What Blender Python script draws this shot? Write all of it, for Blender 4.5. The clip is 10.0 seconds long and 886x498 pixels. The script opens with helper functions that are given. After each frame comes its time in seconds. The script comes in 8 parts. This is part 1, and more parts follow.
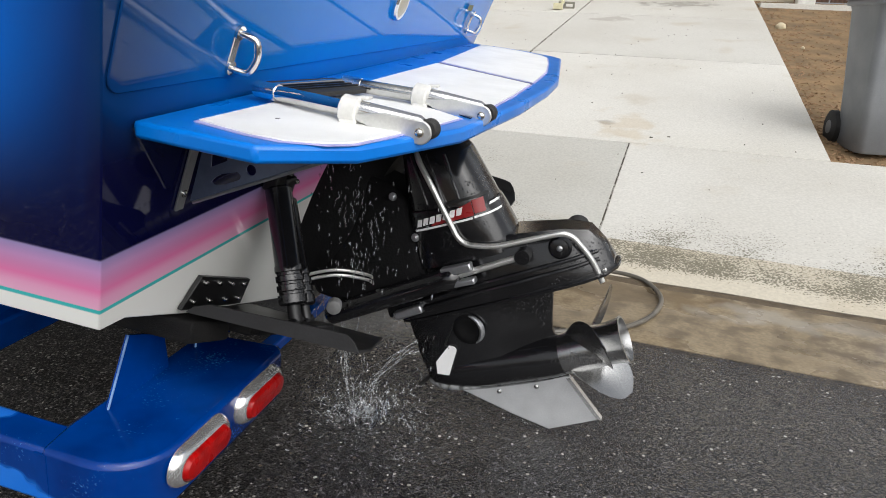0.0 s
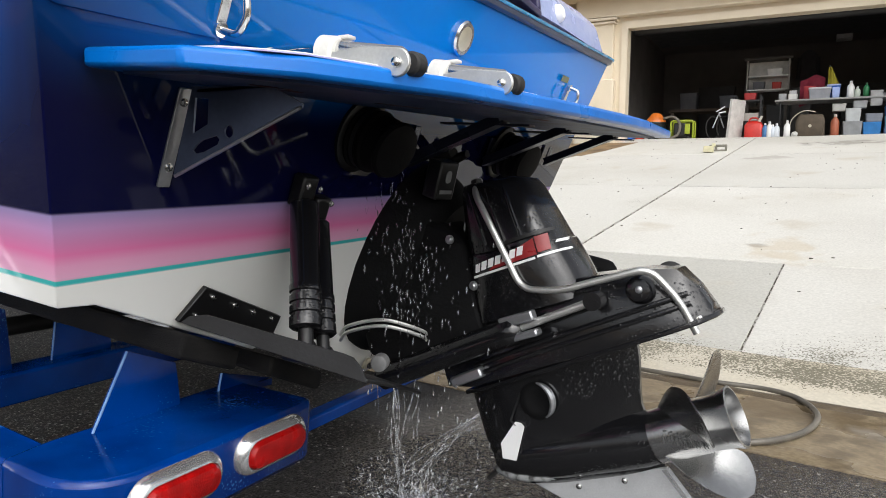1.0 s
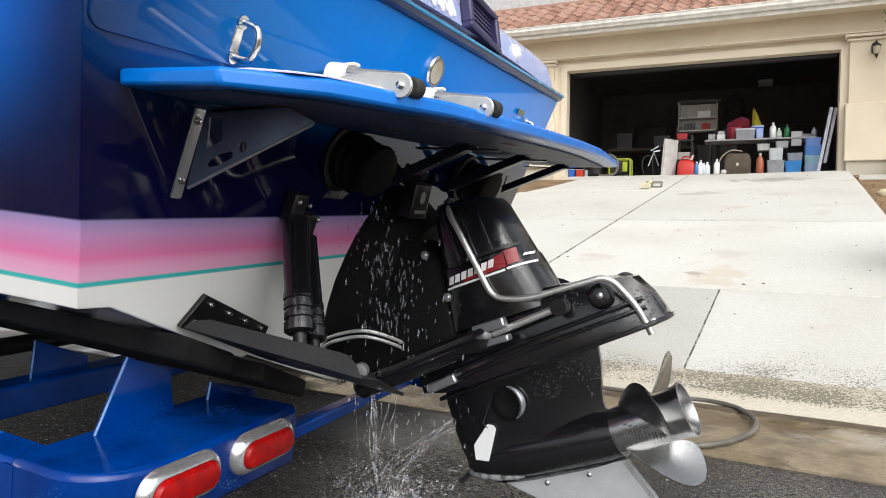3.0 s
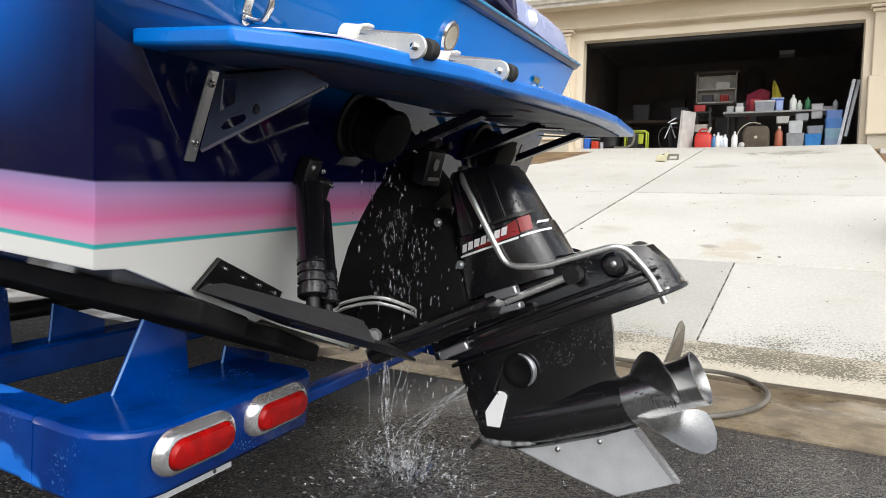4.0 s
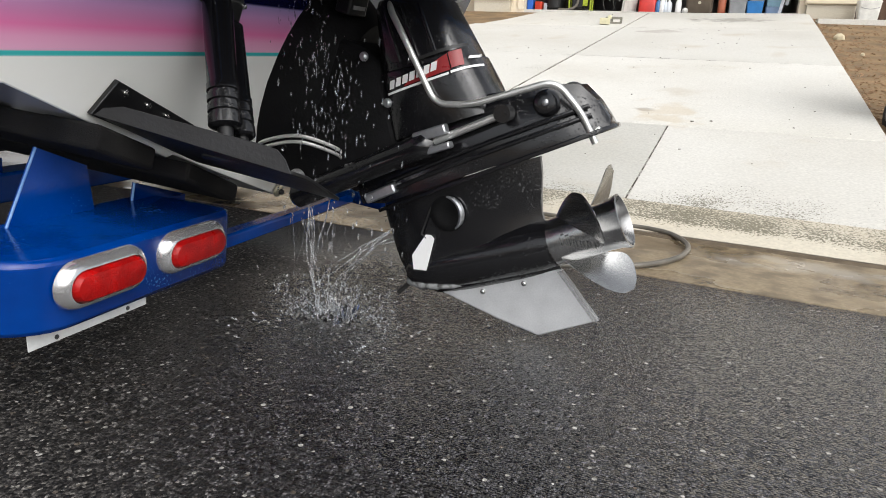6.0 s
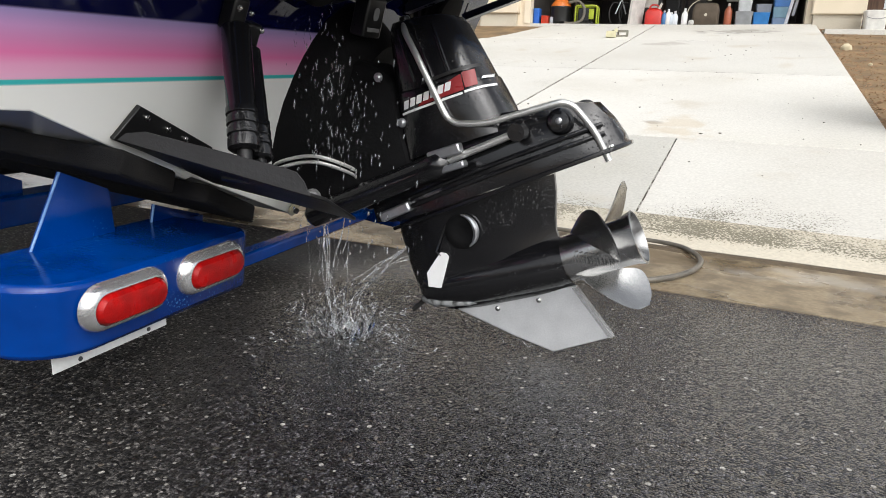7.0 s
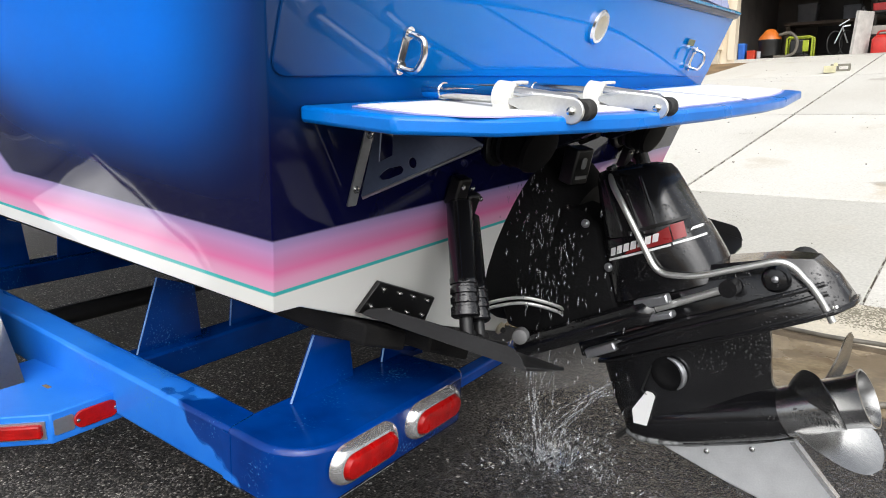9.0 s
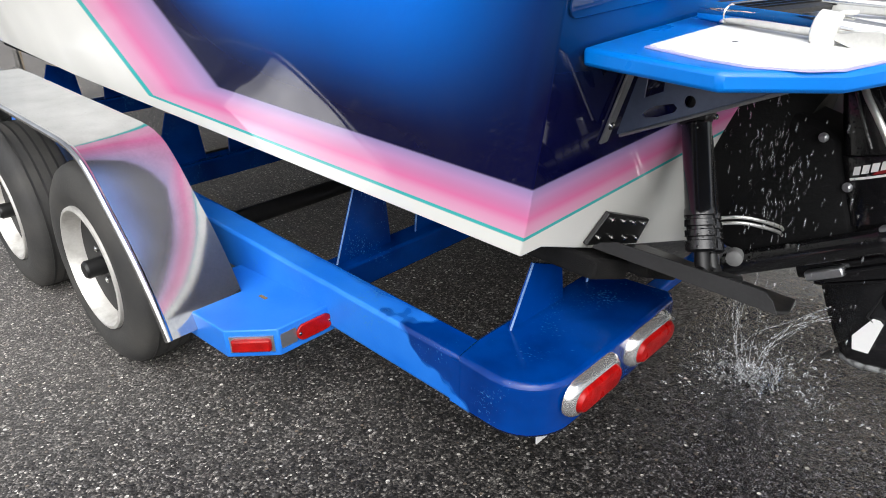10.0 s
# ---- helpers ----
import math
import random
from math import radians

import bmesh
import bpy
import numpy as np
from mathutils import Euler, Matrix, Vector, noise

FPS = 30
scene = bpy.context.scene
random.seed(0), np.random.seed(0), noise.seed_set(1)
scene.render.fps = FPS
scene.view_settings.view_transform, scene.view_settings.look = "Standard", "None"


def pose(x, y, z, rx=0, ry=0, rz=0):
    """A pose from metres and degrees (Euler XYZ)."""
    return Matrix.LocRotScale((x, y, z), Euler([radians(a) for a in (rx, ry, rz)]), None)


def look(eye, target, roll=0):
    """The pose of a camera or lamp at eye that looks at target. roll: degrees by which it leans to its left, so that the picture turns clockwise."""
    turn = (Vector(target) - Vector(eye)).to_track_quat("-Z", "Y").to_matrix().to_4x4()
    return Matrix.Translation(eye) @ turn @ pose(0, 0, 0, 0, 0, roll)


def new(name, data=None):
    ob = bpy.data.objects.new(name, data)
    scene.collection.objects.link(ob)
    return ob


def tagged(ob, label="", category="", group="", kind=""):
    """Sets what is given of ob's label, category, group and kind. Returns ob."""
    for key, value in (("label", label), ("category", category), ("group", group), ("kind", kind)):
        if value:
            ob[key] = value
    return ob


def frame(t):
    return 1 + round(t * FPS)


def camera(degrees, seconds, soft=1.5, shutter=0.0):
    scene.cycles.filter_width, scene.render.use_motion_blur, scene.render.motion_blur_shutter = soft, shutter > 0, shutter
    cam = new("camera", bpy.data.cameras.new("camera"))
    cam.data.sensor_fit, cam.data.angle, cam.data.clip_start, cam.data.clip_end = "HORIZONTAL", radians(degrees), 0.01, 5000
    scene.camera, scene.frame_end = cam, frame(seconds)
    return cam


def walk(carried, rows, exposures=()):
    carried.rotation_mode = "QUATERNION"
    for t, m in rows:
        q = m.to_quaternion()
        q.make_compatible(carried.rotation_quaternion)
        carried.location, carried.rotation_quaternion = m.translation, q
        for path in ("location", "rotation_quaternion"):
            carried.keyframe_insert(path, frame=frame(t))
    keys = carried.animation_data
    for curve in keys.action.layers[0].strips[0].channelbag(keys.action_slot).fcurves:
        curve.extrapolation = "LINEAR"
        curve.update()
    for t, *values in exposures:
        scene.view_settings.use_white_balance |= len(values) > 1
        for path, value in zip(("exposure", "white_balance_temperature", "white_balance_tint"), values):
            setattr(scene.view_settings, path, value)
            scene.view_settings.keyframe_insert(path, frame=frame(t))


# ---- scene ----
cam = camera(65.8, 10.0, soft=0.95)
PATH = [
    (0, (0.899, -0.951, 1.24), (0.421, 0.883, 0.603), 2.5),
    (0.2, (0.981, -0.882, 1.227), (0.301, 0.866, 0.574), -0.1),
    (0.5, (1.068, -0.744, 1.136), (0.153, 0.934, 0.547), 0.3),
    (0.7, (1.091, -0.685, 1.038), (0.141, 0.994, 0.552), 0.7),
    (1, (1.097, -0.682, 0.879), (0.148, 1.069, 0.693), 0.8),
    (1.5, (1.093, -0.792, 0.805), (0.282, 1.032, 0.678), 2.3),
    (2, (1.092, -0.838, 0.82), (0.304, 0.998, 0.738), -0.0),
    (2.5, (1.094, -0.852, 0.823), (0.348, 1.002, 0.743), 1.1),
    (2.7, (1.089, -0.851, 0.825), (0.303, 0.986, 0.755), 0.5),
    (3.8, (1.084, -0.854, 0.823), (0.255, 0.963, 0.728), 1.0),
    (4, (1.085, -0.849, 0.811), (0.248, 0.961, 0.657), 1.1),
    (4.5, (1.078, -0.827, 0.793), (0.275, 0.981, 0.502), 2.1),
    (5, (1.085, -0.807, 0.779), (0.357, 1.019, 0.413), 2.7),
    (5.5, (1.088, -0.794, 0.734), (0.453, 1.046, 0.272), 3.3),
    (5.7, (1.094, -0.794, 0.725), (0.464, 1.038, 0.226), 2.9),
    (6.8, (1.098, -0.788, 0.747), (0.434, 1.020, 0.206), 3.0),
    (7, (1.081, -0.808, 0.744), (0.419, 1.015, 0.256), 2.1),
    (7.5, (1.06, -0.793, 0.769), (0.186, 0.959, 0.36), 0.9),
    (8, (1.051, -0.803, 0.785), (0.077, 0.917, 0.477), 0.7),
    (8.5, (1.06, -0.799, 0.801), (-0.004, 0.88, 0.581), -2.2),
    (8.7, (1.056, -0.795, 0.880), (-0.080, 0.818, 0.571), -2.5),
    (9, (1.048, -0.862, 1.066), (-0.105, 0.72, 0.657), -0.9),
    (9.2, (0.995, -0.962, 1.203), (-0.157, 0.557, 0.624), 1.0),
    (9.5, (0.937, -1.009, 1.242), (-0.283, 0.412, 0.543), -2.3),
    (9.7, (0.863, -1.012, 1.234), (-0.333, 0.408, 0.495), -1.5),
    (10, (0.745, -0.957, 1.214), (-0.551, 0.342, 0.417), -3.2),
]
walk(cam, [(t, look(eye, target, roll)) for t, eye, target, roll in PATH],
     exposures=((0.0, 0.36), (1.0, 0.50), (2.5, 0.64), (5.0, 0.60), (8.5, 0.72), (9.2, 0.72), (10.0, 0.85)))

# ---- light: bright overcast sky, soft high sun ----
world = bpy.data.worlds.new("overcast_sky")
scene.world = world
world.use_nodes = True
wn, wl = world.node_tree.nodes, world.node_tree.links
wn.clear()
sky = wn.new("ShaderNodeTexSky")
sky.sky_type = "NISHITA"
sky.sun_disc = False
sky.sun_elevation, sky.sun_rotation = radians(45), radians(136)
sky.air_density, sky.dust_density = 1.0, 3.0
pale = wn.new("ShaderNodeHueSaturation")
pale.inputs["Saturation"].default_value = 0.17
cloud_coord = wn.new("ShaderNodeTexCoord")
cloud_map = wn.new("ShaderNodeMapping")
cloud_map.inputs["Scale"].default_value = (1.6, 1.6, 3.2)
cloud = wn.new("ShaderNodeTexNoise")
cloud.inputs["Scale"].default_value, cloud.inputs["Detail"].default_value = 2.0, 5.0
cloud_ramp = wn.new("ShaderNodeValToRGB")
cloud_ramp.color_ramp.elements[0].position, cloud_ramp.color_ramp.elements[0].color = 0.35, (0.62, 0.64, 0.68, 1)
cloud_ramp.color_ramp.elements[1].position, cloud_ramp.color_ramp.elements[1].color = 0.62, (1, 1, 1, 1)
cloud_mix = wn.new("ShaderNodeMix")
cloud_mix.data_type, cloud_mix.blend_type = "RGBA", "MULTIPLY"
cloud_mix.inputs["Factor"].default_value = 1.0
bg = wn.new("ShaderNodeBackground")
bg.inputs["Strength"].default_value = 0.15
wout = wn.new("ShaderNodeOutputWorld")
wl.new(sky.outputs[0], pale.inputs["Color"])
wl.new(cloud_coord.outputs["Generated"], cloud_map.inputs[0])
wl.new(cloud_map.outputs[0], cloud.inputs["Vector"])
wl.new(cloud.outputs[0], cloud_ramp.inputs[0])
wl.new(pale.outputs[0], cloud_mix.inputs[6])
wl.new(cloud_ramp.outputs[0], cloud_mix.inputs[7])
wl.new(cloud_mix.outputs[2], bg.inputs[0])
wl.new(bg.outputs[0], wout.inputs[0])
sun = new("sun", bpy.data.lights.new("sun", "SUN"))
sun.data.energy, sun.data.angle, sun.data.color = 1.75, radians(80), (1.0, 0.98, 0.95)
sun.matrix_world = look((6.0, -6.2, 8.6), (0, 0, 0))


# ---- materials ----
def shader(name):
    m = bpy.data.materials.new(name)
    m.use_nodes = True
    n, l = m.node_tree.nodes, m.node_tree.links
    return m, n, l, n["Principled BSDF"]


def surface(name, base, other=None, rough=0.5, metal=0.0, scale=8.0, fine=120.0, bump=0.15, coat=0.0, spread=0.12,
            rough_spread=0.12, specular=0.5, transmission=0.0, stretch=(1, 1, 1), cover=(0.35, 0.7), wear=None):
    """Two scales of variation in colour and roughness, and a fine bump, in object space."""
    m, n, l, b = shader(name)
    other = other or tuple(max(0.0, c * (1 - spread * 2)) for c in base)
    tc = n.new("ShaderNodeTexCoord")
    mp = n.new("ShaderNodeMapping")
    mp.inputs["Scale"].default_value = stretch
    l.new(tc.outputs["Object"], mp.inputs[0])
    big, small = n.new("ShaderNodeTexNoise"), n.new("ShaderNodeTexNoise")
    big.inputs["Scale"].default_value, big.inputs["Detail"].default_value = scale, 6.0
    small.inputs["Scale"].default_value, small.inputs["Detail"].default_value = fine, 3.0
    l.new(mp.outputs[0], big.inputs["Vector"])
    l.new(mp.outputs[0], small.inputs["Vector"])
    ramp = n.new("ShaderNodeMapRange")
    ramp.inputs[1].default_value, ramp.inputs[2].default_value = cover
    l.new(big.outputs[0], ramp.inputs[0])
    mix = n.new("ShaderNodeMix")
    mix.data_type = "RGBA"
    mix.inputs[6].default_value, mix.inputs[7].default_value = (*base, 1), (*other, 1)
    l.new(ramp.outputs[0], mix.inputs[0])
    grain = n.new("ShaderNodeMix")
    grain.data_type, grain.blend_type = "RGBA", "MULTIPLY"
    grain.inputs[0].default_value = 1.0
    gr = n.new("ShaderNodeMapRange")
    gr.inputs[3].default_value, gr.inputs[4].default_value = 1 - spread, 1 + spread
    l.new(small.outputs[0], gr.inputs[0])
    l.new(mix.outputs[2], grain.inputs[6])
    l.new(gr.outputs[0], grain.inputs[7])
    colour = grain.outputs[2]
    if wear:
        wn2, wr, wm = n.new("ShaderNodeTexNoise"), n.new("ShaderNodeMapRange"), n.new("ShaderNodeMix")
        wn2.inputs["Scale"].default_value, wn2.inputs["Detail"].default_value, wn2.inputs["Roughness"].default_value = wear[1], wear[4] if len(wear) > 4 else 12.0, 0.72
        l.new(mp.outputs[0], wn2.inputs["Vector"])
        wr.inputs[1].default_value, wr.inputs[2].default_value, wr.inputs[4].default_value = wear[2], wear[2] + 0.06, wear[3]
        l.new(wn2.outputs[0], wr.inputs[0])
        wm.data_type = "RGBA"
        l.new(wr.outputs[0], wm.inputs[0])
        l.new(colour, wm.inputs[6])
        wm.inputs[7].default_value = (*wear[0], 1)
        colour = wm.outputs[2]
    l.new(colour, b.inputs["Base Color"])
    rr = n.new("ShaderNodeMapRange")
    rr.inputs[3].default_value, rr.inputs[4].default_value = max(0.02, rough - rough_spread), min(1, rough + rough_spread)
    l.new(big.outputs[0], rr.inputs[0])
    l.new(rr.outputs[0], b.inputs["Roughness"])
    b.inputs["Metallic"].default_value = metal
    b.inputs["Coat Weight"].default_value = coat
    b.inputs["Coat Roughness"].default_value = 0.05
    b.inputs["Specular IOR Level"].default_value = specular
    b.inputs["Transmission Weight"].default_value = transmission
    if bump:
        bp = n.new("ShaderNodeBump")
        bp.inputs["Strength"].default_value, bp.inputs["Distance"].default_value = bump, 0.004
        l.new(small.outputs[0], bp.inputs["Height"])
        l.new(bp.outputs[0], b.inputs["Normal"])
    return m


def ramp_stops(node, stops):
    e = node.color_ramp.elements
    while len(e) > 1:
        e.remove(e[-1])
    for k, (pos, col) in enumerate(stops):
        s = e[0] if k == 0 else e.new(pos)
        s.position, s.color = pos, (*col, 1)


def math_node(n, l, op, a, b=None, clamp=False):
    q = n.new("ShaderNodeMath")
    q.operation, q.use_clamp = op, clamp
    for k, v in enumerate((a, b)):
        if v is None:
            continue
        if isinstance(v, (int, float)):
            q.inputs[k].default_value = v
        else:
            l.new(v, q.inputs[k])
    return q.outputs[0]


def hull_paint():
    """Airbrushed hull: white below, teal pinstripe, pink to lavender band that sweeps up along the side, navy to bright blue above."""
    m, n, l, b = shader("hull_paint")
    tc, sep = n.new("ShaderNodeTexCoord"), n.new("ShaderNodeSeparateXYZ")
    l.new(tc.outputs["Object"], sep.inputs[0])
    x, y, z = sep.outputs
    sweep = math_node(n, l, "ADD", math_node(n, l, "MULTIPLY", x, 1.15 / 5.784), 1.939 / 5.784)
    sweep = math_node(n, l, "ADD", sweep, math_node(n, l, "MULTIPLY", z, 1 / 5.784))
    level = math_node(n, l, "MINIMUM", z, sweep)
    ramp = n.new("ShaderNodeValToRGB")
    white, navy = (0.84, 0.84, 0.80), (0.0026, 0.0034, 0.036)
    ramp_stops(ramp, [(0.0, white), (0.079, white), (0.083, (0.05, 0.48, 0.47)), (0.098, (0.05, 0.48, 0.47)), (0.102, (0.80, 0.42, 0.60)),
                      (0.15, (0.80, 0.36, 0.56)), (0.19, (0.78, 0.20, 0.43)), (0.23, (0.66, 0.24, 0.47)), (0.275, (0.56, 0.29, 0.55)),
                      (0.325, (0.34, 0.27, 0.52)), (0.333, navy), (0.45, navy), (1.0, navy)])
    l.new(math_node(n, l, "MULTIPLY", level, 2.0), ramp.inputs[0])
    # the blue fade
    fade = n.new("ShaderNodeMapRange")
    fade.interpolation_type = "SMOOTHSTEP"
    fade.inputs[1].default_value, fade.inputs[2].default_value = 0.19, 0.55
    cloudy = n.new("ShaderNodeTexNoise")
    cloudy.inputs["Scale"].default_value = 1.2
    l.new(tc.outputs["Object"], cloudy.inputs["Vector"])
    stern = n.new("ShaderNodeMapRange")
    stern.inputs[1].default_value, stern.inputs[2].default_value = 0.035, 0.0
    l.new(math_node(n, l, "SUBTRACT", math_node(n, l, "MULTIPLY", z, 0.287), x), stern.inputs[0])
    on_side = math_node(n, l, "SUBTRACT", 1.0, stern.outputs[0])
    lifted = math_node(n, l, "MULTIPLY", math_node(n, l, "SUBTRACT", math_node(n, l, "MULTIPLY", z, 2.2), 0.53), stern.outputs[0])
    lifted = math_node(n, l, "ADD", lifted, math_node(n, l, "MULTIPLY", z, on_side))
    l.new(math_node(n, l, "ADD", lifted, math_node(n, l, "MULTIPLY", math_node(n, l, "SUBTRACT", cloudy.outputs[0], 0.5), 0.08)), fade.inputs[0])
    swept = n.new("ShaderNodeMapRange")
    swept.interpolation_type = "SMOOTHSTEP"
    swept.inputs[1].default_value, swept.inputs[2].default_value = 0.165, 0.27
    l.new(sweep, swept.inputs[0])
    side = n.new("ShaderNodeMapRange")
    side.interpolation_type = "SMOOTHSTEP"
    side.inputs[1].default_value, side.inputs[2].default_value = -0.04, 0.38
    away = math_node(n, l, "MAXIMUM", math_node(n, l, "SUBTRACT", math_node(n, l, "MULTIPLY", z, 0.287), x),
                     math_node(n, l, "MULTIPLY", math_node(n, l, "ADD", y, 0.20), 0.45))
    l.new(math_node(n, l, "ADD", away, math_node(n, l, "MULTIPLY", math_node(n, l, "SUBTRACT", z, 0.38), 0.20)), side.inputs[0])
    f = math_node(n, l, "MULTIPLY", math_node(n, l, "MULTIPLY", fade.outputs[0], side.outputs[0]), swept.outputs[0])
    f = math_node(n, l, "MULTIPLY", f, math_node(n, l, "SUBTRACT", 1.0, math_node(n, l, "MULTIPLY", stern.outputs[0], 0.35)))
    mix = n.new("ShaderNodeMix")
    mix.data_type = "RGBA"
    l.new(f, mix.inputs[0])
    l.new(ramp.outputs[0], mix.inputs[6])
    blues = n.new("ShaderNodeMix")
    blues.data_type = "RGBA"
    l.new(stern.outputs[0], blues.inputs[0])
    blues.inputs[6].default_value, blues.inputs[7].default_value = (0.0, 0.20, 0.92, 1), (0.0, 0.275, 0.92, 1)
    l.new(blues.outputs[2], mix.inputs[7])
    spots = n.new("ShaderNodeTexNoise")
    spots.inputs["Scale"].default_value, spots.inputs["Detail"].default_value = 6.0, 8.0
    l.new(tc.outputs["Object"], spots.inputs["Vector"])
    film = n.new("ShaderNodeMapRange")
    film.inputs[1].default_value, film.inputs[2].default_value = 0.5, 0.8
    film.inputs[3].default_value, film.inputs[4].default_value = 0.0, 0.008
    l.new(spots.outputs[0], film.inputs[0])
    dust = n.new("ShaderNodeMix")
    dust.data_type = "RGBA"
    l.new(film.outputs[0], dust.inputs[0])
    l.new(mix.outputs[2], dust.inputs[6])
    dust.inputs[7].default_value = (0.5, 0.5, 0.48, 1)
    l.new(dust.outputs[2], b.inputs["Base Color"])
    rr = n.new("ShaderNodeMapRange")
    rr.inputs[3].default_value, rr.inputs[4].default_value = 0.02, 0.06
    l.new(spots.outputs[0], rr.inputs[0])
    l.new(rr.outputs[0], b.inputs["Roughness"])
    b.inputs["Specular IOR Level"].default_value = 0.22
    # slow unevenness of the moulded side
    swell, wavy = n.new("ShaderNodeTexNoise"), n.new("ShaderNodeBump")
    swell.inputs["Scale"].default_value, swell.inputs["Detail"].default_value = 2.6, 1.0
    l.new(tc.outputs["Object"], swell.inputs["Vector"])
    wavy.inputs["Distance"].default_value = 0.012
    l.new(math_node(n, l, "MULTIPLY", on_side, 0.8), wavy.inputs["Strength"])
    l.new(swell.outputs[0], wavy.inputs["Height"])
    l.new(wavy.outputs[0], b.inputs["Normal"])
    return m


def asphalt():
    """Old chip asphalt, wet round the stern drive and towards the gutter."""
    m, n, l, b = shader("asphalt")
    tc = n.new("ShaderNodeTexCoord")
    chips = n.new("ShaderNodeTexVoronoi")
    chips.inputs["Scale"].default_value = 150.0
    chips2 = n.new("ShaderNodeTexVoronoi")
    chips2.inputs["Scale"].default_value = 260.0
    patch = n.new("ShaderNodeTexNoise")
    patch.inputs["Scale"].default_value, patch.inputs["Detail"].default_value = 1.1, 6.0
    fine = n.new("ShaderNodeTexNoise")
    fine.inputs["Scale"].default_value, fine.inputs["Detail"].default_value = 45.0, 6.0
    for q in (chips, chips2, patch, fine):
        l.new(tc.outputs["Object"], q.inputs["Vector"])
    ramp = n.new("ShaderNodeValToRGB")
    ramp_stops(ramp, [(0.0, (0.007, 0.0065, 0.0065)), (0.35, (0.024, 0.022, 0.0215)), (0.65, (0.056, 0.052, 0.049)), (0.86, (0.12, 0.112, 0.104)), (0.96, (0.21, 0.198, 0.184)), (1.0, (0.36, 0.345, 0.32))])
    hue = n.new("ShaderNodeSeparateColor")
    l.new(chips.outputs["Color"], hue.inputs[0])
    l.new(hue.outputs[0], ramp.inputs[0])
    hue2 = n.new("ShaderNodeSeparateColor")
    l.new(chips2.outputs["Color"], hue2.inputs[0])
    ramp2 = n.new("ShaderNodeValToRGB")
    ramp_stops(ramp2, [(0.0, (0.35, 0.35, 0.35)), (0.7, (0.95, 0.95, 0.95)), (1.0, (1.9, 1.87, 1.8))])
    l.new(hue2.outputs[1], ramp2.inputs[0])
    mul = n.new("ShaderNodeMix")
    mul.data_type, mul.blend_type = "RGBA", "MULTIPLY"
    mul.inputs[0].default_value = 1.0
    l.new(ramp.outputs[0], mul.inputs[6])
    l.new(ramp2.outputs[0], mul.inputs[7])
    dark = n.new("ShaderNodeMix")
    # scattered larger pale stones in the binder
    grav = n.new("ShaderNodeTexVoronoi")
    grav.inputs["Scale"].default_value = 58.0
    l.new(tc.outputs["Object"], grav.inputs["Vector"])
    gcol = n.new("ShaderNodeSeparateColor")
    l.new(grav.outputs["Color"], gcol.inputs[0])
    pick = math_node(n, l, "GREATER_THAN", gcol.outputs[0], 0.74)
    size = math_node(n, l, "ADD", 0.14, math_node(n, l, "MULTIPLY", gcol.outputs[1], 0.24))
    inside = math_node(n, l, "MULTIPLY", math_node(n, l, "SUBTRACT", size, grav.outputs["Distance"]), 16.0, True)
    gmix, gtone = n.new("ShaderNodeMix"), n.new("ShaderNodeValToRGB")
    ramp_stops(gtone, [(0.0, (0.11, 0.10, 0.085)), (0.3, (0.20, 0.15, 0.11)), (0.5, (0.22, 0.205, 0.18)), (0.85, (0.40, 0.385, 0.345)), (1.0, (0.62, 0.60, 0.56))])
    l.new(gcol.outputs[2], gtone.inputs[0])
    gmix.data_type = "RGBA"
    l.new(math_node(n, l, "MULTIPLY", pick, inside), gmix.inputs[0])
    l.new(dark.outputs[2], gmix.inputs[6])
    l.new(gtone.outputs[0], gmix.inputs[7])
    # wet area: a pool under the drive that runs to the gutter
    sep = n.new("ShaderNodeSeparateXYZ")
    l.new(tc.outputs["Object"], sep.inputs[0])
    ahead = math_node(n, l, "SUBTRACT", sep.outputs[0], 0.60)
    dx = math_node(n, l, "MAXIMUM", math_node(n, l, "MULTIPLY", ahead, 0.50), math_node(n, l, "MULTIPLY", ahead, -1.15))
    along = math_node(n, l, "SUBTRACT", sep.outputs[1], 1.15)
    dy = math_node(n, l, "MAXIMUM", math_node(n, l, "MULTIPLY", along, 0.80), math_node(n, l, "MULTIPLY", along, -0.92))
    dist = math_node(n, l, "SQRT", math_node(n, l, "ADD", math_node(n, l, "MULTIPLY", dx, dx), math_node(n, l, "MULTIPLY", dy, dy)))
    dist = math_node(n, l, "ADD", dist, math_node(n, l, "MULTIPLY", math_node(n, l, "SUBTRACT", patch.outputs[0], 0.5), 0.7))
    wet = n.new("ShaderNodeMapRange")
    wet.interpolation_type = "SMOOTHSTEP"
    wet.inputs[1].default_value, wet.inputs[2].default_value = 1.20, 0.72
    l.new(dist, wet.inputs[0])
    dark.data_type, dark.blend_type = "RGBA", "MULTIPLY"
    l.new(wet.outputs[0], dark.inputs[0])
    l.new(mul.outputs[2], dark.inputs[6])
    dark.inputs[7].default_value = (0.34, 0.335, 0.42, 1)
    lo = n.new("ShaderNodeMix")
    lo.data_type, lo.blend_type = "RGBA", "MULTIPLY"
    lo.inputs[0].default_value = 1.0
    pr = n.new("ShaderNodeMapRange")
    pr.inputs[3].default_value, pr.inputs[4].default_value = 0.38, 0.92
    l.new(patch.outputs[0], pr.inputs[0])
    # dusty dry stretch beside the trailer wheels
    dusty = n.new("ShaderNodeMapRange")
    dusty.interpolation_type = "SMOOTHSTEP"
    dusty.inputs[1].default_value, dusty.inputs[2].default_value = 0.05, -1.75
    dusty.inputs[3].default_value, dusty.inputs[4].default_value = 1.0, 3.7
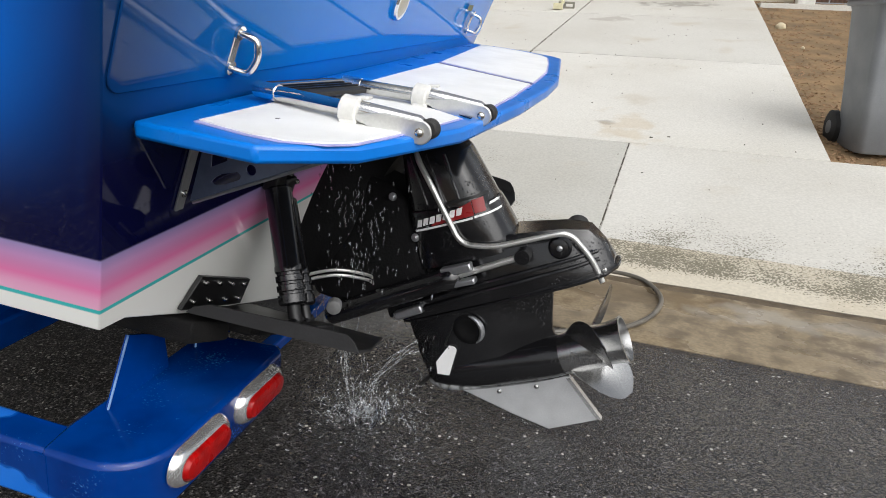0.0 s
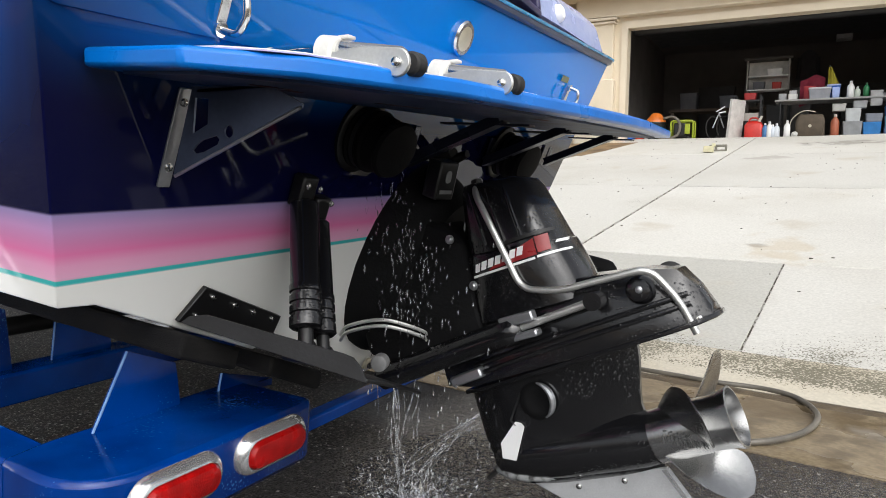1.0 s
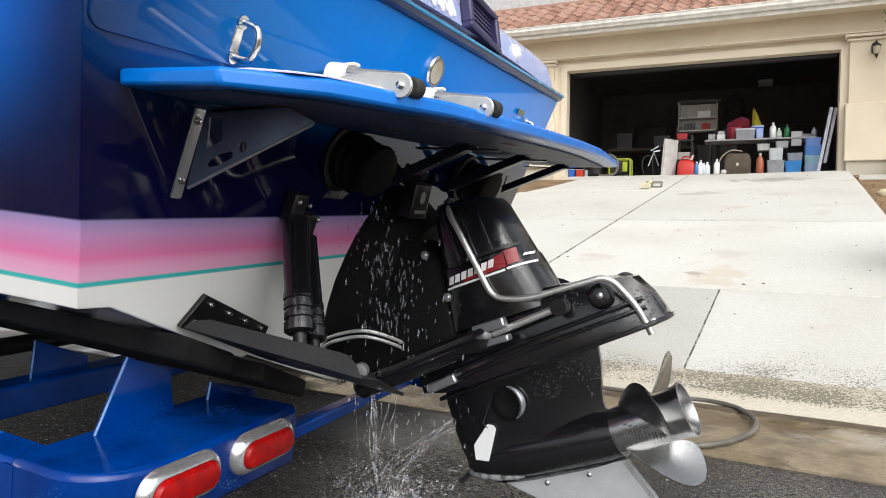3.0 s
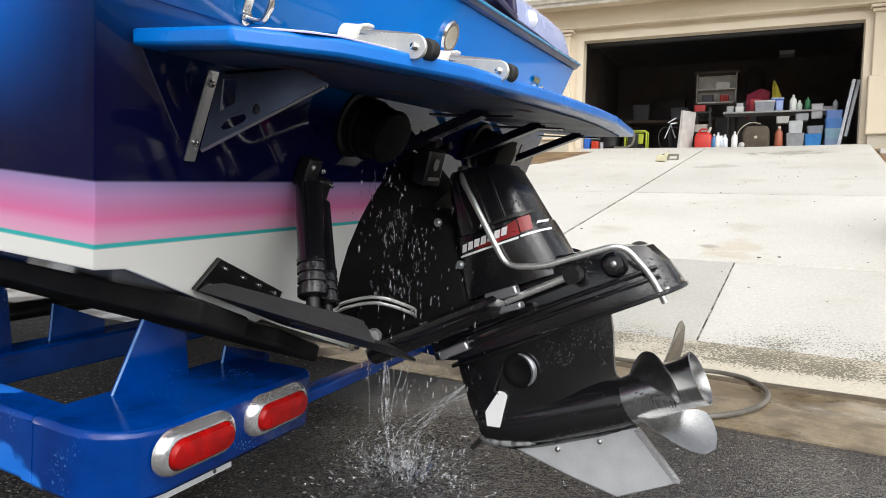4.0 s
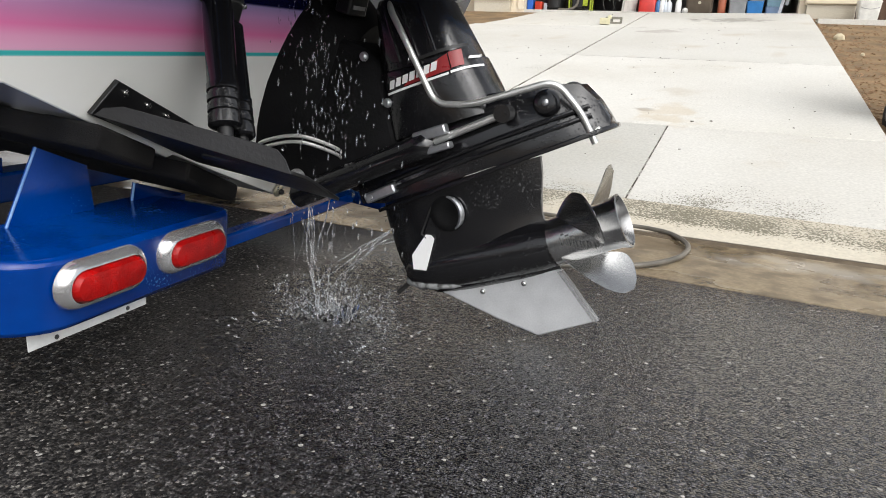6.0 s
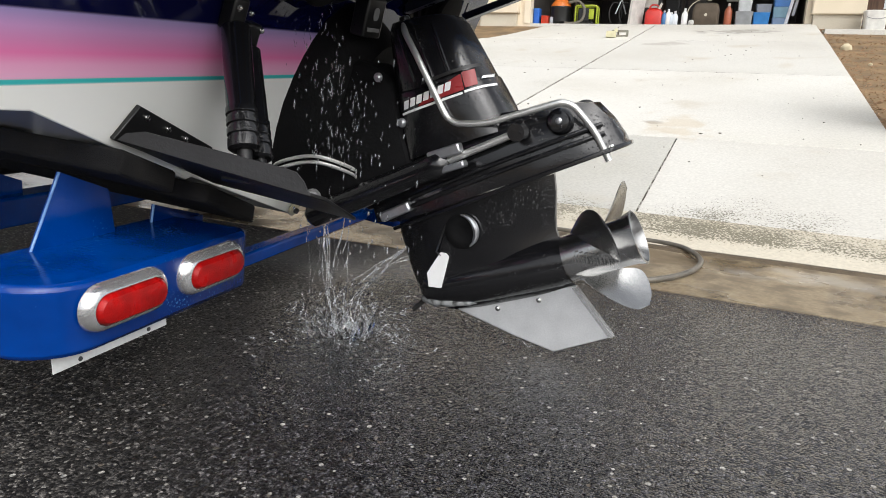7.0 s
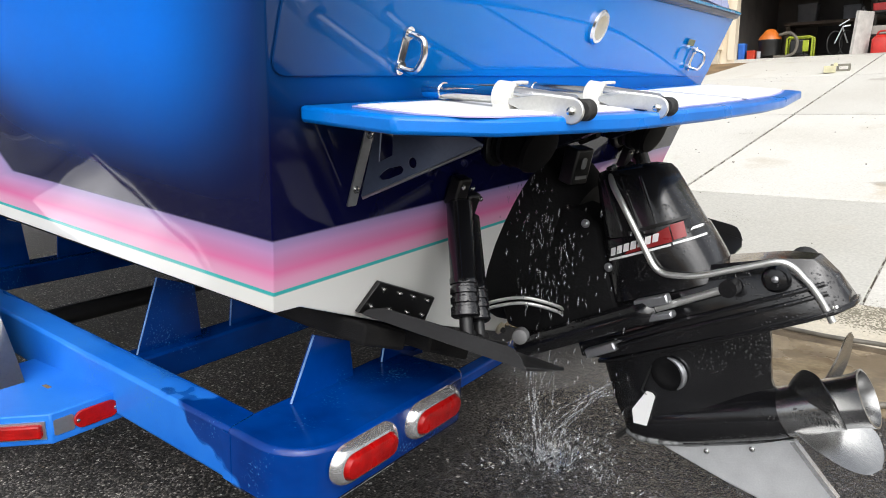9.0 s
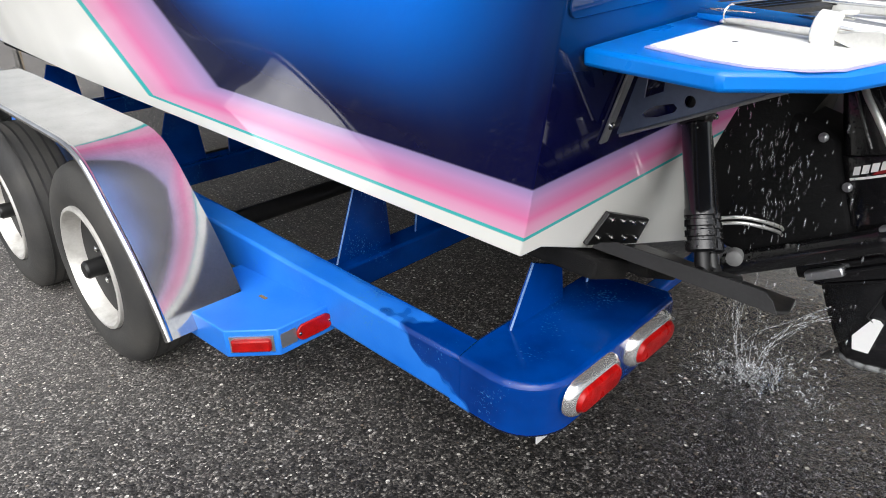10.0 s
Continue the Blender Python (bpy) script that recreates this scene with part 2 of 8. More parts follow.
    l.new(math_node(n, l, "ADD", sep.outputs[0], math_node(n, l, "MULTIPLY", math_node(n, l, "SUBTRACT", patch.outputs[0], 0.5), 1.2)), dusty.inputs[0])
    # dust evens out the dry chips
    even = n.new("ShaderNodeMix")
    even.data_type = "RGBA"
    even.inputs[7].default_value = (0.062, 0.060, 0.057, 1)
    l.new(math_node(n, l, "MULTIPLY", math_node(n, l, "SUBTRACT", dusty.outputs[0], 1.0), 0.17), even.inputs[0])
    l.new(gmix.outputs[2], even.inputs[6])
    l.new(even.outputs[2], lo.inputs[6])
    l.new(math_node(n, l, "MULTIPLY", pr.outputs[0], dusty.outputs[0]), lo.inputs[7])
    rough = n.new("ShaderNodeMapRange")
    rough.inputs[3].default_value, rough.inputs[4].default_value = 0.72, 0.24
    b.inputs["Specular IOR Level"].default_value = 0.22
    l.new(wet.outputs[0], rough.inputs[0])
    l.new(rough.outputs[0], b.inputs["Roughness"])
    b.inputs["Coat Roughness"].default_value, b.inputs["Coat IOR"].default_value = 0.22, 1.6
    l.new(wet.outputs[0], b.inputs["Coat Weight"])
    film_b = n.new("ShaderNodeBump")
    film_b.inputs["Strength"].default_value, film_b.inputs["Distance"].default_value = 0.25, 0.0055
    rip = n.new("ShaderNodeTexNoise")
    rip.inputs["Scale"].default_value, rip.inputs["Detail"].default_value = 38.0, 4.0
    l.new(tc.outputs["Object"], rip.inputs["Vector"])
    hx = math_node(n, l, "SUBTRACT", sep.outputs[0], 0.22)
    hy = math_node(n, l, "SUBTRACT", sep.outputs[1], 0.92)
    hd = math_node(n, l, "SQRT", math_node(n, l, "ADD", math_node(n, l, "MULTIPLY", hx, hx), math_node(n, l, "MULTIPLY", hy, hy)))
    churn = n.new("ShaderNodeMapRange")
    churn.interpolation_type = "SMOOTHSTEP"
    churn.inputs[1].default_value, churn.inputs[2].default_value = 0.62, 0.10
    l.new(hd, churn.inputs[0])
    l.new(math_node(n, l, "ADD", 0.85, math_node(n, l, "MULTIPLY", churn.outputs[0], 0.15)), film_b.inputs["Strength"])
    cr = n.new("ShaderNodeMapRange")
    cr.inputs[3].default_value, cr.inputs[4].default_value = 0.09, 0.05
    l.new(churn.outputs[0], cr.inputs[0])
    l.new(cr.outputs[0], b.inputs["Coat Roughness"])
    grit = math_node(n, l, "SUBTRACT", fine.outputs[0], math_node(n, l, "MULTIPLY", chips.outputs["Distance"], 0.8))
    l.new(math_node(n, l, "ADD", grit, math_node(n, l, "MULTIPLY", math_node(n, l, "MULTIPLY", rip.outputs[0], churn.outputs[0]), 4.0)), film_b.inputs["Height"])
    geo = n.new("ShaderNodeNewGeometry")
    slants = []
    for src, amount in ((chips, 0.66), (chips2, 0.30)):
        mid, size2 = n.new("ShaderNodeVectorMath"), n.new("ShaderNodeVectorMath")
        mid.operation, size2.operation = "SUBTRACT", "MULTIPLY"
        mid.inputs[1].default_value, size2.inputs[1].default_value = (0.5, 0.5, 0.5), (amount, amount, 0.0)
        l.new(src.outputs["Color"], mid.inputs[0])
        l.new(mid.outputs[0], size2.inputs[0])
        slants.append(size2.outputs[0])
    both, tip, unit = n.new("ShaderNodeVectorMath"), n.new("ShaderNodeVectorMath"), n.new("ShaderNodeVectorMath")
    unit.operation = "NORMALIZE"
    l.new(slants[0], both.inputs[0])
    l.new(slants[1], both.inputs[1])
    l.new(geo.outputs["Normal"], tip.inputs[0])
    l.new(both.outputs[0], tip.inputs[1])
    l.new(tip.outputs[0], unit.inputs[0])
    l.new(unit.outputs[0], film_b.inputs["Normal"])
    # standing water towards the gutter: flat, with small ripples
    px = math_node(n, l, "MULTIPLY", math_node(n, l, "ADD", sep.outputs[0], 0.22), 1.0)
    py = math_node(n, l, "MULTIPLY", math_node(n, l, "SUBTRACT", sep.outputs[1], 1.78), 1.25)
    pd = math_node(n, l, "SQRT", math_node(n, l, "ADD", math_node(n, l, "MULTIPLY", px, px), math_node(n, l, "MULTIPLY", py, py)))
    pd = math_node(n, l, "ADD", pd, math_node(n, l, "MULTIPLY", math_node(n, l, "SUBTRACT", fine.outputs[0], 0.5), 0.35))
    pool = n.new("ShaderNodeMapRange")
    pool.interpolation_type = "SMOOTHSTEP"
    pool.inputs[1].default_value, pool.inputs[2].default_value = 0.66, 0.34
    l.new(pd, pool.inputs[0])
    # grey mixed into the pool's colour stands for sky reflected in it
    sky_sheen = n.new("ShaderNodeMix")
    sky_sheen.data_type = "RGBA"
    l.new(math_node(n, l, "MULTIPLY", pool.outputs[0], 0.7), sky_sheen.inputs[0])
    l.new(lo.outputs[2], sky_sheen.inputs[6])
    sky_sheen.inputs[7].default_value = (0.19, 0.195, 0.20, 1)
    l.new(sky_sheen.outputs[2], b.inputs["Base Color"])
    ripple, flat = n.new("ShaderNodeBump"), n.new("ShaderNodeMix")
    ripple.inputs["Strength"].default_value, ripple.inputs["Distance"].default_value = 1.0, 0.022
    l.new(rip.outputs[0], ripple.inputs["Height"])
    flat.data_type = "VECTOR"
    l.new(pool.outputs[0], flat.inputs[0])
    l.new(film_b.outputs[0], flat.inputs[4])
    l.new(ripple.outputs[0], flat.inputs[5])
    l.new(flat.outputs[1], b.inputs["Coat Normal"])
    l.new(math_node(n, l, "ADD", 1.60, math_node(n, l, "MULTIPLY", pool.outputs[0], 0.20)), b.inputs["Coat IOR"])
    bp = n.new("ShaderNodeBump")
    l.new(unit.outputs[0], bp.inputs["Normal"])
    bs = n.new("ShaderNodeMapRange")
    bs.inputs[3].default_value, bs.inputs[4].default_value = 0.9, 0.30
    l.new(wet.outputs[0], bs.inputs[0])
    l.new(bs.outputs[0], bp.inputs["Strength"])
    bp.inputs["Distance"].default_value = 0.006
    hs = math_node(n, l, "ADD", math_node(n, l, "MULTIPLY", chips.outputs["Distance"], -1.0), fine.outputs[0])
    l.new(hs, bp.inputs["Height"])
    l.new(bp.outputs[0], b.inputs["Normal"])
    return m


def concrete(name, base, stain, speck=0.0, wet=False, spills=()):
    """Broom-finished concrete with blotches, rust-brown stains, and dark moss specks towards the street."""
    m, n, l, b = shader(name)
    tc = n.new("ShaderNodeTexCoord")
    blot, fine, dots, sand = (n.new("ShaderNodeTexNoise") for _ in range(4))
    for q, s, d in ((blot, 0.7, 8.0), (fine, 60.0, 4.0), (dots, 92.0, 5.0), (sand, 2.3, 6.0)):
        q.inputs["Scale"].default_value, q.inputs["Detail"].default_value = s, d
        l.new(tc.outputs["Object"], q.inputs["Vector"])
    mr = n.new("ShaderNodeMapRange")
    mr.inputs[1].default_value, mr.inputs[2].default_value = 0.42, 0.75
    l.new(blot.outputs[0], mr.inputs[0])
    mix = n.new("ShaderNodeMix")
    mix.data_type = "RGBA"
    l.new(mr.outputs[0], mix.inputs[0])
    mix.inputs[6].default_value, mix.inputs[7].default_value = (*base, 1), (*stain, 1)
    gr = n.new("ShaderNodeMapRange")
    gr.inputs[3].default_value, gr.inputs[4].default_value = (0.45, 1.45) if wet else (0.74, 1.22)
    l.new(fine.outputs[0], gr.inputs[0])
    mul = n.new("ShaderNodeMix")
    mul.data_type, mul.blend_type = "RGBA", "MULTIPLY"
    mul.inputs[0].default_value = 1.0
    l.new(mix.outputs[2], mul.inputs[6])
    l.new(gr.outputs[0], mul.inputs[7])
    tone, piece, tm2 = n.new("ShaderNodeObjectInfo"), n.new("ShaderNodeMapRange"), n.new("ShaderNodeMix")
    tm2.data_type, tm2.blend_type = "RGBA", "MULTIPLY"
    tm2.inputs[0].default_value = 1.0
    piece.inputs[3].default_value, piece.inputs[4].default_value = 0.93, 1.04
    l.new(tone.outputs["Random"], piece.inputs[0])
    l.new(mul.outputs[2], tm2.inputs[6])
    l.new(piece.outputs[0], tm2.inputs[7])
    # faint tan and dark stains
    st, sr, sm = n.new("ShaderNodeTexNoise"), n.new("ShaderNodeMapRange"), n.new("ShaderNodeMix")
    st.inputs["Scale"].default_value, st.inputs["Detail"].default_value = (8.0 if wet else 1.7), 10.0
    l.new(tc.outputs["Object"], st.inputs["Vector"])
    sr.inputs[1].default_value, sr.inputs[2].default_value, sr.inputs[4].default_value = (0.46, 0.62, 0.85) if wet else (0.60, 0.74, 0.5)
    l.new(st.outputs[0], sr.inputs[0])
    sm.data_type = "RGBA"
    l.new(sr.outputs[0], sm.inputs[0])
    l.new(tm2.outputs[2], sm.inputs[6])
    sm.inputs[7].default_value = (0.13, 0.10, 0.065, 1) if wet else (0.42, 0.36, 0.27, 1)
    out = sm.outputs[2]
    for px, py, sx, sy, col, amount in spills:
        # an old spill with a ragged edge
        sp3, ps2 = n.new("ShaderNodeSeparateXYZ"), n.new("ShaderNodeTexNoise")
        ps2.inputs["Scale"].default_value, ps2.inputs["Detail"].default_value = 5.0, 9.0
        l.new(tc.outputs["Object"], sp3.inputs[0])
        l.new(tc.outputs["Object"], ps2.inputs["Vector"])
        ex2 = math_node(n, l, "DIVIDE", math_node(n, l, "SUBTRACT", sp3.outputs[0], px), sx)
        ey2 = math_node(n, l, "DIVIDE", math_node(n, l, "SUBTRACT", sp3.outputs[1], py), sy)
        rr2 = math_node(n, l, "SQRT", math_node(n, l, "ADD", math_node(n, l, "MULTIPLY", ex2, ex2), math_node(n, l, "MULTIPLY", ey2, ey2)))
        rr2 = math_node(n, l, "ADD", rr2, math_node(n, l, "MULTIPLY", math_node(n, l, "SUBTRACT", ps2.outputs[0], 0.5), 3.2))
        fall, smx = n.new("ShaderNodeMapRange"), n.new("ShaderNodeMix")
        fall.inputs[1].default_value, fall.inputs[2].default_value, fall.inputs[4].default_value = 1.0, 0.45, amount
        l.new(rr2, fall.inputs[0])
        smx.data_type = "RGBA"
        l.new(fall.outputs[0], smx.inputs[0])
        l.new(out, smx.inputs[6])
        smx.inputs[7].default_value = (*col, 1)
        out = smx.outputs[2]
    if speck:
        sep = n.new("ShaderNodeSeparateXYZ")
        l.new(tc.outputs["Object"], sep.inputs[0])
        near = n.new("ShaderNodeMapRange")
        near.inputs[1].default_value, near.inputs[2].default_value = 3.72, 2.98
        foot = n.new("ShaderNodeMapRange")
        foot.inputs[1].default_value, foot.inputs[2].default_value = 2.68, 2.80
        across = math_node(n, l, "ADD", sep.outputs[1], math_node(n, l, "MULTIPLY", sep.outputs[0], 0.10))
        l.new(across, near.inputs[0])
        l.new(across, foot.inputs[0])
        band = math_node(n, l, "MULTIPLY", near.outputs[0], foot.outputs[0])
        lim = math_node(n, l, "SUBTRACT", 1.05, math_node(n, l, "MULTIPLY", band, 0.335 * speck))
        lim = math_node(n, l, "SUBTRACT", lim, math_node(n, l, "MULTIPLY", sand.outputs[0], 0.62))
        sp = math_node(n, l, "MULTIPLY", math_node(n, l, "SUBTRACT", dots.outputs[0], lim), 14.0, True)
        sp = math_node(n, l, "MULTIPLY", sp, 0.88)
        dk = n.new("ShaderNodeMix")
        dk.data_type = "RGBA"
        l.new(sp, dk.inputs[0])
        l.new(out, dk.inputs[6])
        dk.inputs[7].default_value = (0.12, 0.11, 0.075, 1)
        out = dk.outputs[2]
    l.new(out, b.inputs["Base Color"])
    if wet:
        rr = n.new("ShaderNodeMapRange")
        rr.inputs[1].default_value, rr.inputs[2].default_value = 0.40, 0.58
        rr.inputs[3].default_value, rr.inputs[4].default_value = 0.03, 0.45
        l.new(sand.outputs[0], rr.inputs[0])
        l.new(rr.outputs[0], b.inputs["Roughness"])
    else:
        b.inputs["Roughness"].default_value = 0.85
    bp = n.new("ShaderNodeBump")
    bp.inputs["Strength"].default_value, bp.inputs["Distance"].default_value = (0.12 if wet else 0.3), 0.004
    l.new(fine.outputs[0], bp.inputs["Height"])
    l.new(bp.outputs[0], b.inputs["Normal"])
    return m


def per_object(name, cols, rough=0.8, bump=0.3, fine=30.0):
    """Colour varied from piece to piece."""
    m, n, l, b = shader(name)
    info, ramp, tc, ns = n.new("ShaderNodeObjectInfo"), n.new("ShaderNodeValToRGB"), n.new("ShaderNodeTexCoord"), n.new("ShaderNodeTexNoise")
    ramp_stops(ramp, [(k / max(1, len(cols) - 1), c) for k, c in enumerate(cols)])
    l.new(info.outputs["Random"], ramp.inputs[0])
    ns.inputs["Scale"].default_value, ns.inputs["Detail"].default_value = fine, 6.0
    l.new(tc.outputs["Object"], ns.inputs["Vector"])
    mul, mr = n.new("ShaderNodeMix"), n.new("ShaderNodeMapRange")
    mul.data_type, mul.blend_type = "RGBA", "MULTIPLY"
    mul.inputs[0].default_value = 1.0
    mr.inputs[3].default_value, mr.inputs[4].default_value = 0.6, 1.35
    l.new(ns.outputs[0], mr.inputs[0])
    l.new(ramp.outputs[0], mul.inputs[6])
    l.new(mr.outputs[0], mul.inputs[7])
    l.new(mul.outputs[2], b.inputs["Base Color"])
    b.inputs["Roughness"].default_value = rough
    bp = n.new("ShaderNodeBump")
    bp.inputs["Strength"].default_value, bp.inputs["Distance"].default_value = bump, 0.01
    l.new(ns.outputs[0], bp.inputs["Height"])
    l.new(bp.outputs[0], b.inputs["Normal"])
    return m


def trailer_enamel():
    """Blue enamel: dry and dusty forward of a wavy edge, wet and dark where the spray reaches, painted dark for shade
    inside the frame, nicked in streaks.
    """
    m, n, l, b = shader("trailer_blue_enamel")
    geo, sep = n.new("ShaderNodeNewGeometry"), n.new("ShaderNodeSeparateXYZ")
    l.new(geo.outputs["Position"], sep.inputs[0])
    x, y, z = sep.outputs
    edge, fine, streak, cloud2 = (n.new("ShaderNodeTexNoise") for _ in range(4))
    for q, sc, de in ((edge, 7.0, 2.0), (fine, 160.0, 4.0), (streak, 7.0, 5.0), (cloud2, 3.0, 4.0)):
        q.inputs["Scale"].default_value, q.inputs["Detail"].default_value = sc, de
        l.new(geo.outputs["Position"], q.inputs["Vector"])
    # wetness aft and high on the rail, and painted shade inside the frame
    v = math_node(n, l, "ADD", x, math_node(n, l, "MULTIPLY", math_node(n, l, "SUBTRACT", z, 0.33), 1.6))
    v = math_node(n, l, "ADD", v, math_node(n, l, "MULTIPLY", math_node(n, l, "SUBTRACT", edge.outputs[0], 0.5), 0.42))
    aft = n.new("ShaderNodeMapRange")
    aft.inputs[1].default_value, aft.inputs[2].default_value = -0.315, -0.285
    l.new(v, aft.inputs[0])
    inner_shade = n.new("ShaderNodeMapRange")
    inner_shade.inputs[1].default_value, inner_shade.inputs[2].default_value = 0.06, 0.10
    l.new(math_node(n, l, "ADD", y, math_node(n, l, "MULTIPLY", math_node(n, l, "SUBTRACT", edge.outputs[0], 0.5), 0.05)), inner_shade.inputs[0])
    # wet also carries the shade painted inside the frame
    wet = math_node(n, l, "MAXIMUM", aft.outputs[0], inner_shade.outputs[0])
    dry, wet_and_shade, mix = n.new("ShaderNodeMix"), n.new("ShaderNodeMix"), n.new("ShaderNodeMix")
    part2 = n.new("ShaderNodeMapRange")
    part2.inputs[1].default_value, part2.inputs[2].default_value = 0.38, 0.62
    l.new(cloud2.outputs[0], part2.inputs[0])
    for q, a, c in ((dry, (0.004, 0.125, 0.56), (0.022, 0.185, 0.66)), (wet_and_shade, (0.0, 0.044, 0.265), (0.0, 0.016, 0.12))):
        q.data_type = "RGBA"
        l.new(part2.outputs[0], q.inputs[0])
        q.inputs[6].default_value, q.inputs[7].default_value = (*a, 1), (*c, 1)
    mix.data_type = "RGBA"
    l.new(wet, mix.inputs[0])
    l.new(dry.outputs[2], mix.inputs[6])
    l.new(wet_and_shade.outputs[2], mix.inputs[7])
    # small pale nicks and drops that gather in streaks
    nick = n.new("ShaderNodeMix")
    nick.data_type = "RGBA"
    both = math_node(n, l, "ADD", fine.outputs[0], math_node(n, l, "MULTIPLY", math_node(n, l, "SUBTRACT", streak.outputs[0], 0.5), 0.9))
    l.new(math_node(n, l, "MULTIPLY", math_node(n, l, "SUBTRACT", both, 0.675), 5.0, True), nick.inputs[0])
    l.new(mix.outputs[2], nick.inputs[6])
    nick.inputs[7].default_value = (0.05, 0.19, 0.46, 1)
    l.new(nick.outputs[2], b.inputs["Base Color"])
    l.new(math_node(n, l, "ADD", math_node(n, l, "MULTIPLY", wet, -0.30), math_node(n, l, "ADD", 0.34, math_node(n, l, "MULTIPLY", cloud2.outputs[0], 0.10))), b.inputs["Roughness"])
    b.inputs["Specular IOR Level"].default_value = 0.36
    bp = n.new("ShaderNodeBump")
    bp.inputs["Strength"].default_value, bp.inputs["Distance"].default_value = 0.10, 0.003
    l.new(math_node(n, l, "ADD", fine.outputs[0], math_node(n, l, "MULTIPLY", streak.outputs[0], 3.0)), bp.inputs["Height"])
    l.new(bp.outputs[0], b.inputs["Normal"])
    return m


def wet_black(name, base=(0.0065, 0.0065, 0.0075), rough=0.20):
    """Black drive enamel beaded with water."""
    m, n, l, b = shader(name)
    tc, beads, wear = n.new("ShaderNodeTexCoord"), n.new("ShaderNodeTexVoronoi"), n.new("ShaderNodeTexNoise")
    beads.inputs["Scale"].default_value = 120.0
    wear.inputs["Scale"].default_value, wear.inputs["Detail"].default_value = 9.0, 8.0
    l.new(tc.outputs["Object"], beads.inputs["Vector"])
    l.new(tc.outputs["Object"], wear.inputs["Vector"])
    mr = n.new("ShaderNodeMapRange")
    mr.inputs[1].default_value, mr.inputs[2].default_value = 0.6, 0.75
    l.new(wear.outputs[0], mr.inputs[0])
    mix = n.new("ShaderNodeMix")
    mix.data_type = "RGBA"
    l.new(math_node(n, l, "MULTIPLY", mr.outputs[0], 0.35), mix.inputs[0])
    mix.inputs[6].default_value, mix.inputs[7].default_value = (*base, 1), (0.03, 0.03, 0.031, 1)
    l.new(mix.outputs[2], b.inputs["Base Color"])
    rr = n.new("ShaderNodeMapRange")
    b.inputs["Specular IOR Level"].default_value = 0.55
    rr.inputs[3].default_value, rr.inputs[4].default_value = rough - 0.14, rough + 0.12
    l.new(wear.outputs[0], rr.inputs[0])
    l.new(rr.outputs[0], b.inputs["Roughness"])
    drop = n.new("ShaderNodeMapRange")
    drop.inputs[1].default_value, drop.inputs[2].default_value = 0.34, 0.12
    l.new(beads.outputs["Distance"], drop.inputs[0])
    gate = n.new("ShaderNodeMapRange")
    gate.inputs[1].default_value, gate.inputs[2].default_value = 0.48, 0.56
    l.new(wear.outputs[0], gate.inputs[0])
    bp = n.new("ShaderNodeBump")
    bp.inputs["Strength"].default_value, bp.inputs["Distance"].default_value = 0.55, 0.002
    # thin runs of water down the castings
    run, rm = n.new("ShaderNodeTexNoise"), n.new("ShaderNodeMapping")
    rm.inputs["Scale"].default_value = (34.0, 34.0, 3.0)
    run.inputs["Scale"].default_value, run.inputs["Detail"].default_value = 1.0, 3.0
    l.new(tc.outputs["Object"], rm.inputs[0])
    l.new(rm.outputs[0], run.inputs["Vector"])
    fb = n.new("ShaderNodeBump")
    fb.inputs["Strength"].default_value, fb.inputs["Distance"].default_value = 0.35, 0.003
    l.new(math_node(n, l, "ADD", run.outputs[0], math_node(n, l, "MULTIPLY", drop.outputs[0], gate.outputs[0])), fb.inputs["Height"])
    l.new(fb.outputs[0], b.inputs["Coat Normal"])
    b.inputs["Coat Weight"].default_value, b.inputs["Coat Roughness"].default_value, b.inputs["Coat IOR"].default_value = 0.35, 0.05, 1.38
    l.new(math_node(n, l, "MULTIPLY", drop.outputs[0], gate.outputs[0]), bp.inputs["Height"])
    l.new(bp.outputs[0], b.inputs["Normal"])
    return m


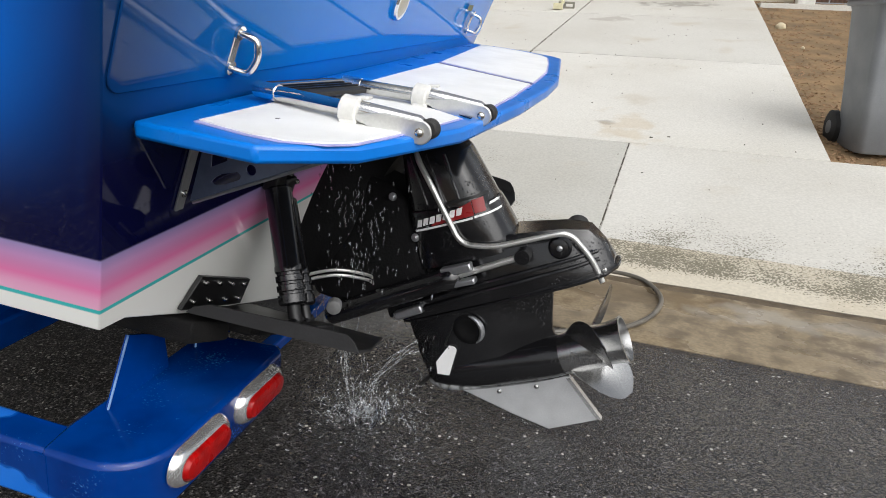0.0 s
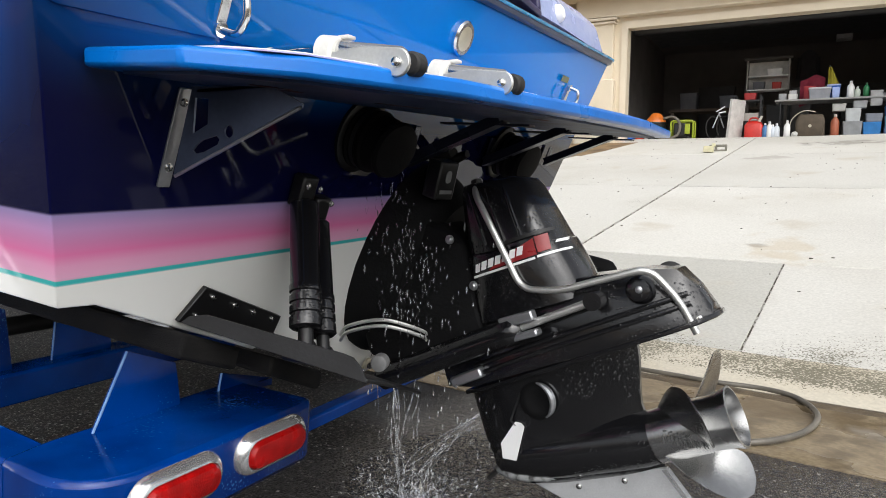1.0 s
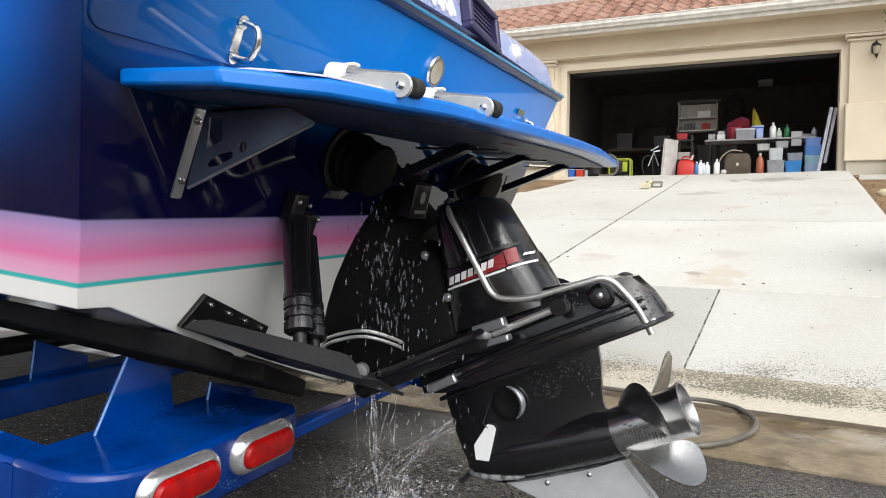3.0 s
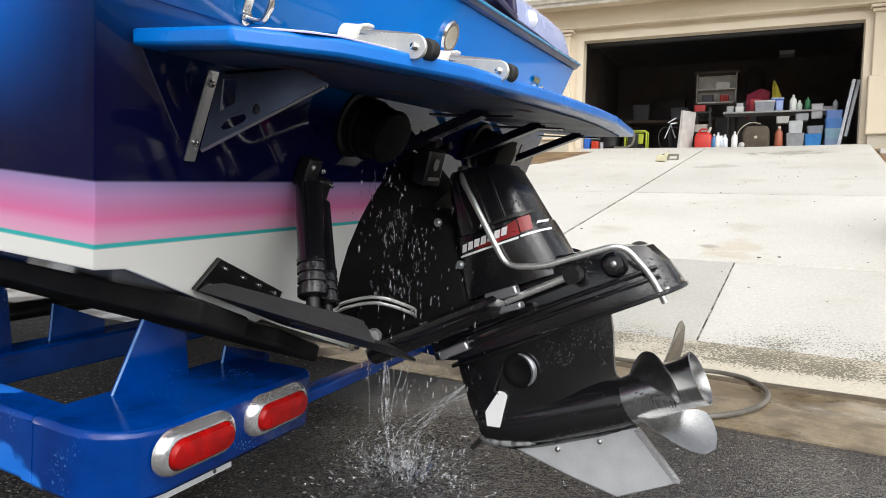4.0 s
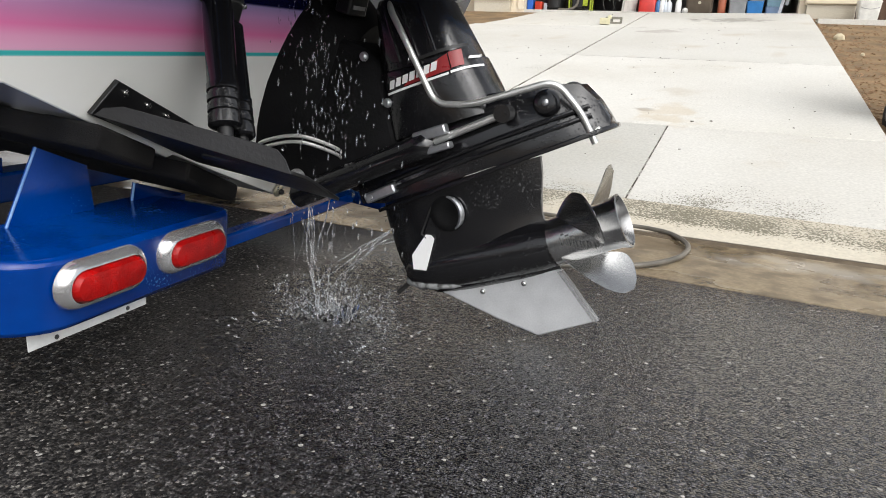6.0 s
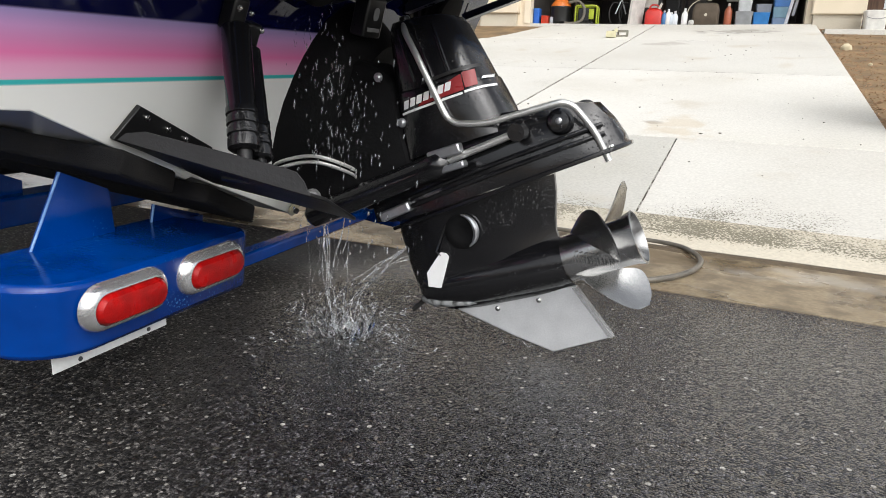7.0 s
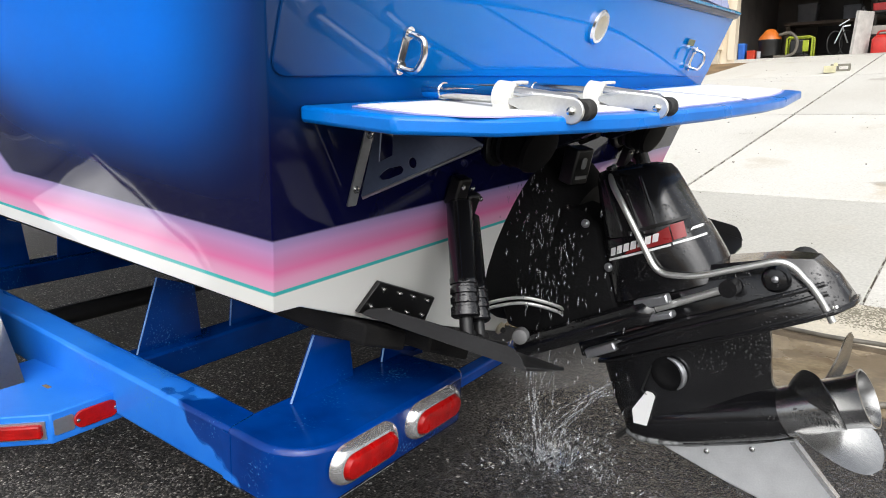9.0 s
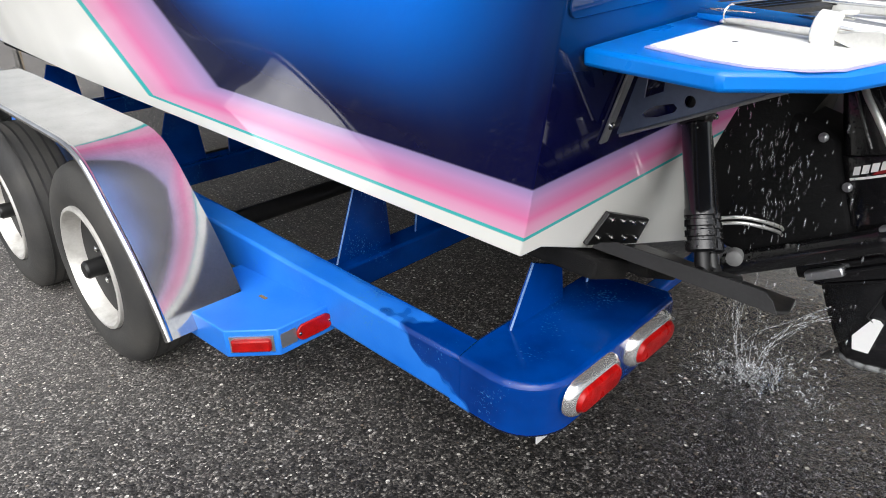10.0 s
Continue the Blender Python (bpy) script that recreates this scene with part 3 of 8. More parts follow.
M = {
    "hull": hull_paint(), "asphalt": asphalt(),
    "drive_concrete": concrete("driveway_concrete", (0.58, 0.565, 0.52), (0.51, 0.49, 0.44), 0.85, False,
                               ((0.90, 5.20, 0.26, 0.42, (0.46, 0.36, 0.22), 0.38), (0.72, 5.32, 0.10, 0.07, (0.20, 0.17, 0.13), 0.5), (1.40, 12.0, 0.7, 0.30, (0.20, 0.185, 0.16), 0.6), (0.44, 10.45, 0.35, 0.25, (0.28, 0.25, 0.21), 0.5))),
    "apron": concrete("older_apron_concrete", (0.46, 0.45, 0.41), (0.40, 0.385, 0.34), 0.9),
    "curb_concrete": concrete("curb_concrete", (0.52, 0.475, 0.385), (0.40, 0.325, 0.21), 0.88),
    "joint": surface("packed_joint_dirt", (0.10, 0.085, 0.065), (0.05, 0.045, 0.035), rough=0.95, bump=0.8, scale=20),
    "mud": surface("wet_brown_mud", (0.07, 0.052, 0.032), (0.12, 0.09, 0.055), rough=0.35, bump=0.8, scale=14, fine=90),
    "gutter": concrete("wet_gutter_concrete", (0.285, 0.225, 0.145), (0.14, 0.108, 0.070), 0.0, True, ((1.05, 2.35, 0.5, 0.16, (0.13, 0.095, 0.055), 0.7), (1.75, 2.25, 0.45, 0.12, (0.36, 0.33, 0.28), 0.6), (2.5, 2.3, 0.6, 0.12, (0.15, 0.11, 0.065), 0.6), (0.1, 2.45, 0.5, 0.14, (0.16, 0.12, 0.075), 0.6))),
    "black": wet_black("wet_black_enamel"), "black_satin": surface("black_satin", (0.008, 0.008, 0.0085), rough=0.38, bump=0.05),
    "rubber": surface("black_rubber", (0.011, 0.011, 0.011), (0.026, 0.025, 0.024), rough=0.7, bump=0.3),
    "cup": surface("dull_cup_rubber", (0.006, 0.006, 0.0065), rough=0.75, specular=0.12, bump=0.2),
    "tyre": surface("tyre_rubber", (0.026, 0.026, 0.026), (0.06, 0.057, 0.052), rough=0.72, bump=0.3, scale=5),
    "hose": surface("dusty_hose_rubber", (0.07, 0.065, 0.055), (0.15, 0.135, 0.11), rough=0.3, bump=0.1, scale=9),
    "carpet": surface("black_bunk_carpet", (0.007, 0.007, 0.0075), (0.018, 0.017, 0.016), rough=0.95, specular=0.2, bump=0.9, fine=400),
    "steel": surface("polished_stainless", (0.72, 0.72, 0.70), rough=0.14, metal=1.0, bump=0.02, rough_spread=0.08),
    "prop": surface("propeller_stainless", (0.47, 0.47, 0.46), (0.37, 0.37, 0.37), rough=0.25, metal=1.0, bump=0.03, rough_spread=0.1, stretch=(1, 1, 1)),
    "zinc": surface("brushed_skeg_metal", (0.66, 0.67, 0.68), (0.55, 0.56, 0.57), rough=0.40, metal=0.45, bump=0.12, fine=220, scale=12),
    "tube_steel": surface("brushed_tube_steel", (0.78, 0.78, 0.75), (0.62, 0.62, 0.60), rough=0.34, metal=0.85, bump=0.04, rough_spread=0.08, fine=200),
    "chrome": surface("chrome", (0.86, 0.86, 0.86), rough=0.16, metal=1.0, bump=0.0, rough_spread=0.05),
    "bezel": surface("lamp_bezel_metal", (0.74, 0.74, 0.74), rough=0.20, metal=0.8, bump=0.02, rough_spread=0.06, specular=0.8),
    "fender": surface("mirror_stainless", (0.64, 0.64, 0.65), rough=0.09, metal=1.0, bump=0.0, rough_spread=0.04),
    "white_plastic": surface("white_plastic", (0.75, 0.74, 0.70), rough=0.4, bump=0.03),
    "plat_blue": surface("blue_gelcoat", (0.0, 0.165, 0.62), (0.0, 0.145, 0.55), specular=0.35, rough=0.3, bump=0.03, coat=0.1, spread=0.03),
    "pad": surface("white_nonskid", (0.82, 0.82, 0.80), (0.74, 0.74, 0.72), rough=0.6, bump=0.5, fine=500, spread=0.04),
    # grime, on a blue darkened to paint the shade under the board
    "underside": surface("grimy_shaded_underside", (0.006, 0.036, 0.12), (0.006, 0.016, 0.045), rough=0.5, bump=0.2, scale=5, wear=((0.01, 0.01, 0.015), 7.0, 0.56, 0.8)),
    "rust": surface("rust_bleed", (0.10, 0.022, 0.010), (0.012, 0.012, 0.02), rough=0.8, bump=0.3, scale=40, cover=(0.4, 0.6)),
    "halo": surface("lavender_edge", (0.42, 0.42, 0.72), rough=0.4, bump=0.05),
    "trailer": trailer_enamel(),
    # pale blue that puts caught light on the gusset edges as colour
    "edge_light": surface("caught_light_blue", (0.20, 0.36, 0.62), (0.06, 0.18, 0.46), rough=0.4, bump=0.2, scale=30),
    "lamp_red": surface("red_lens", (0.40, 0.004, 0.004), (0.22, 0.002, 0.002), rough=0.3, specular=0.3, bump=0.4, fine=260, scale=30, coat=0.1, stretch=(0.1, 1, 1)),
    "plate": surface("white_plate", (0.72, 0.73, 0.72), rough=0.4, bump=0.02),
    "white": surface("white_label", (0.80, 0.80, 0.80), rough=0.45, bump=0.0, spread=0.02),
    "red": surface("red_decal", (0.26, 0.008, 0.010), rough=0.3, bump=0.0),
    "grey": surface("grey_plastic", (0.22, 0.22, 0.22), rough=0.5, bump=0.08),
    "dark_ink": surface("dark_ink", (0.05, 0.05, 0.05), rough=0.4, bump=0.0),
    "sticker": surface("faded_sticker", (0.10, 0.12, 0.05), (0.16, 0.17, 0.10), rough=0.5, bump=0.0, scale=60),
    "etched": surface("etched_grey", (0.16, 0.16, 0.16), rough=0.5, metal=0.5, bump=0.0),
    "alu": surface("aluminium", (0.55, 0.56, 0.58), (0.42, 0.43, 0.45), rough=0.33, metal=0.9, bump=0.05),
    "flange": surface("scuffed_black_metal", (0.036, 0.036, 0.038), (0.025, 0.025, 0.026), rough=0.5, metal=0.3, bump=0.2),
    "web_alloy": surface("dull_blue_grey_alloy", (0.13, 0.16, 0.24), (0.08, 0.10, 0.16), rough=0.32, metal=0.6, bump=0.05),
    "bracket": surface("anodised_bracket", (0.030, 0.035, 0.06), (0.018, 0.02, 0.04), rough=0.3, metal=0.3, bump=0.05),
    "rail_teal": surface("teal_rail_insert", (0.02, 0.26, 0.50), rough=0.25, bump=0.0, specular=0.6),
    "rub": surface("rub_rail_vinyl", (0.008, 0.018, 0.06), rough=0.35, bump=0.05),
    "deck": surface("lavender_deck", (0.40, 0.46, 0.70), (0.30, 0.36, 0.62), rough=0.25, bump=0.03, coat=0.3),
    "vent": surface("dark_purple_plastic", (0.03, 0.025, 0.08), rough=0.4, bump=0.05),
    "brass": surface("filler_cap_face", (0.60, 0.55, 0.42), rough=0.3, metal=0.5, bump=0.1, fine=60),
    "stucco": surface("beige_stucco", (0.70, 0.61, 0.47), (0.62, 0.54, 0.41), rough=0.9, bump=0.6, fine=90, spread=0.06, scale=1.2),
    "stucco_trim": surface("pale_stucco_trim", (0.70, 0.62, 0.49), (0.64, 0.56, 0.44), rough=0.9, bump=0.5, fine=90, spread=0.05, scale=1.2),
    "gutter_white": surface("white_rain_gutter", (0.74, 0.72, 0.66), rough=0.5, bump=0.05),
    "roof_tile": per_object("terracotta_roof_tile", [(0.24, 0.12, 0.082), (0.31, 0.17, 0.12), (0.35, 0.21, 0.155), (0.27, 0.15, 0.105)], 0.85, 0.4),
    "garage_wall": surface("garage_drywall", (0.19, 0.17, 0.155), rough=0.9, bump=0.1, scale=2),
    "wood_dark": surface("weathered_fence_wood", (0.12, 0.07, 0.045), (0.07, 0.042, 0.03), rough=0.85, bump=0.5, stretch=(4, 4, 0.4), scale=6),
    "dirt": surface("brown_mulch", (0.24, 0.155, 0.075), (0.12, 0.08, 0.042), rough=0.95, bump=1.0, fine=25, scale=3, spread=0.3),
    "mulch": per_object("wood_chips", [(0.22, 0.13, 0.07), (0.30, 0.19, 0.11), (0.14, 0.09, 0.055)], 0.95),
    "bin": surface("grey_bin_plastic", (0.20, 0.21, 0.22), (0.16, 0.17, 0.18), rough=0.5, bump=0.1, scale=4),
    "leaf": per_object("leaf_green", [(0.04, 0.075, 0.02), (0.08, 0.12, 0.035)], 0.6),
    "bark": surface("bark", (0.13, 0.10, 0.075), rough=0.9, bump=0.8, fine=40),
    "house_far": surface("grey_siding", (0.55, 0.55, 0.55), rough=0.8, bump=0.1),
    "rim": surface("dulled_rim_metal", (0.60, 0.59, 0.56), (0.36, 0.34, 0.31), rough=0.45, metal=0.45, bump=0.1, scale=14, cover=(0.5, 0.8)),
    "rock": surface("pale_stone", (0.55, 0.48, 0.33), rough=0.9, bump=0.6, fine=30),
}


def water_material():
    m, n, l, b = shader("clear_water")
    b.inputs["Base Color"].default_value = (0.95, 0.97, 1.0, 1)
    b.inputs["Transmission Weight"].default_value = 1.0
    b.inputs["Roughness"].default_value = 0.02
    b.inputs["IOR"].default_value = 1.33
    return m


def foam_material():
    """Water broken up by air: milky, half clear."""
    m, n, l, b = shader("splashing_water")
    b.inputs["Base Color"].default_value = (0.88, 0.90, 0.92, 1)
    b.inputs["Transmission Weight"].default_value = 0.86
    b.inputs["Roughness"].default_value = 0.06
    b.inputs["IOR"].default_value = 1.33
    return m


M["water"], M["foam"] = water_material(), foam_material()
PLAIN = {}


def plain(col, rough=0.45):
    """A plain moulded plastic or painted metal colour."""
    key = (col, rough)
    if key not in PLAIN:
        PLAIN[key] = surface("plastic_%d" % len(PLAIN), col, rough=rough, bump=0.05)
    return PLAIN[key]


# ---- mesh helpers ----
def finish(bm, smooth=0.0):
    bmesh.ops.remove_doubles(bm, verts=bm.verts[:], dist=1e-5)
    bmesh.ops.recalc_face_normals(bm, faces=bm.faces[:])
    me = bpy.data.meshes.new("mesh")
    bm.to_mesh(me)
    bm.free()
    if smooth:
        me.shade_smooth()
        me.set_sharp_from_angle(angle=radians(smooth))
    return me


def thing(name, at, label, category, group="", kind="", m=None):
    ob = new(name)
    ob.matrix_world = m if m is not None else Matrix.Translation(at)
    ob.empty_display_size = 0.1
    return tagged(ob, label, category, group, kind)


def basis(ob):
    m = ob.matrix_basis.copy()
    while ob.parent:
        ob = ob.parent
        m = ob.matrix_basis @ m
    return m


def part(name, bm, material, parent, label="", smooth=35.0, bevel=0.0, local=False):
    """Links a bmesh (in world space, or in the parent's own) as one mesh under a thing or part."""
    me = finish(bm, smooth)
    if not local:
        me.transform(basis(parent).inverted())
    me.materials.append(material)
    ob = new(name, me)
    ob.parent = parent
    if bevel:
        mod = ob.modifiers.new("bevel", "BEVEL")
        mod.width, mod.segments, mod.limit_method = bevel, 2, "ANGLE"
    return tagged(ob, label)


def setting(name, bm, material, label, category, smooth=35.0, bevel=0.0):
    me = finish(bm, smooth)
    me.materials.append(material)
    ob = new(name, me)
    if bevel:
        mod = ob.modifiers.new("bevel", "BEVEL")
        mod.width, mod.segments, mod.limit_method = bevel, 2, "ANGLE"
    return tagged(ob, label, category, kind="structure")


def add_box(bm, centre, size, m=Matrix()):
    r = bmesh.ops.create_cube(bm, size=1.0)
    bmesh.ops.transform(bm, matrix=m @ Matrix.Translation(centre) @ Matrix.Diagonal((*size, 1)), verts=r["verts"])
    return bm


def box(centre, size, m=Matrix()):
    return add_box(bmesh.new(), centre, size, m)


def frame_of(d):
    d = Vector(d).normalized()
    return d.to_track_quat("Z", "Y").to_matrix()


def add_rod(bm, a, b, r, r2=None, n=20, caps=True):
    a, b = Vector(a), Vector(b)
    r2 = r if r2 is None else r2
    f = frame_of(b - a)
    rings = []
    for p, q in ((a, r), (b, r2)):
        rings.append([bm.verts.new(p + f @ Vector((q * math.cos(2 * math.pi * k / n), q * math.sin(2 * math.pi * k / n), 0))) for k in range(n)])
    for k in range(n):
        bm.faces.new((rings[0][k], rings[0][(k + 1) % n], rings[1][(k + 1) % n], rings[1][k]))
    if caps:
        bm.faces.new(rings[0][::-1])
        bm.faces.new(rings[1])
    return bm


def rod(a, b, r, r2=None, n=20):
    return add_rod(bmesh.new(), a, b, r, r2, n)


def add_lathe(bm, a, d, profile, n=24, caps=True):
    """Turned shape: profile of (along, radius) from a in direction d."""
    a, f = Vector(a), frame_of(d)
    rings = []
    for h, r in profile:
        rings.append([bm.verts.new(a + f @ Vector((max(r, 1e-4) * math.cos(2 * math.pi * k / n), max(r, 1e-4) * math.sin(2 * math.pi * k / n), h))) for k in range(n)])
    for p, q in zip(rings, rings[1:]):
        for k in range(n):
            bm.faces.new((p[k], p[(k + 1) % n], q[(k + 1) % n], q[k]))
    if caps:
        bm.faces.new(rings[0][::-1])
        bm.faces.new(rings[-1])
    return bm


def lathe(a, d, profile, n=24, caps=True):
    return add_lathe(bmesh.new(), a, d, profile, n, caps)


def smooth_line(pts, per=6):
    """Catmull-Rom through the points."""
    pts = [Vector(p) for p in pts]
    ext = [2 * pts[0] - pts[1]] + pts + [2 * pts[-1] - pts[-2]]
    out = []
    for k in range(1, len(ext) - 2):
        p0, p1, p2, p3 = ext[k - 1:k + 3]
        for j in range(per):
            t = j / per
            out.append(0.5 * ((2 * p1) + (p2 - p0) * t + (2 * p0 - 5 * p1 + 4 * p2 - p3) * t * t + (3 * p1 - p0 - 3 * p2 + p3) * t ** 3))
    return out + [pts[-1]]


def round_corners(pts, r, per=5):
    """A polyline with its corners rounded."""
    pts = [Vector(p) for p in pts]
    out = [pts[0]]
    for a, b, c in zip(pts, pts[1:], pts[2:]):
        k1, k2 = min(r, (a - b).length / 2), min(r, (c - b).length / 2)
        s, e = b + (a - b).normalized() * k1, b + (c - b).normalized() * k2
        for j in range(per + 1):
            t = j / per
            out.append((1 - t) ** 2 * s + 2 * t * (1 - t) * b + t * t * e)
    return out + [pts[-1]]


def add_tube(bm, pts, r, n=12):
    pts = [Vector(p) for p in pts]
    rings, up = [], None
    for k, p in enumerate(pts):
        d = (pts[min(k + 1, len(pts) - 1)] - pts[max(k - 1, 0)]).normalized()
        if up is None:
            up = d.orthogonal().normalized()
        up = (up - d * up.dot(d)).normalized()
        side = d.cross(up)
        rr = r[k] if isinstance(r, (list, tuple)) else r
        rings.append([bm.verts.new(p + rr * (math.cos(2 * math.pi * j / n) * up + math.sin(2 * math.pi * j / n) * side)) for j in range(n)])
    for a, b in zip(rings, rings[1:]):
        for j in range(n):
            bm.faces.new((a[j], a[(j + 1) % n], b[(j + 1) % n], b[j]))
    bm.faces.new(rings[0][::-1])
    bm.faces.new(rings[-1])
    return bm


def tube(pts, r, n=12):
    return add_tube(bmesh.new(), pts, r, n)


def add_prism(bm, poly, a, b, m=Matrix()):
    """A flat outline (u, w) pulled from depth a to b along v; m maps (u, v, w)."""
    p = [bm.verts.new(m @ Vector((u, a, w))) for u, w in poly]
    q = [bm.verts.new(m @ Vector((u, b, w))) for u, w in poly]
    n = len(poly)
    bm.faces.new(p)
    bm.faces.new(q[::-1])
    for k in range(n):
        bm.faces.new((p[k], q[k], q[(k + 1) % n], p[(k + 1) % n]))
    return bm


def prism(poly, a, b, m=Matrix()):
    return add_prism(bmesh.new(), poly, a, b, m)


def slab(poly, z0, z1):
    """A plan outline (x, y) between two heights; z may be a function of (x, y)."""
    bm = bmesh.new()
    h = lambda z, x, y: z(x, y) if callable(z) else z
    p = [bm.verts.new((x, y, h(z0, x, y))) for x, y in poly]
    q = [bm.verts.new((x, y, h(z1, x, y))) for x, y in poly]
    n = len(poly)
    bm.faces.new(p[::-1])
    bm.faces.new(q)
    for k in range(n):
        bm.faces.new((p[k], p[(k + 1) % n], q[(k + 1) % n], q[k]))
    return bm


def loft(rings, caps=True):
    bm = bmesh.new()
    vs = [[bm.verts.new(p) for p in r] for r in rings]
    for a, b in zip(vs, vs[1:]):
        for k in range(len(a)):
            bm.faces.new((a[k], a[(k + 1) % len(a)], b[(k + 1) % len(b)], b[k]))
    if caps:
        bm.faces.new(vs[0][::-1])
        bm.faces.new(vs[-1])
    return bm


def rounded_rect(w, h, r, n=5):
    out = []
    for cx, cy, a0 in ((w / 2 - r, h / 2 - r, 0), (-w / 2 + r, h / 2 - r, 90), (-w / 2 + r, -h / 2 + r, 180), (w / 2 - r, -h / 2 + r, 270)):
        out += [(cx + r * math.cos(radians(a0 + 90 * k / n)), cy + r * math.sin(radians(a0 + 90 * k / n))) for k in range(n + 1)]
    return out


def bolt(name, at, d, r, parent, material, h=0.006, local=False):
    return part(name, lathe(at, d, [(0, r * 1.25), (h * 0.3, r * 1.25), (h * 0.3, r), (h * 0.8, r * 0.95), (h, r * 0.6)], 12), material, parent, local=local)

# ---- ground, road, kerb, driveway ----
def zd(x, y):
    return 0.35 + 0.1777 * (y + 0.09 * (x - 0.9) - 4.8)


def kerb_line(dy):
    return lambda x: 1.95 - 0.10 * x + dy


bm = bmesh.new()
prof = [(-300, -0.04), (-40, -0.04), (2.2, -0.04), (3.2, -0.02), (5.0, 0.30), (13.0, 1.76), (60, 1.9), (600, 2.0)]
rows = [[bm.verts.new((x, y, z)) for x in (-600, -60, -12, -3, 0, 3, 12, 60, 600)] for y, z in prof]
for a, b in zip(rows, rows[1:]):
    for k in range(len(a) - 1):
        bm.faces.new((a[k], a[k + 1], b[k + 1], b[k]))
setting("ground", bm, M["dirt"], "brown bare earth yard sloping up from the street", "ground")

bm = bmesh.new()
xs = [-60, -12, -4, -2, 0, 1, 2, 4, 12, 60]
rows = [[bm.verts.new((x, y if y is not None else kerb_line(-0.085)(x), 0.0)) for x in xs] for y in (-9.0, -3.0, None)]
for a, b in zip(rows, rows[1:]):
    for k in range(len(a) - 1):
        bm.faces.new((a[k], a[k + 1], b[k + 1], b[k]))
setting("road", bm, M["asphalt"], "dark chip asphalt street, wet under the stern drive", "road")

# one strip of gutter, then the rolled kerb, cut into lengths
def strip(profile, x0, x1):
    b2 = bmesh.new()
    n = max(2, int(abs(x1 - x0) / 0.5))
    grid = [[b2.verts.new((x, kerb_line(dy)(x), z)) for dy, z in profile] for x in [x0 + (x1 - x0) * k / n for k in range(n + 1)]]
    for a, c in zip(grid, grid[1:]):
        for k in range(len(profile) - 1):
            b2.faces.new((a[k], c[k], c[k + 1], a[k + 1]))
    return b2


gutter = [(-0.095, -0.05), (-0.085, 0.004), (0.25, -0.004), (0.55, -0.010), (0.64, -0.006)]
kerb = [(0.64, -0.006), (0.70, 0.006), (0.78, 0.026), (0.88, 0.046), (1.0, 0.060), (1.12, 0.070), (1.12, -0.05)]
setting("gutter", strip(gutter, -40, 40), M["gutter"], "wet brown-stained concrete street gutter", "gutter", 60)
setting("kerb", strip(kerb, -40, 40), M["curb_concrete"], "rolled concrete kerb speckled with dark moss", "kerb", 60)

# mud packed along the foot of the kerb
bm = bmesh.new()
mud = []
for k in range(161):
    x = -12 + 0.15 * k
    w = 0.022 + 0.03 * abs(noise.noise(Vector((x * 2.3, 1.0, 0)))) + 0.012 * noise.noise(Vector((x * 9, 4.0, 0)))
    c0 = 0.645 + 0.012 * noise.noise(Vector((x * 3.1, 8.0, 0)))
    mud.append([bm.verts.new((x, kerb_line(c0 + w * e)(x), h)) for e, h in ((-1, -0.010), (-0.4, 0.002), (0.5, 0.006), (1.2, 0.004))])
for a, b in zip(mud, mud[1:]):
    for k in range(3):
        bm.faces.new((a[k], b[k], b[k + 1], a[k + 1]))
me = finish(bm, 60)
me.materials.append(M["mud"])
tagged(new("gutter_mud", me), "dark wet mud along the foot of the kerb", "mud", kind="stuff")

driveway = tagged(new("driveway"), "pale concrete driveway in large slabs with dark joints", "driveway", kind="structure")


def drive_panel(x0a, x1a, x0b, x1b, ya, yb, mat="drive_concrete", g=0.006):
    """One slab between two lines across; x at the near line and at the far one."""
    c = [(x0a + g, ya(x0a) + g), (x1a - g, ya(x1a) + g), (x1b - g, yb(x1b) - g), (x0b + g, yb(x0b) - g)]
    b2 = slab(c, lambda x, y: zd(x, y) - 0.10, lambda x, y: zd(x, y) + random.uniform(-0.003, 0.003))
    part("slab", b2, M[mat], driveway, bevel=0.004, local=True)


row_a, row_b = kerb_line(1.12), lambda x: 4.87 - 0.08 * x
row_c, row_d = lambda x: 8.02 - 0.10 * x, lambda x: 10.9 - 0.10 * x
row_e = lambda x: 13.12
cx = lambda y: -0.70 + 0.093 * (y - 4.8)
ex = lambda y: 2.39 + 0.042 * (y - 4.68)
for xa, xb, xc, xd in ((-14, -8, -14, -8), (-8, -4.6, -8, -4.6), (-4.6, -2.6, -4.6, -2.5), (-2.6, 0.79, -2.5, 0.92), (0.79, 4.3, 0.92, 4.3), (4.3, 8, 4.3, 8), (8, 14, 8, 14)):
    drive_panel(xa, xb, xc, xd, row_a, row_b, "apron" if xb < 1 else "drive_concrete")
for ya, yb, y0, y1 in ((row_b, row_c, 4.8, 8.0), (row_c, row_d, 8.0, 10.9), (row_d, row_e, 10.9, 13.1)):
    drive_panel(-3.3, cx(y0), -3.3, cx(y1), ya, yb, g=0.013)
    drive_panel(cx(y0), ex(y0), cx(y1), ex(y1), ya, yb, g=0.013)


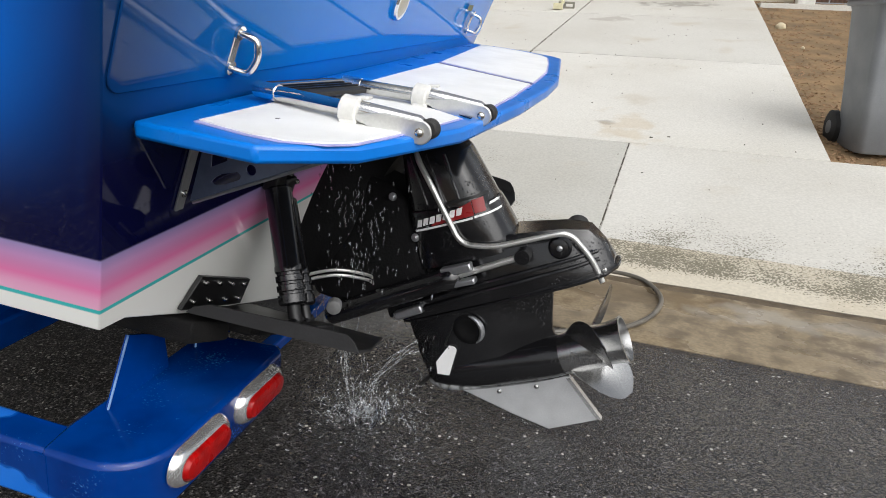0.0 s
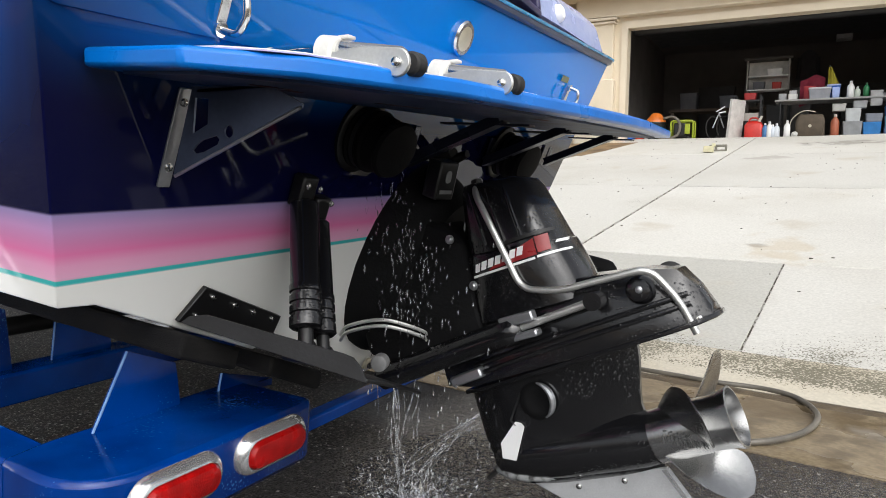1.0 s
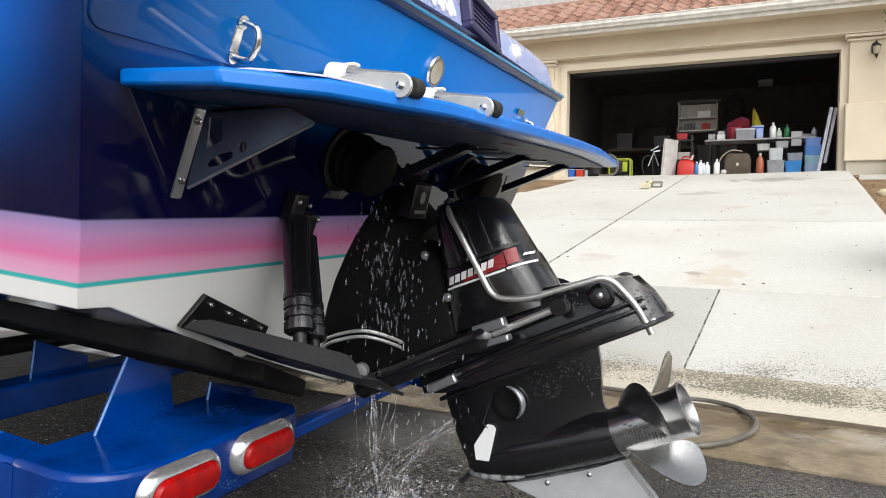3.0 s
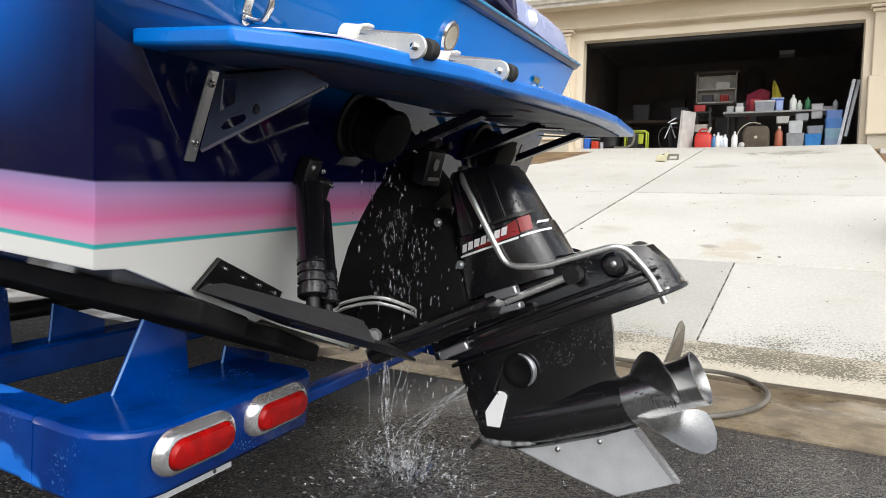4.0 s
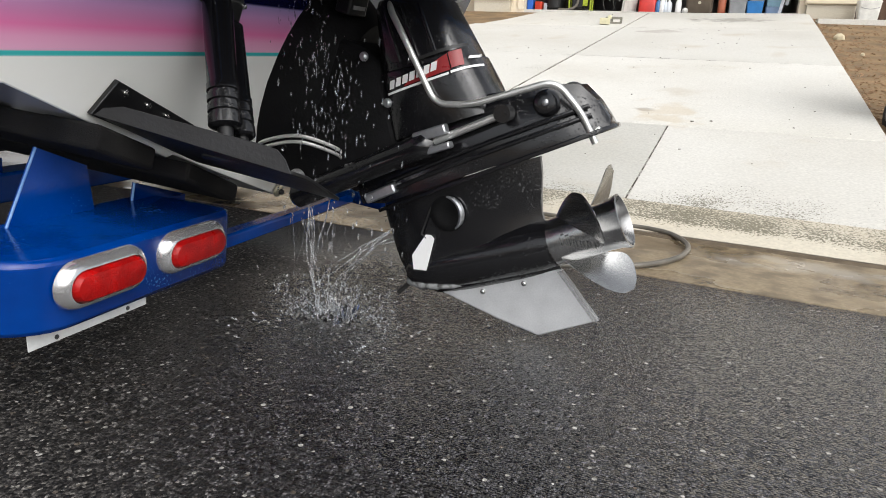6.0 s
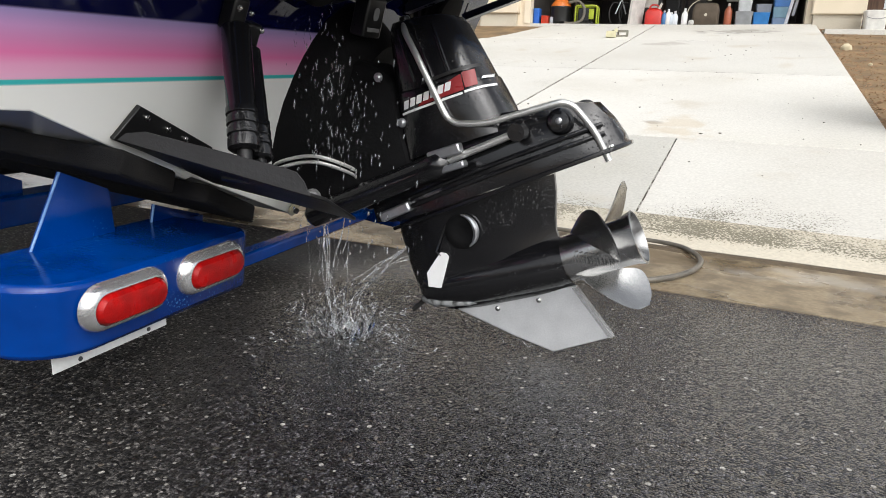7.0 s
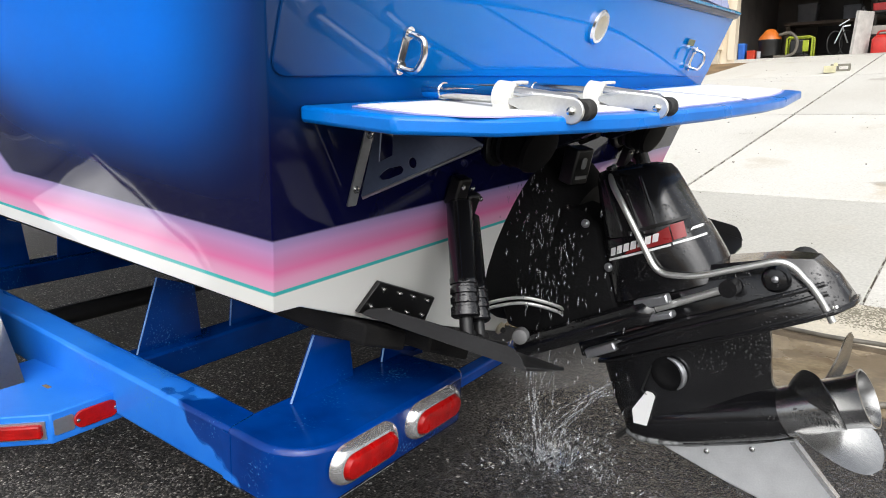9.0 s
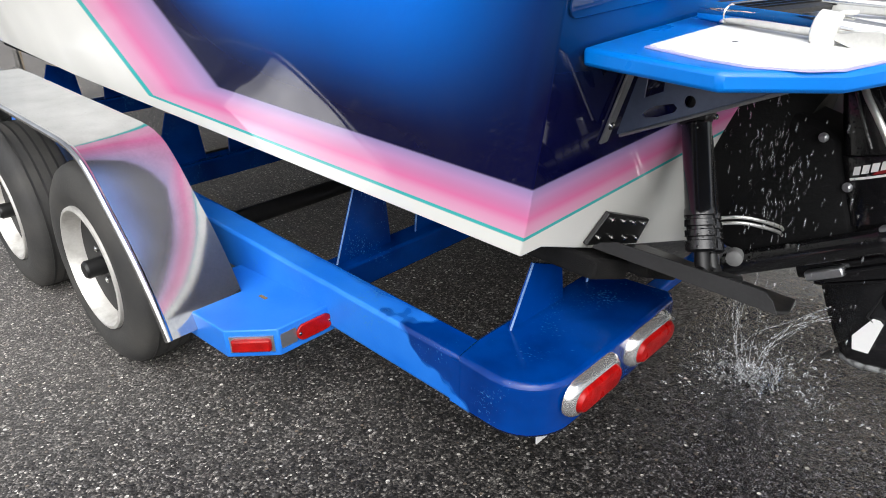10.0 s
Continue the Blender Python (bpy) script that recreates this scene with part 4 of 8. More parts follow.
def joint(p, q, w, sink=0.007):
    """Dark packed dirt in a joint between slabs."""
    d = Vector((q[0] - p[0], q[1] - p[1], 0)).normalized()
    sx, sy = -d.y * w / 2, d.x * w / 2
    c = [(p[0] + sx, p[1] + sy), (p[0] - sx, p[1] - sy), (q[0] - sx, q[1] - sy), (q[0] + sx, q[1] + sy)]
    part("joint", slab(c, lambda x, y: zd(x, y) - 0.09, lambda x, y: zd(x, y) - sink), M["joint"], driveway, local=True)


joint((cx(4.8), 4.93), (cx(13.1), 13.08), 0.025)
for row in (row_b, row_c, row_d):
    joint((-3.25, row(-3.25)), (2.38, row(2.38)), 0.018)
joint((0.79, row_a(0.79) + 0.02), (0.92, row_b(0.92) - 0.02), 0.011)
rng = random.Random(21)
bm = bmesh.new()
for a, b, w in (((cx(4.8), 4.93), (cx(13.1), 13.08), 0.030), ((-3.25, row_c(-3.25)), (2.38, row_c(2.38)), 0.030), ((-3.25, row_d(-3.25)), (2.38, row_d(2.38)), 0.030), ((0.79, row_a(0.79) + 0.02), (0.92, row_b(0.92) - 0.02), 0.014)):
    d = Vector((b[0] - a[0], b[1] - a[1], 0))
    n = int(d.length / 0.035)
    on = 0
    for k in range(n):
        on = on - 1 if on > 0 else (rng.randint(1, 5) if rng.random() < 0.28 else 0)
        if on:
            p = Vector((a[0], a[1], 0)) + d * ((k + rng.uniform(-0.3, 0.3)) / n)
            s2 = d.normalized().cross(Vector((0, 0, 1))) * rng.uniform(-0.007, 0.007)
            p += s2
            add_box(bm, (0, 0, 0), (rng.uniform(0.02, 0.05), w * rng.uniform(0.35, 0.8), 0.012), Matrix.Translation((p.x, p.y, zd(p.x, p.y) - 0.0065)) @ pose(0, 0, 0, 0, 0, math.degrees(math.atan2(d.y, d.x)) + rng.uniform(-25, 25)) @ Matrix.Diagonal((1, 1, 1, 1)))
part("joint_grit", bm, M["apron"], driveway, "pale sand packed in the slab joints", local=True)
b2 = slab([(2.8, 12.35), (7, 12.2), (7, 12.95), (2.8, 12.95)], 1.5, lambda x, y: 1.72)
part("path", b2, M["drive_concrete"], driveway, "pale concrete walk along the garage front", bevel=0.006, local=True)

# leaf bits, grit and small scuffs strewn over the slabs
rng = random.Random(77)
bm = bmesh.new()
for k in range(130):
    y = 3.2 + 9.6 * rng.random()
    x = rng.uniform(-2.8, 2.3)
    r = rng.choice((0.003, 0.004, 0.005, 0.007, 0.011))
    pts = [(x + r * rng.uniform(0.5, 1.6) * math.cos(a), y + r * rng.uniform(0.5, 1.3) * math.sin(a)) for a in [2 * math.pi * j / 6 for j in range(6)]]
    top = bm.faces.new([bm.verts.new((px, py, zd(px, py) + 0.0055)) for px, py in pts])
    for v in bmesh.ops.extrude_face_region(bm, geom=[top])["geom"]:
        if isinstance(v, bmesh.types.BMVert):
            v.co.z -= 0.006
me = finish(bm)
me.materials.append(M["joint"])
tagged(new("drive_litter", me), "dark leaf bits and grit scattered over the driveway slabs", "litter", kind="stuff")

# ---- house with open garage ----
house = tagged(new("house"), "beige stucco house front with an open garage", "house", kind="structure")
GX0, GX1, GZ0, GZ1, GY = -2.32, 2.56, 1.83, 3.98, 13.12
part("wall", box(((GX0 - 3.30) / 2, GY + 0.12, 3.2), (3.30 + GX0, 0.24, 2.9)), M["stucco"], house, local=True)
part("wall", box(((GX1 + 3.44) / 2, GY + 0.12, 3.2), (3.44 - GX1, 0.24, 2.9)), M["stucco"], house, local=True)
part("wall", box(((GX0 + GX1) / 2, GY + 0.12, (GZ1 + 4.65) / 2), (GX1 - GX0, 0.24, 4.65 - GZ1)), M["stucco"], house, local=True)
part("wall", box((-8.0, GY + 0.7, 3.2), (9.4, 0.24, 3.2)), M["stucco"], house, local=True)
part("wall", box((3.32, GY + 3.6, 3.2), (0.24, 6.7, 2.9)), M["stucco"], house, local=True)
part("wall", box((-3.18, GY + 3.6, 3.2), (0.24, 6.7, 2.9)), M["stucco"], house, local=True)
part("upper_wall", box(((-3.34 + 3.48) / 2, GY - 0.07, 4.42), (6.82, 0.14, 0.42)), M["stucco"], house, bevel=0.01, local=True)
part("ledge_moulding", box((0.07, GY - 0.10, 4.215), (6.86, 0.20, 0.035)), M["stucco_trim"], house, bevel=0.01, local=True)
for a, c, s in (((GX0 + GX1) / 2, (GZ1 + 0.07), (GX1 - GX0 + 0.24, 0.14)), (GX0 - 0.06, 2.905, (0.12, 2.15)), (GX1 + 0.06, 2.905, (0.12, 2.15))):
    part("door_trim", box((a, GY - 0.015, c), (s[0], 0.03, s[1])), M["stucco_trim"], house, local=True)
for x0, x1 in ((-3.30, -2.58), (2.68, 3.40)):
    xm = (x0 + x1) / 2
    part("pier", box((xm, GY - 0.06, 3.0), (x1 - x0, 0.12, 2.4)), M["stucco"], house, bevel=0.012, local=True)
    part("pier_base", box((xm, GY - 0.10, 2.50), (x1 - x0 + 0.10, 0.20, 1.0)), M["stucco"], house, bevel=0.02, local=True)
    part("plinth", box((xm, GY - 0.07, 1.88), (x1 - x0 + 0.02, 0.14, 0.26)), M["curb_concrete"], house, bevel=0.01, local=True)
    part("capital", box((xm, GY - 0.08, 4.10), (x1 - x0 + 0.08, 0.18, 0.05)), M["stucco_trim"], house, bevel=0.01, local=True)
    part("capital", box((xm, GY - 0.10, 4.16), (x1 - x0 + 0.16, 0.24, 0.05)), M["stucco_trim"], house, bevel=0.01, local=True)
part("soffit", box((-0.6, 12.82, 4.60), (9.0, 0.60, 0.05)), M["stucco_trim"], house, local=True)
part("fascia", box((-0.6, 12.50, 4.58), (9.0, 0.04, 0.10)), M["gutter_white"], house, bevel=0.008, local=True)
part("rain_gutter", prism([(12.41, 4.60), (12.48, 4.60), (12.48, 4.74), (12.465, 4.74), (12.465, 4.615), (12.42, 4.615), (12.405, 4.645), (12.375, 4.665), (12.372, 4.735), (12.352, 4.742), (12.350, 4.722), (12.362, 4.716), (12.362, 4.660), (12.395, 4.635)], -5.15, 3.95,
                          Matrix(((0, 1, 0, 0), (1, 0, 0, 0), (0, 0, 1, 0), (0, 0, 0, 1)))), M["gutter_white"], house, bevel=0.01, local=True)
rs = math.tan(radians(27))
bm = slab([(-9, 12.42), (3.95, 12.42), (3.95, 14.45), (-9, 14.45)], lambda x, y: 4.62 + rs * (y - 12.42), lambda x, y: 4.69 + rs * (y - 12.42))
roof = part("roof", bm, M["roof_tile"], house, local=True)
zr = 4.69 + rs * 2.03
part("back_roof", slab([(-9, 14.46), (3.95, 14.46), (3.95, 19.9), (-9, 19.9)], lambda x, y: zr - 0.08 - 0.18 * (y - 14.46), lambda x, y: zr - 0.18 * (y - 14.46)), M["roof_tile"], house, local=True)
part("ridge_cap", rod((-9, 14.45, zr + 0.01), (3.95, 14.45, zr + 0.01), 0.09), M["roof_tile"], house, local=True)
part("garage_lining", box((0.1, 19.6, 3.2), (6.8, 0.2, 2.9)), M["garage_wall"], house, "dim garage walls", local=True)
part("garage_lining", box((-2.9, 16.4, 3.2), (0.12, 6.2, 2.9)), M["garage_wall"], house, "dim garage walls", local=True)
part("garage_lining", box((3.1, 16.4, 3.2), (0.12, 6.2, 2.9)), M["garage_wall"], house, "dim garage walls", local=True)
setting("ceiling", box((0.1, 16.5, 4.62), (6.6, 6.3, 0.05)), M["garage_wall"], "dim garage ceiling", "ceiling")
setting("garage_floor", box((0.1, 16.4, 1.78), (6.3, 6.5, 0.1)), M["drive_concrete"], "stained concrete garage floor", "floor")
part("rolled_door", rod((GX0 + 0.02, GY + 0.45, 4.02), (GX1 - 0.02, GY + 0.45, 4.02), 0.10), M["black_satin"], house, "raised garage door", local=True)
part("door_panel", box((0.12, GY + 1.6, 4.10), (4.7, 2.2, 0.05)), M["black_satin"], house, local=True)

# ---- the boat ----
MB = Matrix.Translation((0, 0, 0.665)) @ pose(0, 0, 0, 1.4, 4.8, 0)
MBI = MB.inverted()
RAKE, YC = 0.287, 1.09
TX = Vector((0.9345, 0, -0.355))


def tw(y, z, out=0.0):
    """World point on the raked transom, a little proud of it."""
    return Vector((0.38 * (z - 0.665), y, z)) + TX * out


boat = thing("motor_boat", (0, 0, 0), "blue and white motor boat with a pink stripe on its trailer", "boat", m=MB)
stations = [(0.0, 1.0, 0.0), (-0.6, 1.0, 0.0), (-1.3, 1.0, 0.0), (-2.2, 1.0, 0.0), (-3.2, 0.97, 0.0), (-4.3, 0.86, 0.03), (-5.4, 0.62, 0.10), (-6.3, 0.32, 0.25), (-6.9, 0.05, 0.5)]
rings = []
for sx, w, lift in stations:
    half = [(0.0, -0.415 + lift * 0.8), (0.55 * w, -0.20 + lift * 0.5), (0.57 * w, -0.205 + lift * 0.5), ((1.09 - 0.07) * w, -0.006), (1.09 * w, 0.0), (1.118 * w, 0.12), (1.17 * w, 0.34), (1.225 * w, 0.56), (1.262 * w, 0.72), (1.255 * w, 0.735)]
    pts = [(YC - h, z) for h, z in half[::-1]] + [(YC + h, z) for h, z in half[1:]]
    rings.append([Vector((sx + RAKE * z, y, z)) for y, z in pts])
bm = bmesh.new()
vs = [[bm.verts.new(p) for p in r] for r in rings]
for a, b in zip(vs, vs[1:]):
    for k in range(len(a) - 1):
        bm.faces.new((a[k], a[k + 1], b[k + 1], b[k]))
bm.faces.new(vs[0])
hull = part("hull", bm, M["hull"], boat, "airbrushed blue hull with a pink and teal stripe over white", local=True, smooth=25, bevel=0.006)
# deck over the hull, and the raised aft deck
bm = bmesh.new()
vs = []
for sx, w, lift in stations:
    vs.append([bm.verts.new((sx + 0.21, YC + s * 1.25 * w, 0.732 + c)) for s, c in ((-1, 0), (-0.5, 0.02), (0, 0.03), (0.5, 0.02), (1, 0))])
for a, b in zip(vs, vs[1:]):
    for k in range(4):
        bm.faces.new((a[k], a[k + 1], b[k + 1], b[k]))
part("deck", bm, M["deck"], boat, "lavender-blue deck", local=True)
rings = []
for sx, z, e in ((0.195, 0.735, 1.22), (0.165, 0.85, 1.16), (0.10, 0.905, 1.10), (-0.15, 0.95, 1.04), (-1.3, 0.98, 1.0), (-1.32, 0.735, 1.0)):
    rings.append([Vector((sx, YC - e, z)), Vector((sx, YC + e, z)), Vector((sx, YC + e + 0.05, 0.72)), Vector((sx, YC - e - 0.05, 0.72))])
aft_deck = part("aft_deck", loft(rings), M["deck"], boat, "glossy lavender-blue raised aft deck", bevel=0.02, local=True)
# rub rail round the transom and both sides
rail = [(RAKE * 0.72 + sx + 0.008, YC - 1.262 * w - 0.012, 0.72) for sx, w, lift in stations[::-1]] + [(RAKE * 0.72 + sx + 0.008, YC + 1.262 * w + 0.012, 0.72) for sx, w, lift in stations]
part("rub_rail", tube(round_corners(rail, 0.06), 0.018, 10), M["rub"], boat, "dark blue vinyl rub rail", local=True)
part("rail_insert", tube(round_corners([(x + 0.016, y + (0.016 if y > YC else -0.016), z + 0.005) for x, y, z in rail], 0.06), 0.0055, 8), M["rail_teal"], boat, "teal rail insert", local=True)
# moulded upper transom panel
bm = bmesh.new()
poly = rounded_rect(2.40, 0.245, 0.03)
mp = Matrix.Translation((RAKE * 0.585, YC, 0.585)) @ pose(0, 0, 0, 0, math.degrees(math.atan(RAKE)), 0)
add_prism(bm, [(u, w) for u, w in poly], 0.0, 0.004, mp @ Matrix(((0, 1, 0, 0), (1, 0, 0, 0), (0, 0, 1, 0), (0, 0, 0, 1))))
part("transom_panel", bm, M["hull"], boat, bevel=0.003, local=True)
# lifting eyes: pad, two bosses, and a bow that stands out from the transom
for y, z in ((0.190, 1.172), (1.93, 1.232)):
    a, c = tw(y, z + 0.031), tw(y, z - 0.031)
    eye = part("lifting_eye", rod(a - TX * 0.002, a + TX * 0.009, 0.0135), M["steel"], boat, "stainless lifting eye")
    part("eye_base", rod(c - TX * 0.002, c + TX * 0.009, 0.0135), M["steel"], eye)
    part("eye_strap", prism(rounded_rect(0.022, 0.092, 0.0105), 0, 0.005,
                            Matrix.Translation(tw(y, z)) @ pose(0, 0, 0, 0, 20.8, 0) @ Matrix(((0, 1, 0, 0), (1, 0, 0, 0), (0, 0, 1, 0), (0, 0, 0, 1)))), M["steel"], eye, bevel=0.002)
    bow = [tw(y + dy, z + dz, o) for dz, o, dy in ((0.031, 0.004, 0), (0.031, 0.020, 0.004), (0.028, 0.036, 0.008), (0.016, 0.043, 0.009), (0, 0.046, 0.010), (-0.016, 0.043, 0.009), (-0.028, 0.036, 0.008), (-0.031, 0.020, 0.004), (-0.031, 0.004, 0))]
    part("eye_loop", tube(smooth_line(bow, 4), 0.0068), M["steel"], eye)
cap = part("filler_cap", lathe(tw(1.005, 1.275) - TX * 0.002, TX, [(0, 0.048), (0.008, 0.048), (0.013, 0.043), (0.013, 0.037)], 32), M["chrome"], boat, "chrome-rimmed round filler cap")
part("cap_face", lathe(tw(1.005, 1.275, 0.006), TX, [(0, 0.037), (0.004, 0.037), (0.006, 0.030)], 32), M["brass"], cap)
part("sticker", prism(rounded_rect(0.075, 0.022, 0.003), 0.0005, 0.0012, Matrix.Translation(tw(1.86, 1.285)) @ pose(0, 0, 0, 0, 20.8, 0) @ Matrix(((0, 1, 0, 0), (1, 0, 0, 0), (0, 0, 1, 0), (0, 0, 0, 1)))), M["sticker"], boat, "faded olive sticker")
# vents and script on the aft deck
def on_deck(y, s, out=0.0):
    """Point on the sloping aft deck, s up the slope."""
    p = MB @ Vector((0.195 - s * 0.25, y, 0.735 + s * 0.968))
    return p + (MB.to_3x3() @ Vector((0.968, 0, 0.25))) * out


MDK = Matrix((( *(MB.to_3x3() @ Vector((0, 1, 0))), 0), (*(MB.to_3x3() @ Vector((-0.25, 0, 0.968))), 0), (*(MB.to_3x3() @ Vector((0.968, 0, 0.25))), 0), (0, 0, 0, 1))).transposed()
# louvred vent in a thick frame
base = Matrix.Translation(on_deck(1.33, 0.085)) @ MDK @ pose(0, 0, 0, 0, 0, -8)
vent = part("vent", box((0, 0, 0.004), (0.23, 0.115, 0.012), base), M["grey"], boat, "dark purple louvred vent")
for k in range(6):
    part("louvre", box((0, -0.042 + 0.017 * k, 0.014), (0.20, 0.008, 0.012), base), M["vent"], vent)
for cx0, cy0, w, h in ((0, 0.062, 0.27, 0.022), (0, -0.062, 0.27, 0.022), (-0.122, 0, 0.024, 0.11), (0.122, 0, 0.024, 0.11)):
    part("vent_frame", box((cx0, cy0, 0.020), (w, h, 0.04), base), M["vent"], vent, bevel=0.008)
for k, (y, h0, h1) in enumerate(((0.80, 0.03, 0.15), (0.86, 0.05, 0.11), (0.92, 0.05, 0.15), (0.98, 0.05, 0.10), (1.04, 0.05, 0.10), (1.10, 0.05, 0.10))):
    stroke = smooth_line([on_deck(y - 0.02, h1 - 0.02, 0.002), on_deck(y, h0, 0.003), on_deck(y + 0.015, h1, 0.003), on_deck(y + 0.035, h0 + 0.01, 0.003)], 5)
    part("lettering_bar", tube(stroke, 0.006, 6), M["white"], boat)
part("deck_light", lathe(on_deck(1.75, 0.075), MB.to_3x3() @ Vector((0.968, 0, 0.25)), [(0, 0.034), (0.012, 0.030), (0.02, 0.02)], 24), M["white"], boat, "white oval deck fitting")
# through-hull exhausts: flange, ribbed rubber body and a closed flap
for y in (0.690, 1.53):
    p = tw(y, 0.995)
    ex_p = part("exhaust_tip", lathe(p - TX * 0.01, TX, [(0, 0.078), (0.022, 0.078), (0.026, 0.072), (0.045, 0.072), (0.050, 0.076), (0.060, 0.076), (0.065, 0.070), (0.100, 0.068)], 32), M["cup"], boat, "black rubber exhaust body")
    part("flange", lathe(p - TX * 0.004, TX, [(0, 0.092), (0.008, 0.092), (0.012, 0.084)], 32), M["black_satin"], ex_p)
    part("flap", lathe(p + TX * 0.0901, TX + Vector((0, -0.12, -0.1)), [(0, 0.066), (0.012, 0.071), (0.022, 0.066), (0.028, 0.04)], 32), M["cup"], ex_p, "closed rubber flap")
    part("clamp_band", lathe(p + TX * 0.022, TX, [(0, 0.0735), (0.012, 0.0735)], 32, False), M["flange"], ex_p, "worn steel clamp band")

# ---- swim platform ----
plat = thing("swim_platform", tw(YC, 1.06), "blue swim platform with white non-skid pads, bolted to the transom", "platform")
zp = lambda x, y, d=0.0: 1.071 - 0.080 * (x - 0.155) + 0.030 * (y + 0.045) + d
out = [(0.155, -0.045), (0.375, -0.062), (0.50, 0.040), (0.60, 0.30), (0.645, 0.70), (0.664, 1.08)]
out = out + [(0.662, 1.35), (0.590, 2.08), (0.562, 2.125), (0.420, 2.215), (0.300, 2.240), (0.155, 2.235)]
part("board", slab(out, lambda x, y: zp(x, y, -0.029), lambda x, y: zp(x, y)), M["plat_blue"], plat, bevel=0.007)
part("underside", slab([(0.33 + (x - 0.33) * 0.80, YC + (y - YC) * 0.965) for x, y in out], lambda x, y: zp(x, y, -0.034), lambda x, y: zp(x, y, -0.0285)), M["underside"], plat, "grimy underside with its shade painted in")


for poly in ([(0.235, 0.014), (0.335, -0.012), (0.400, -0.016), (0.455, 0.010), (0.490, 0.045), (0.515, 0.13), (0.548, 0.26), (0.572, 0.385), (0.262, 0.595)],
             [(0.272, 0.655), (0.585, 0.450), (0.598, 0.60), (0.607, 0.80), (0.610, 1.065), (0.280, 1.245)],
             [(0.280, 1.300), (0.612, 1.110), (0.606, 1.45), (0.575, 1.75), (0.540, 1.98), (0.505, 2.055), (0.400, 2.130), (0.300, 2.155), (0.225, 2.150)]):
    mx, my = sum(p[0] for p in poly) / len(poly), sum(p[1] for p in poly) / len(poly)
    wide = [(x + math.copysign(0.006, x - mx), y + math.copysign(0.007, y - my)) for x, y in poly]
    part("pad_edge", slab(wide, lambda x, y: zp(x, y, 0.0005), lambda x, y: zp(x, y, 0.0025)), M["halo"], plat)
    part("pad", slab(poly, lambda x, y: zp(x, y, 0.0005), lambda x, y: zp(x, y, 0.005)), M["pad"], plat, "white non-skid pad")
part("drain_hole", lathe((0.322, 0.110, zp(0.322, 0.110, 0.0051)), (0, 0, 1), [(0, 0.0045), (0.0004, 0.0045)], 12), M["dark_ink"], plat)
part("pad_seam", slab([(0.264, 0.612), (0.590, 0.410), (0.590, 0.422), (0.264, 0.626)], lambda x, y: zp(x, y, 0.0004), lambda x, y: zp(x, y, 0.0030)), M["rub"], plat, "dark seam between the pads")
part("pad_seam", slab([(0.278, 1.262), (0.614, 1.078), (0.614, 1.090), (0.278, 1.276)], lambda x, y: zp(x, y, 0.0004), lambda x, y: zp(x, y, 0.0030)), M["rub"], plat, "dark seam between the pads")
def pierced(outer, holes, thick):
    """A flat plate across y, with holes cut through it."""
    bm2 = bmesh.new()
    edges = []
    for loop in [outer] + holes:
        vs2 = [bm2.verts.new(p) for p in loop]
        edges += [bm2.edges.new((vs2[k], vs2[(k + 1) % len(vs2)])) for k in range(len(vs2))]
    bmesh.ops.triangle_fill(bm2, use_beauty=True, use_dissolve=False, edges=edges)
    bmesh.ops.solidify(bm2, geom=bm2.faces[:], thickness=thick)
    return bm2


# brackets underneath: strap on the transom, arm up to the board; the port one has a pierced web
strap_m = lambda p: Matrix.Translation(p) @ pose(0, 0, 0, 0, 20.8, 0) @ pose(0, 0, 0, 0, 0, -90)
y = 0.150
br = part("bracket", prism(rounded_rect(0.026, 0.180, 0.003), 0, 0.005, strap_m(tw(y, 0.954))), M["alu"], plat, "aluminium platform bracket", bevel=0.001)
hole = [(0.242 + 0.0105 * math.cos(k * math.pi / 8), 0.962 + 0.0105 * math.sin(k * math.pi / 8)) for k in range(16)]
web = [[Vector((x, y, z)) for x, z in loop] for loop in (
    [(0.108, 0.890), (0.118, 0.888), (0.396, 0.994), (0.398, 1.000), (0.340, 1.028), (0.160, 1.040)],
    [(0.166, 1.020), (0.197, 1.017), (0.194, 0.975), (0.158, 0.960)],
    [(0.156, 0.932), (0.166, 0.941), (0.180, 0.949), (0.214, 0.956), (0.221, 0.949), (0.216, 0.941), (0.184, 0.929), (0.163, 0.926)], hole)]
part("web", pierced(web[0], web[1:], 0.004), M["web_alloy"], br, "dark pierced web")
part("arm_edge", rod((0.116, y - 0.003, 0.888), (0.396, y - 0.003, 0.994), 0.0032, n=8), M["alu"], br, "bright bent edge")
part("top_flange", box((0.285, y + 0.018, 1.031), (0.23, 0.036, 0.005), pose(0, 0, 0)), M["bracket"], br)
for zz in (0.905, 1.015):
    bolt("bolt", tw(y, zz, 0.005), TX, 0.0065, br, M["steel"])
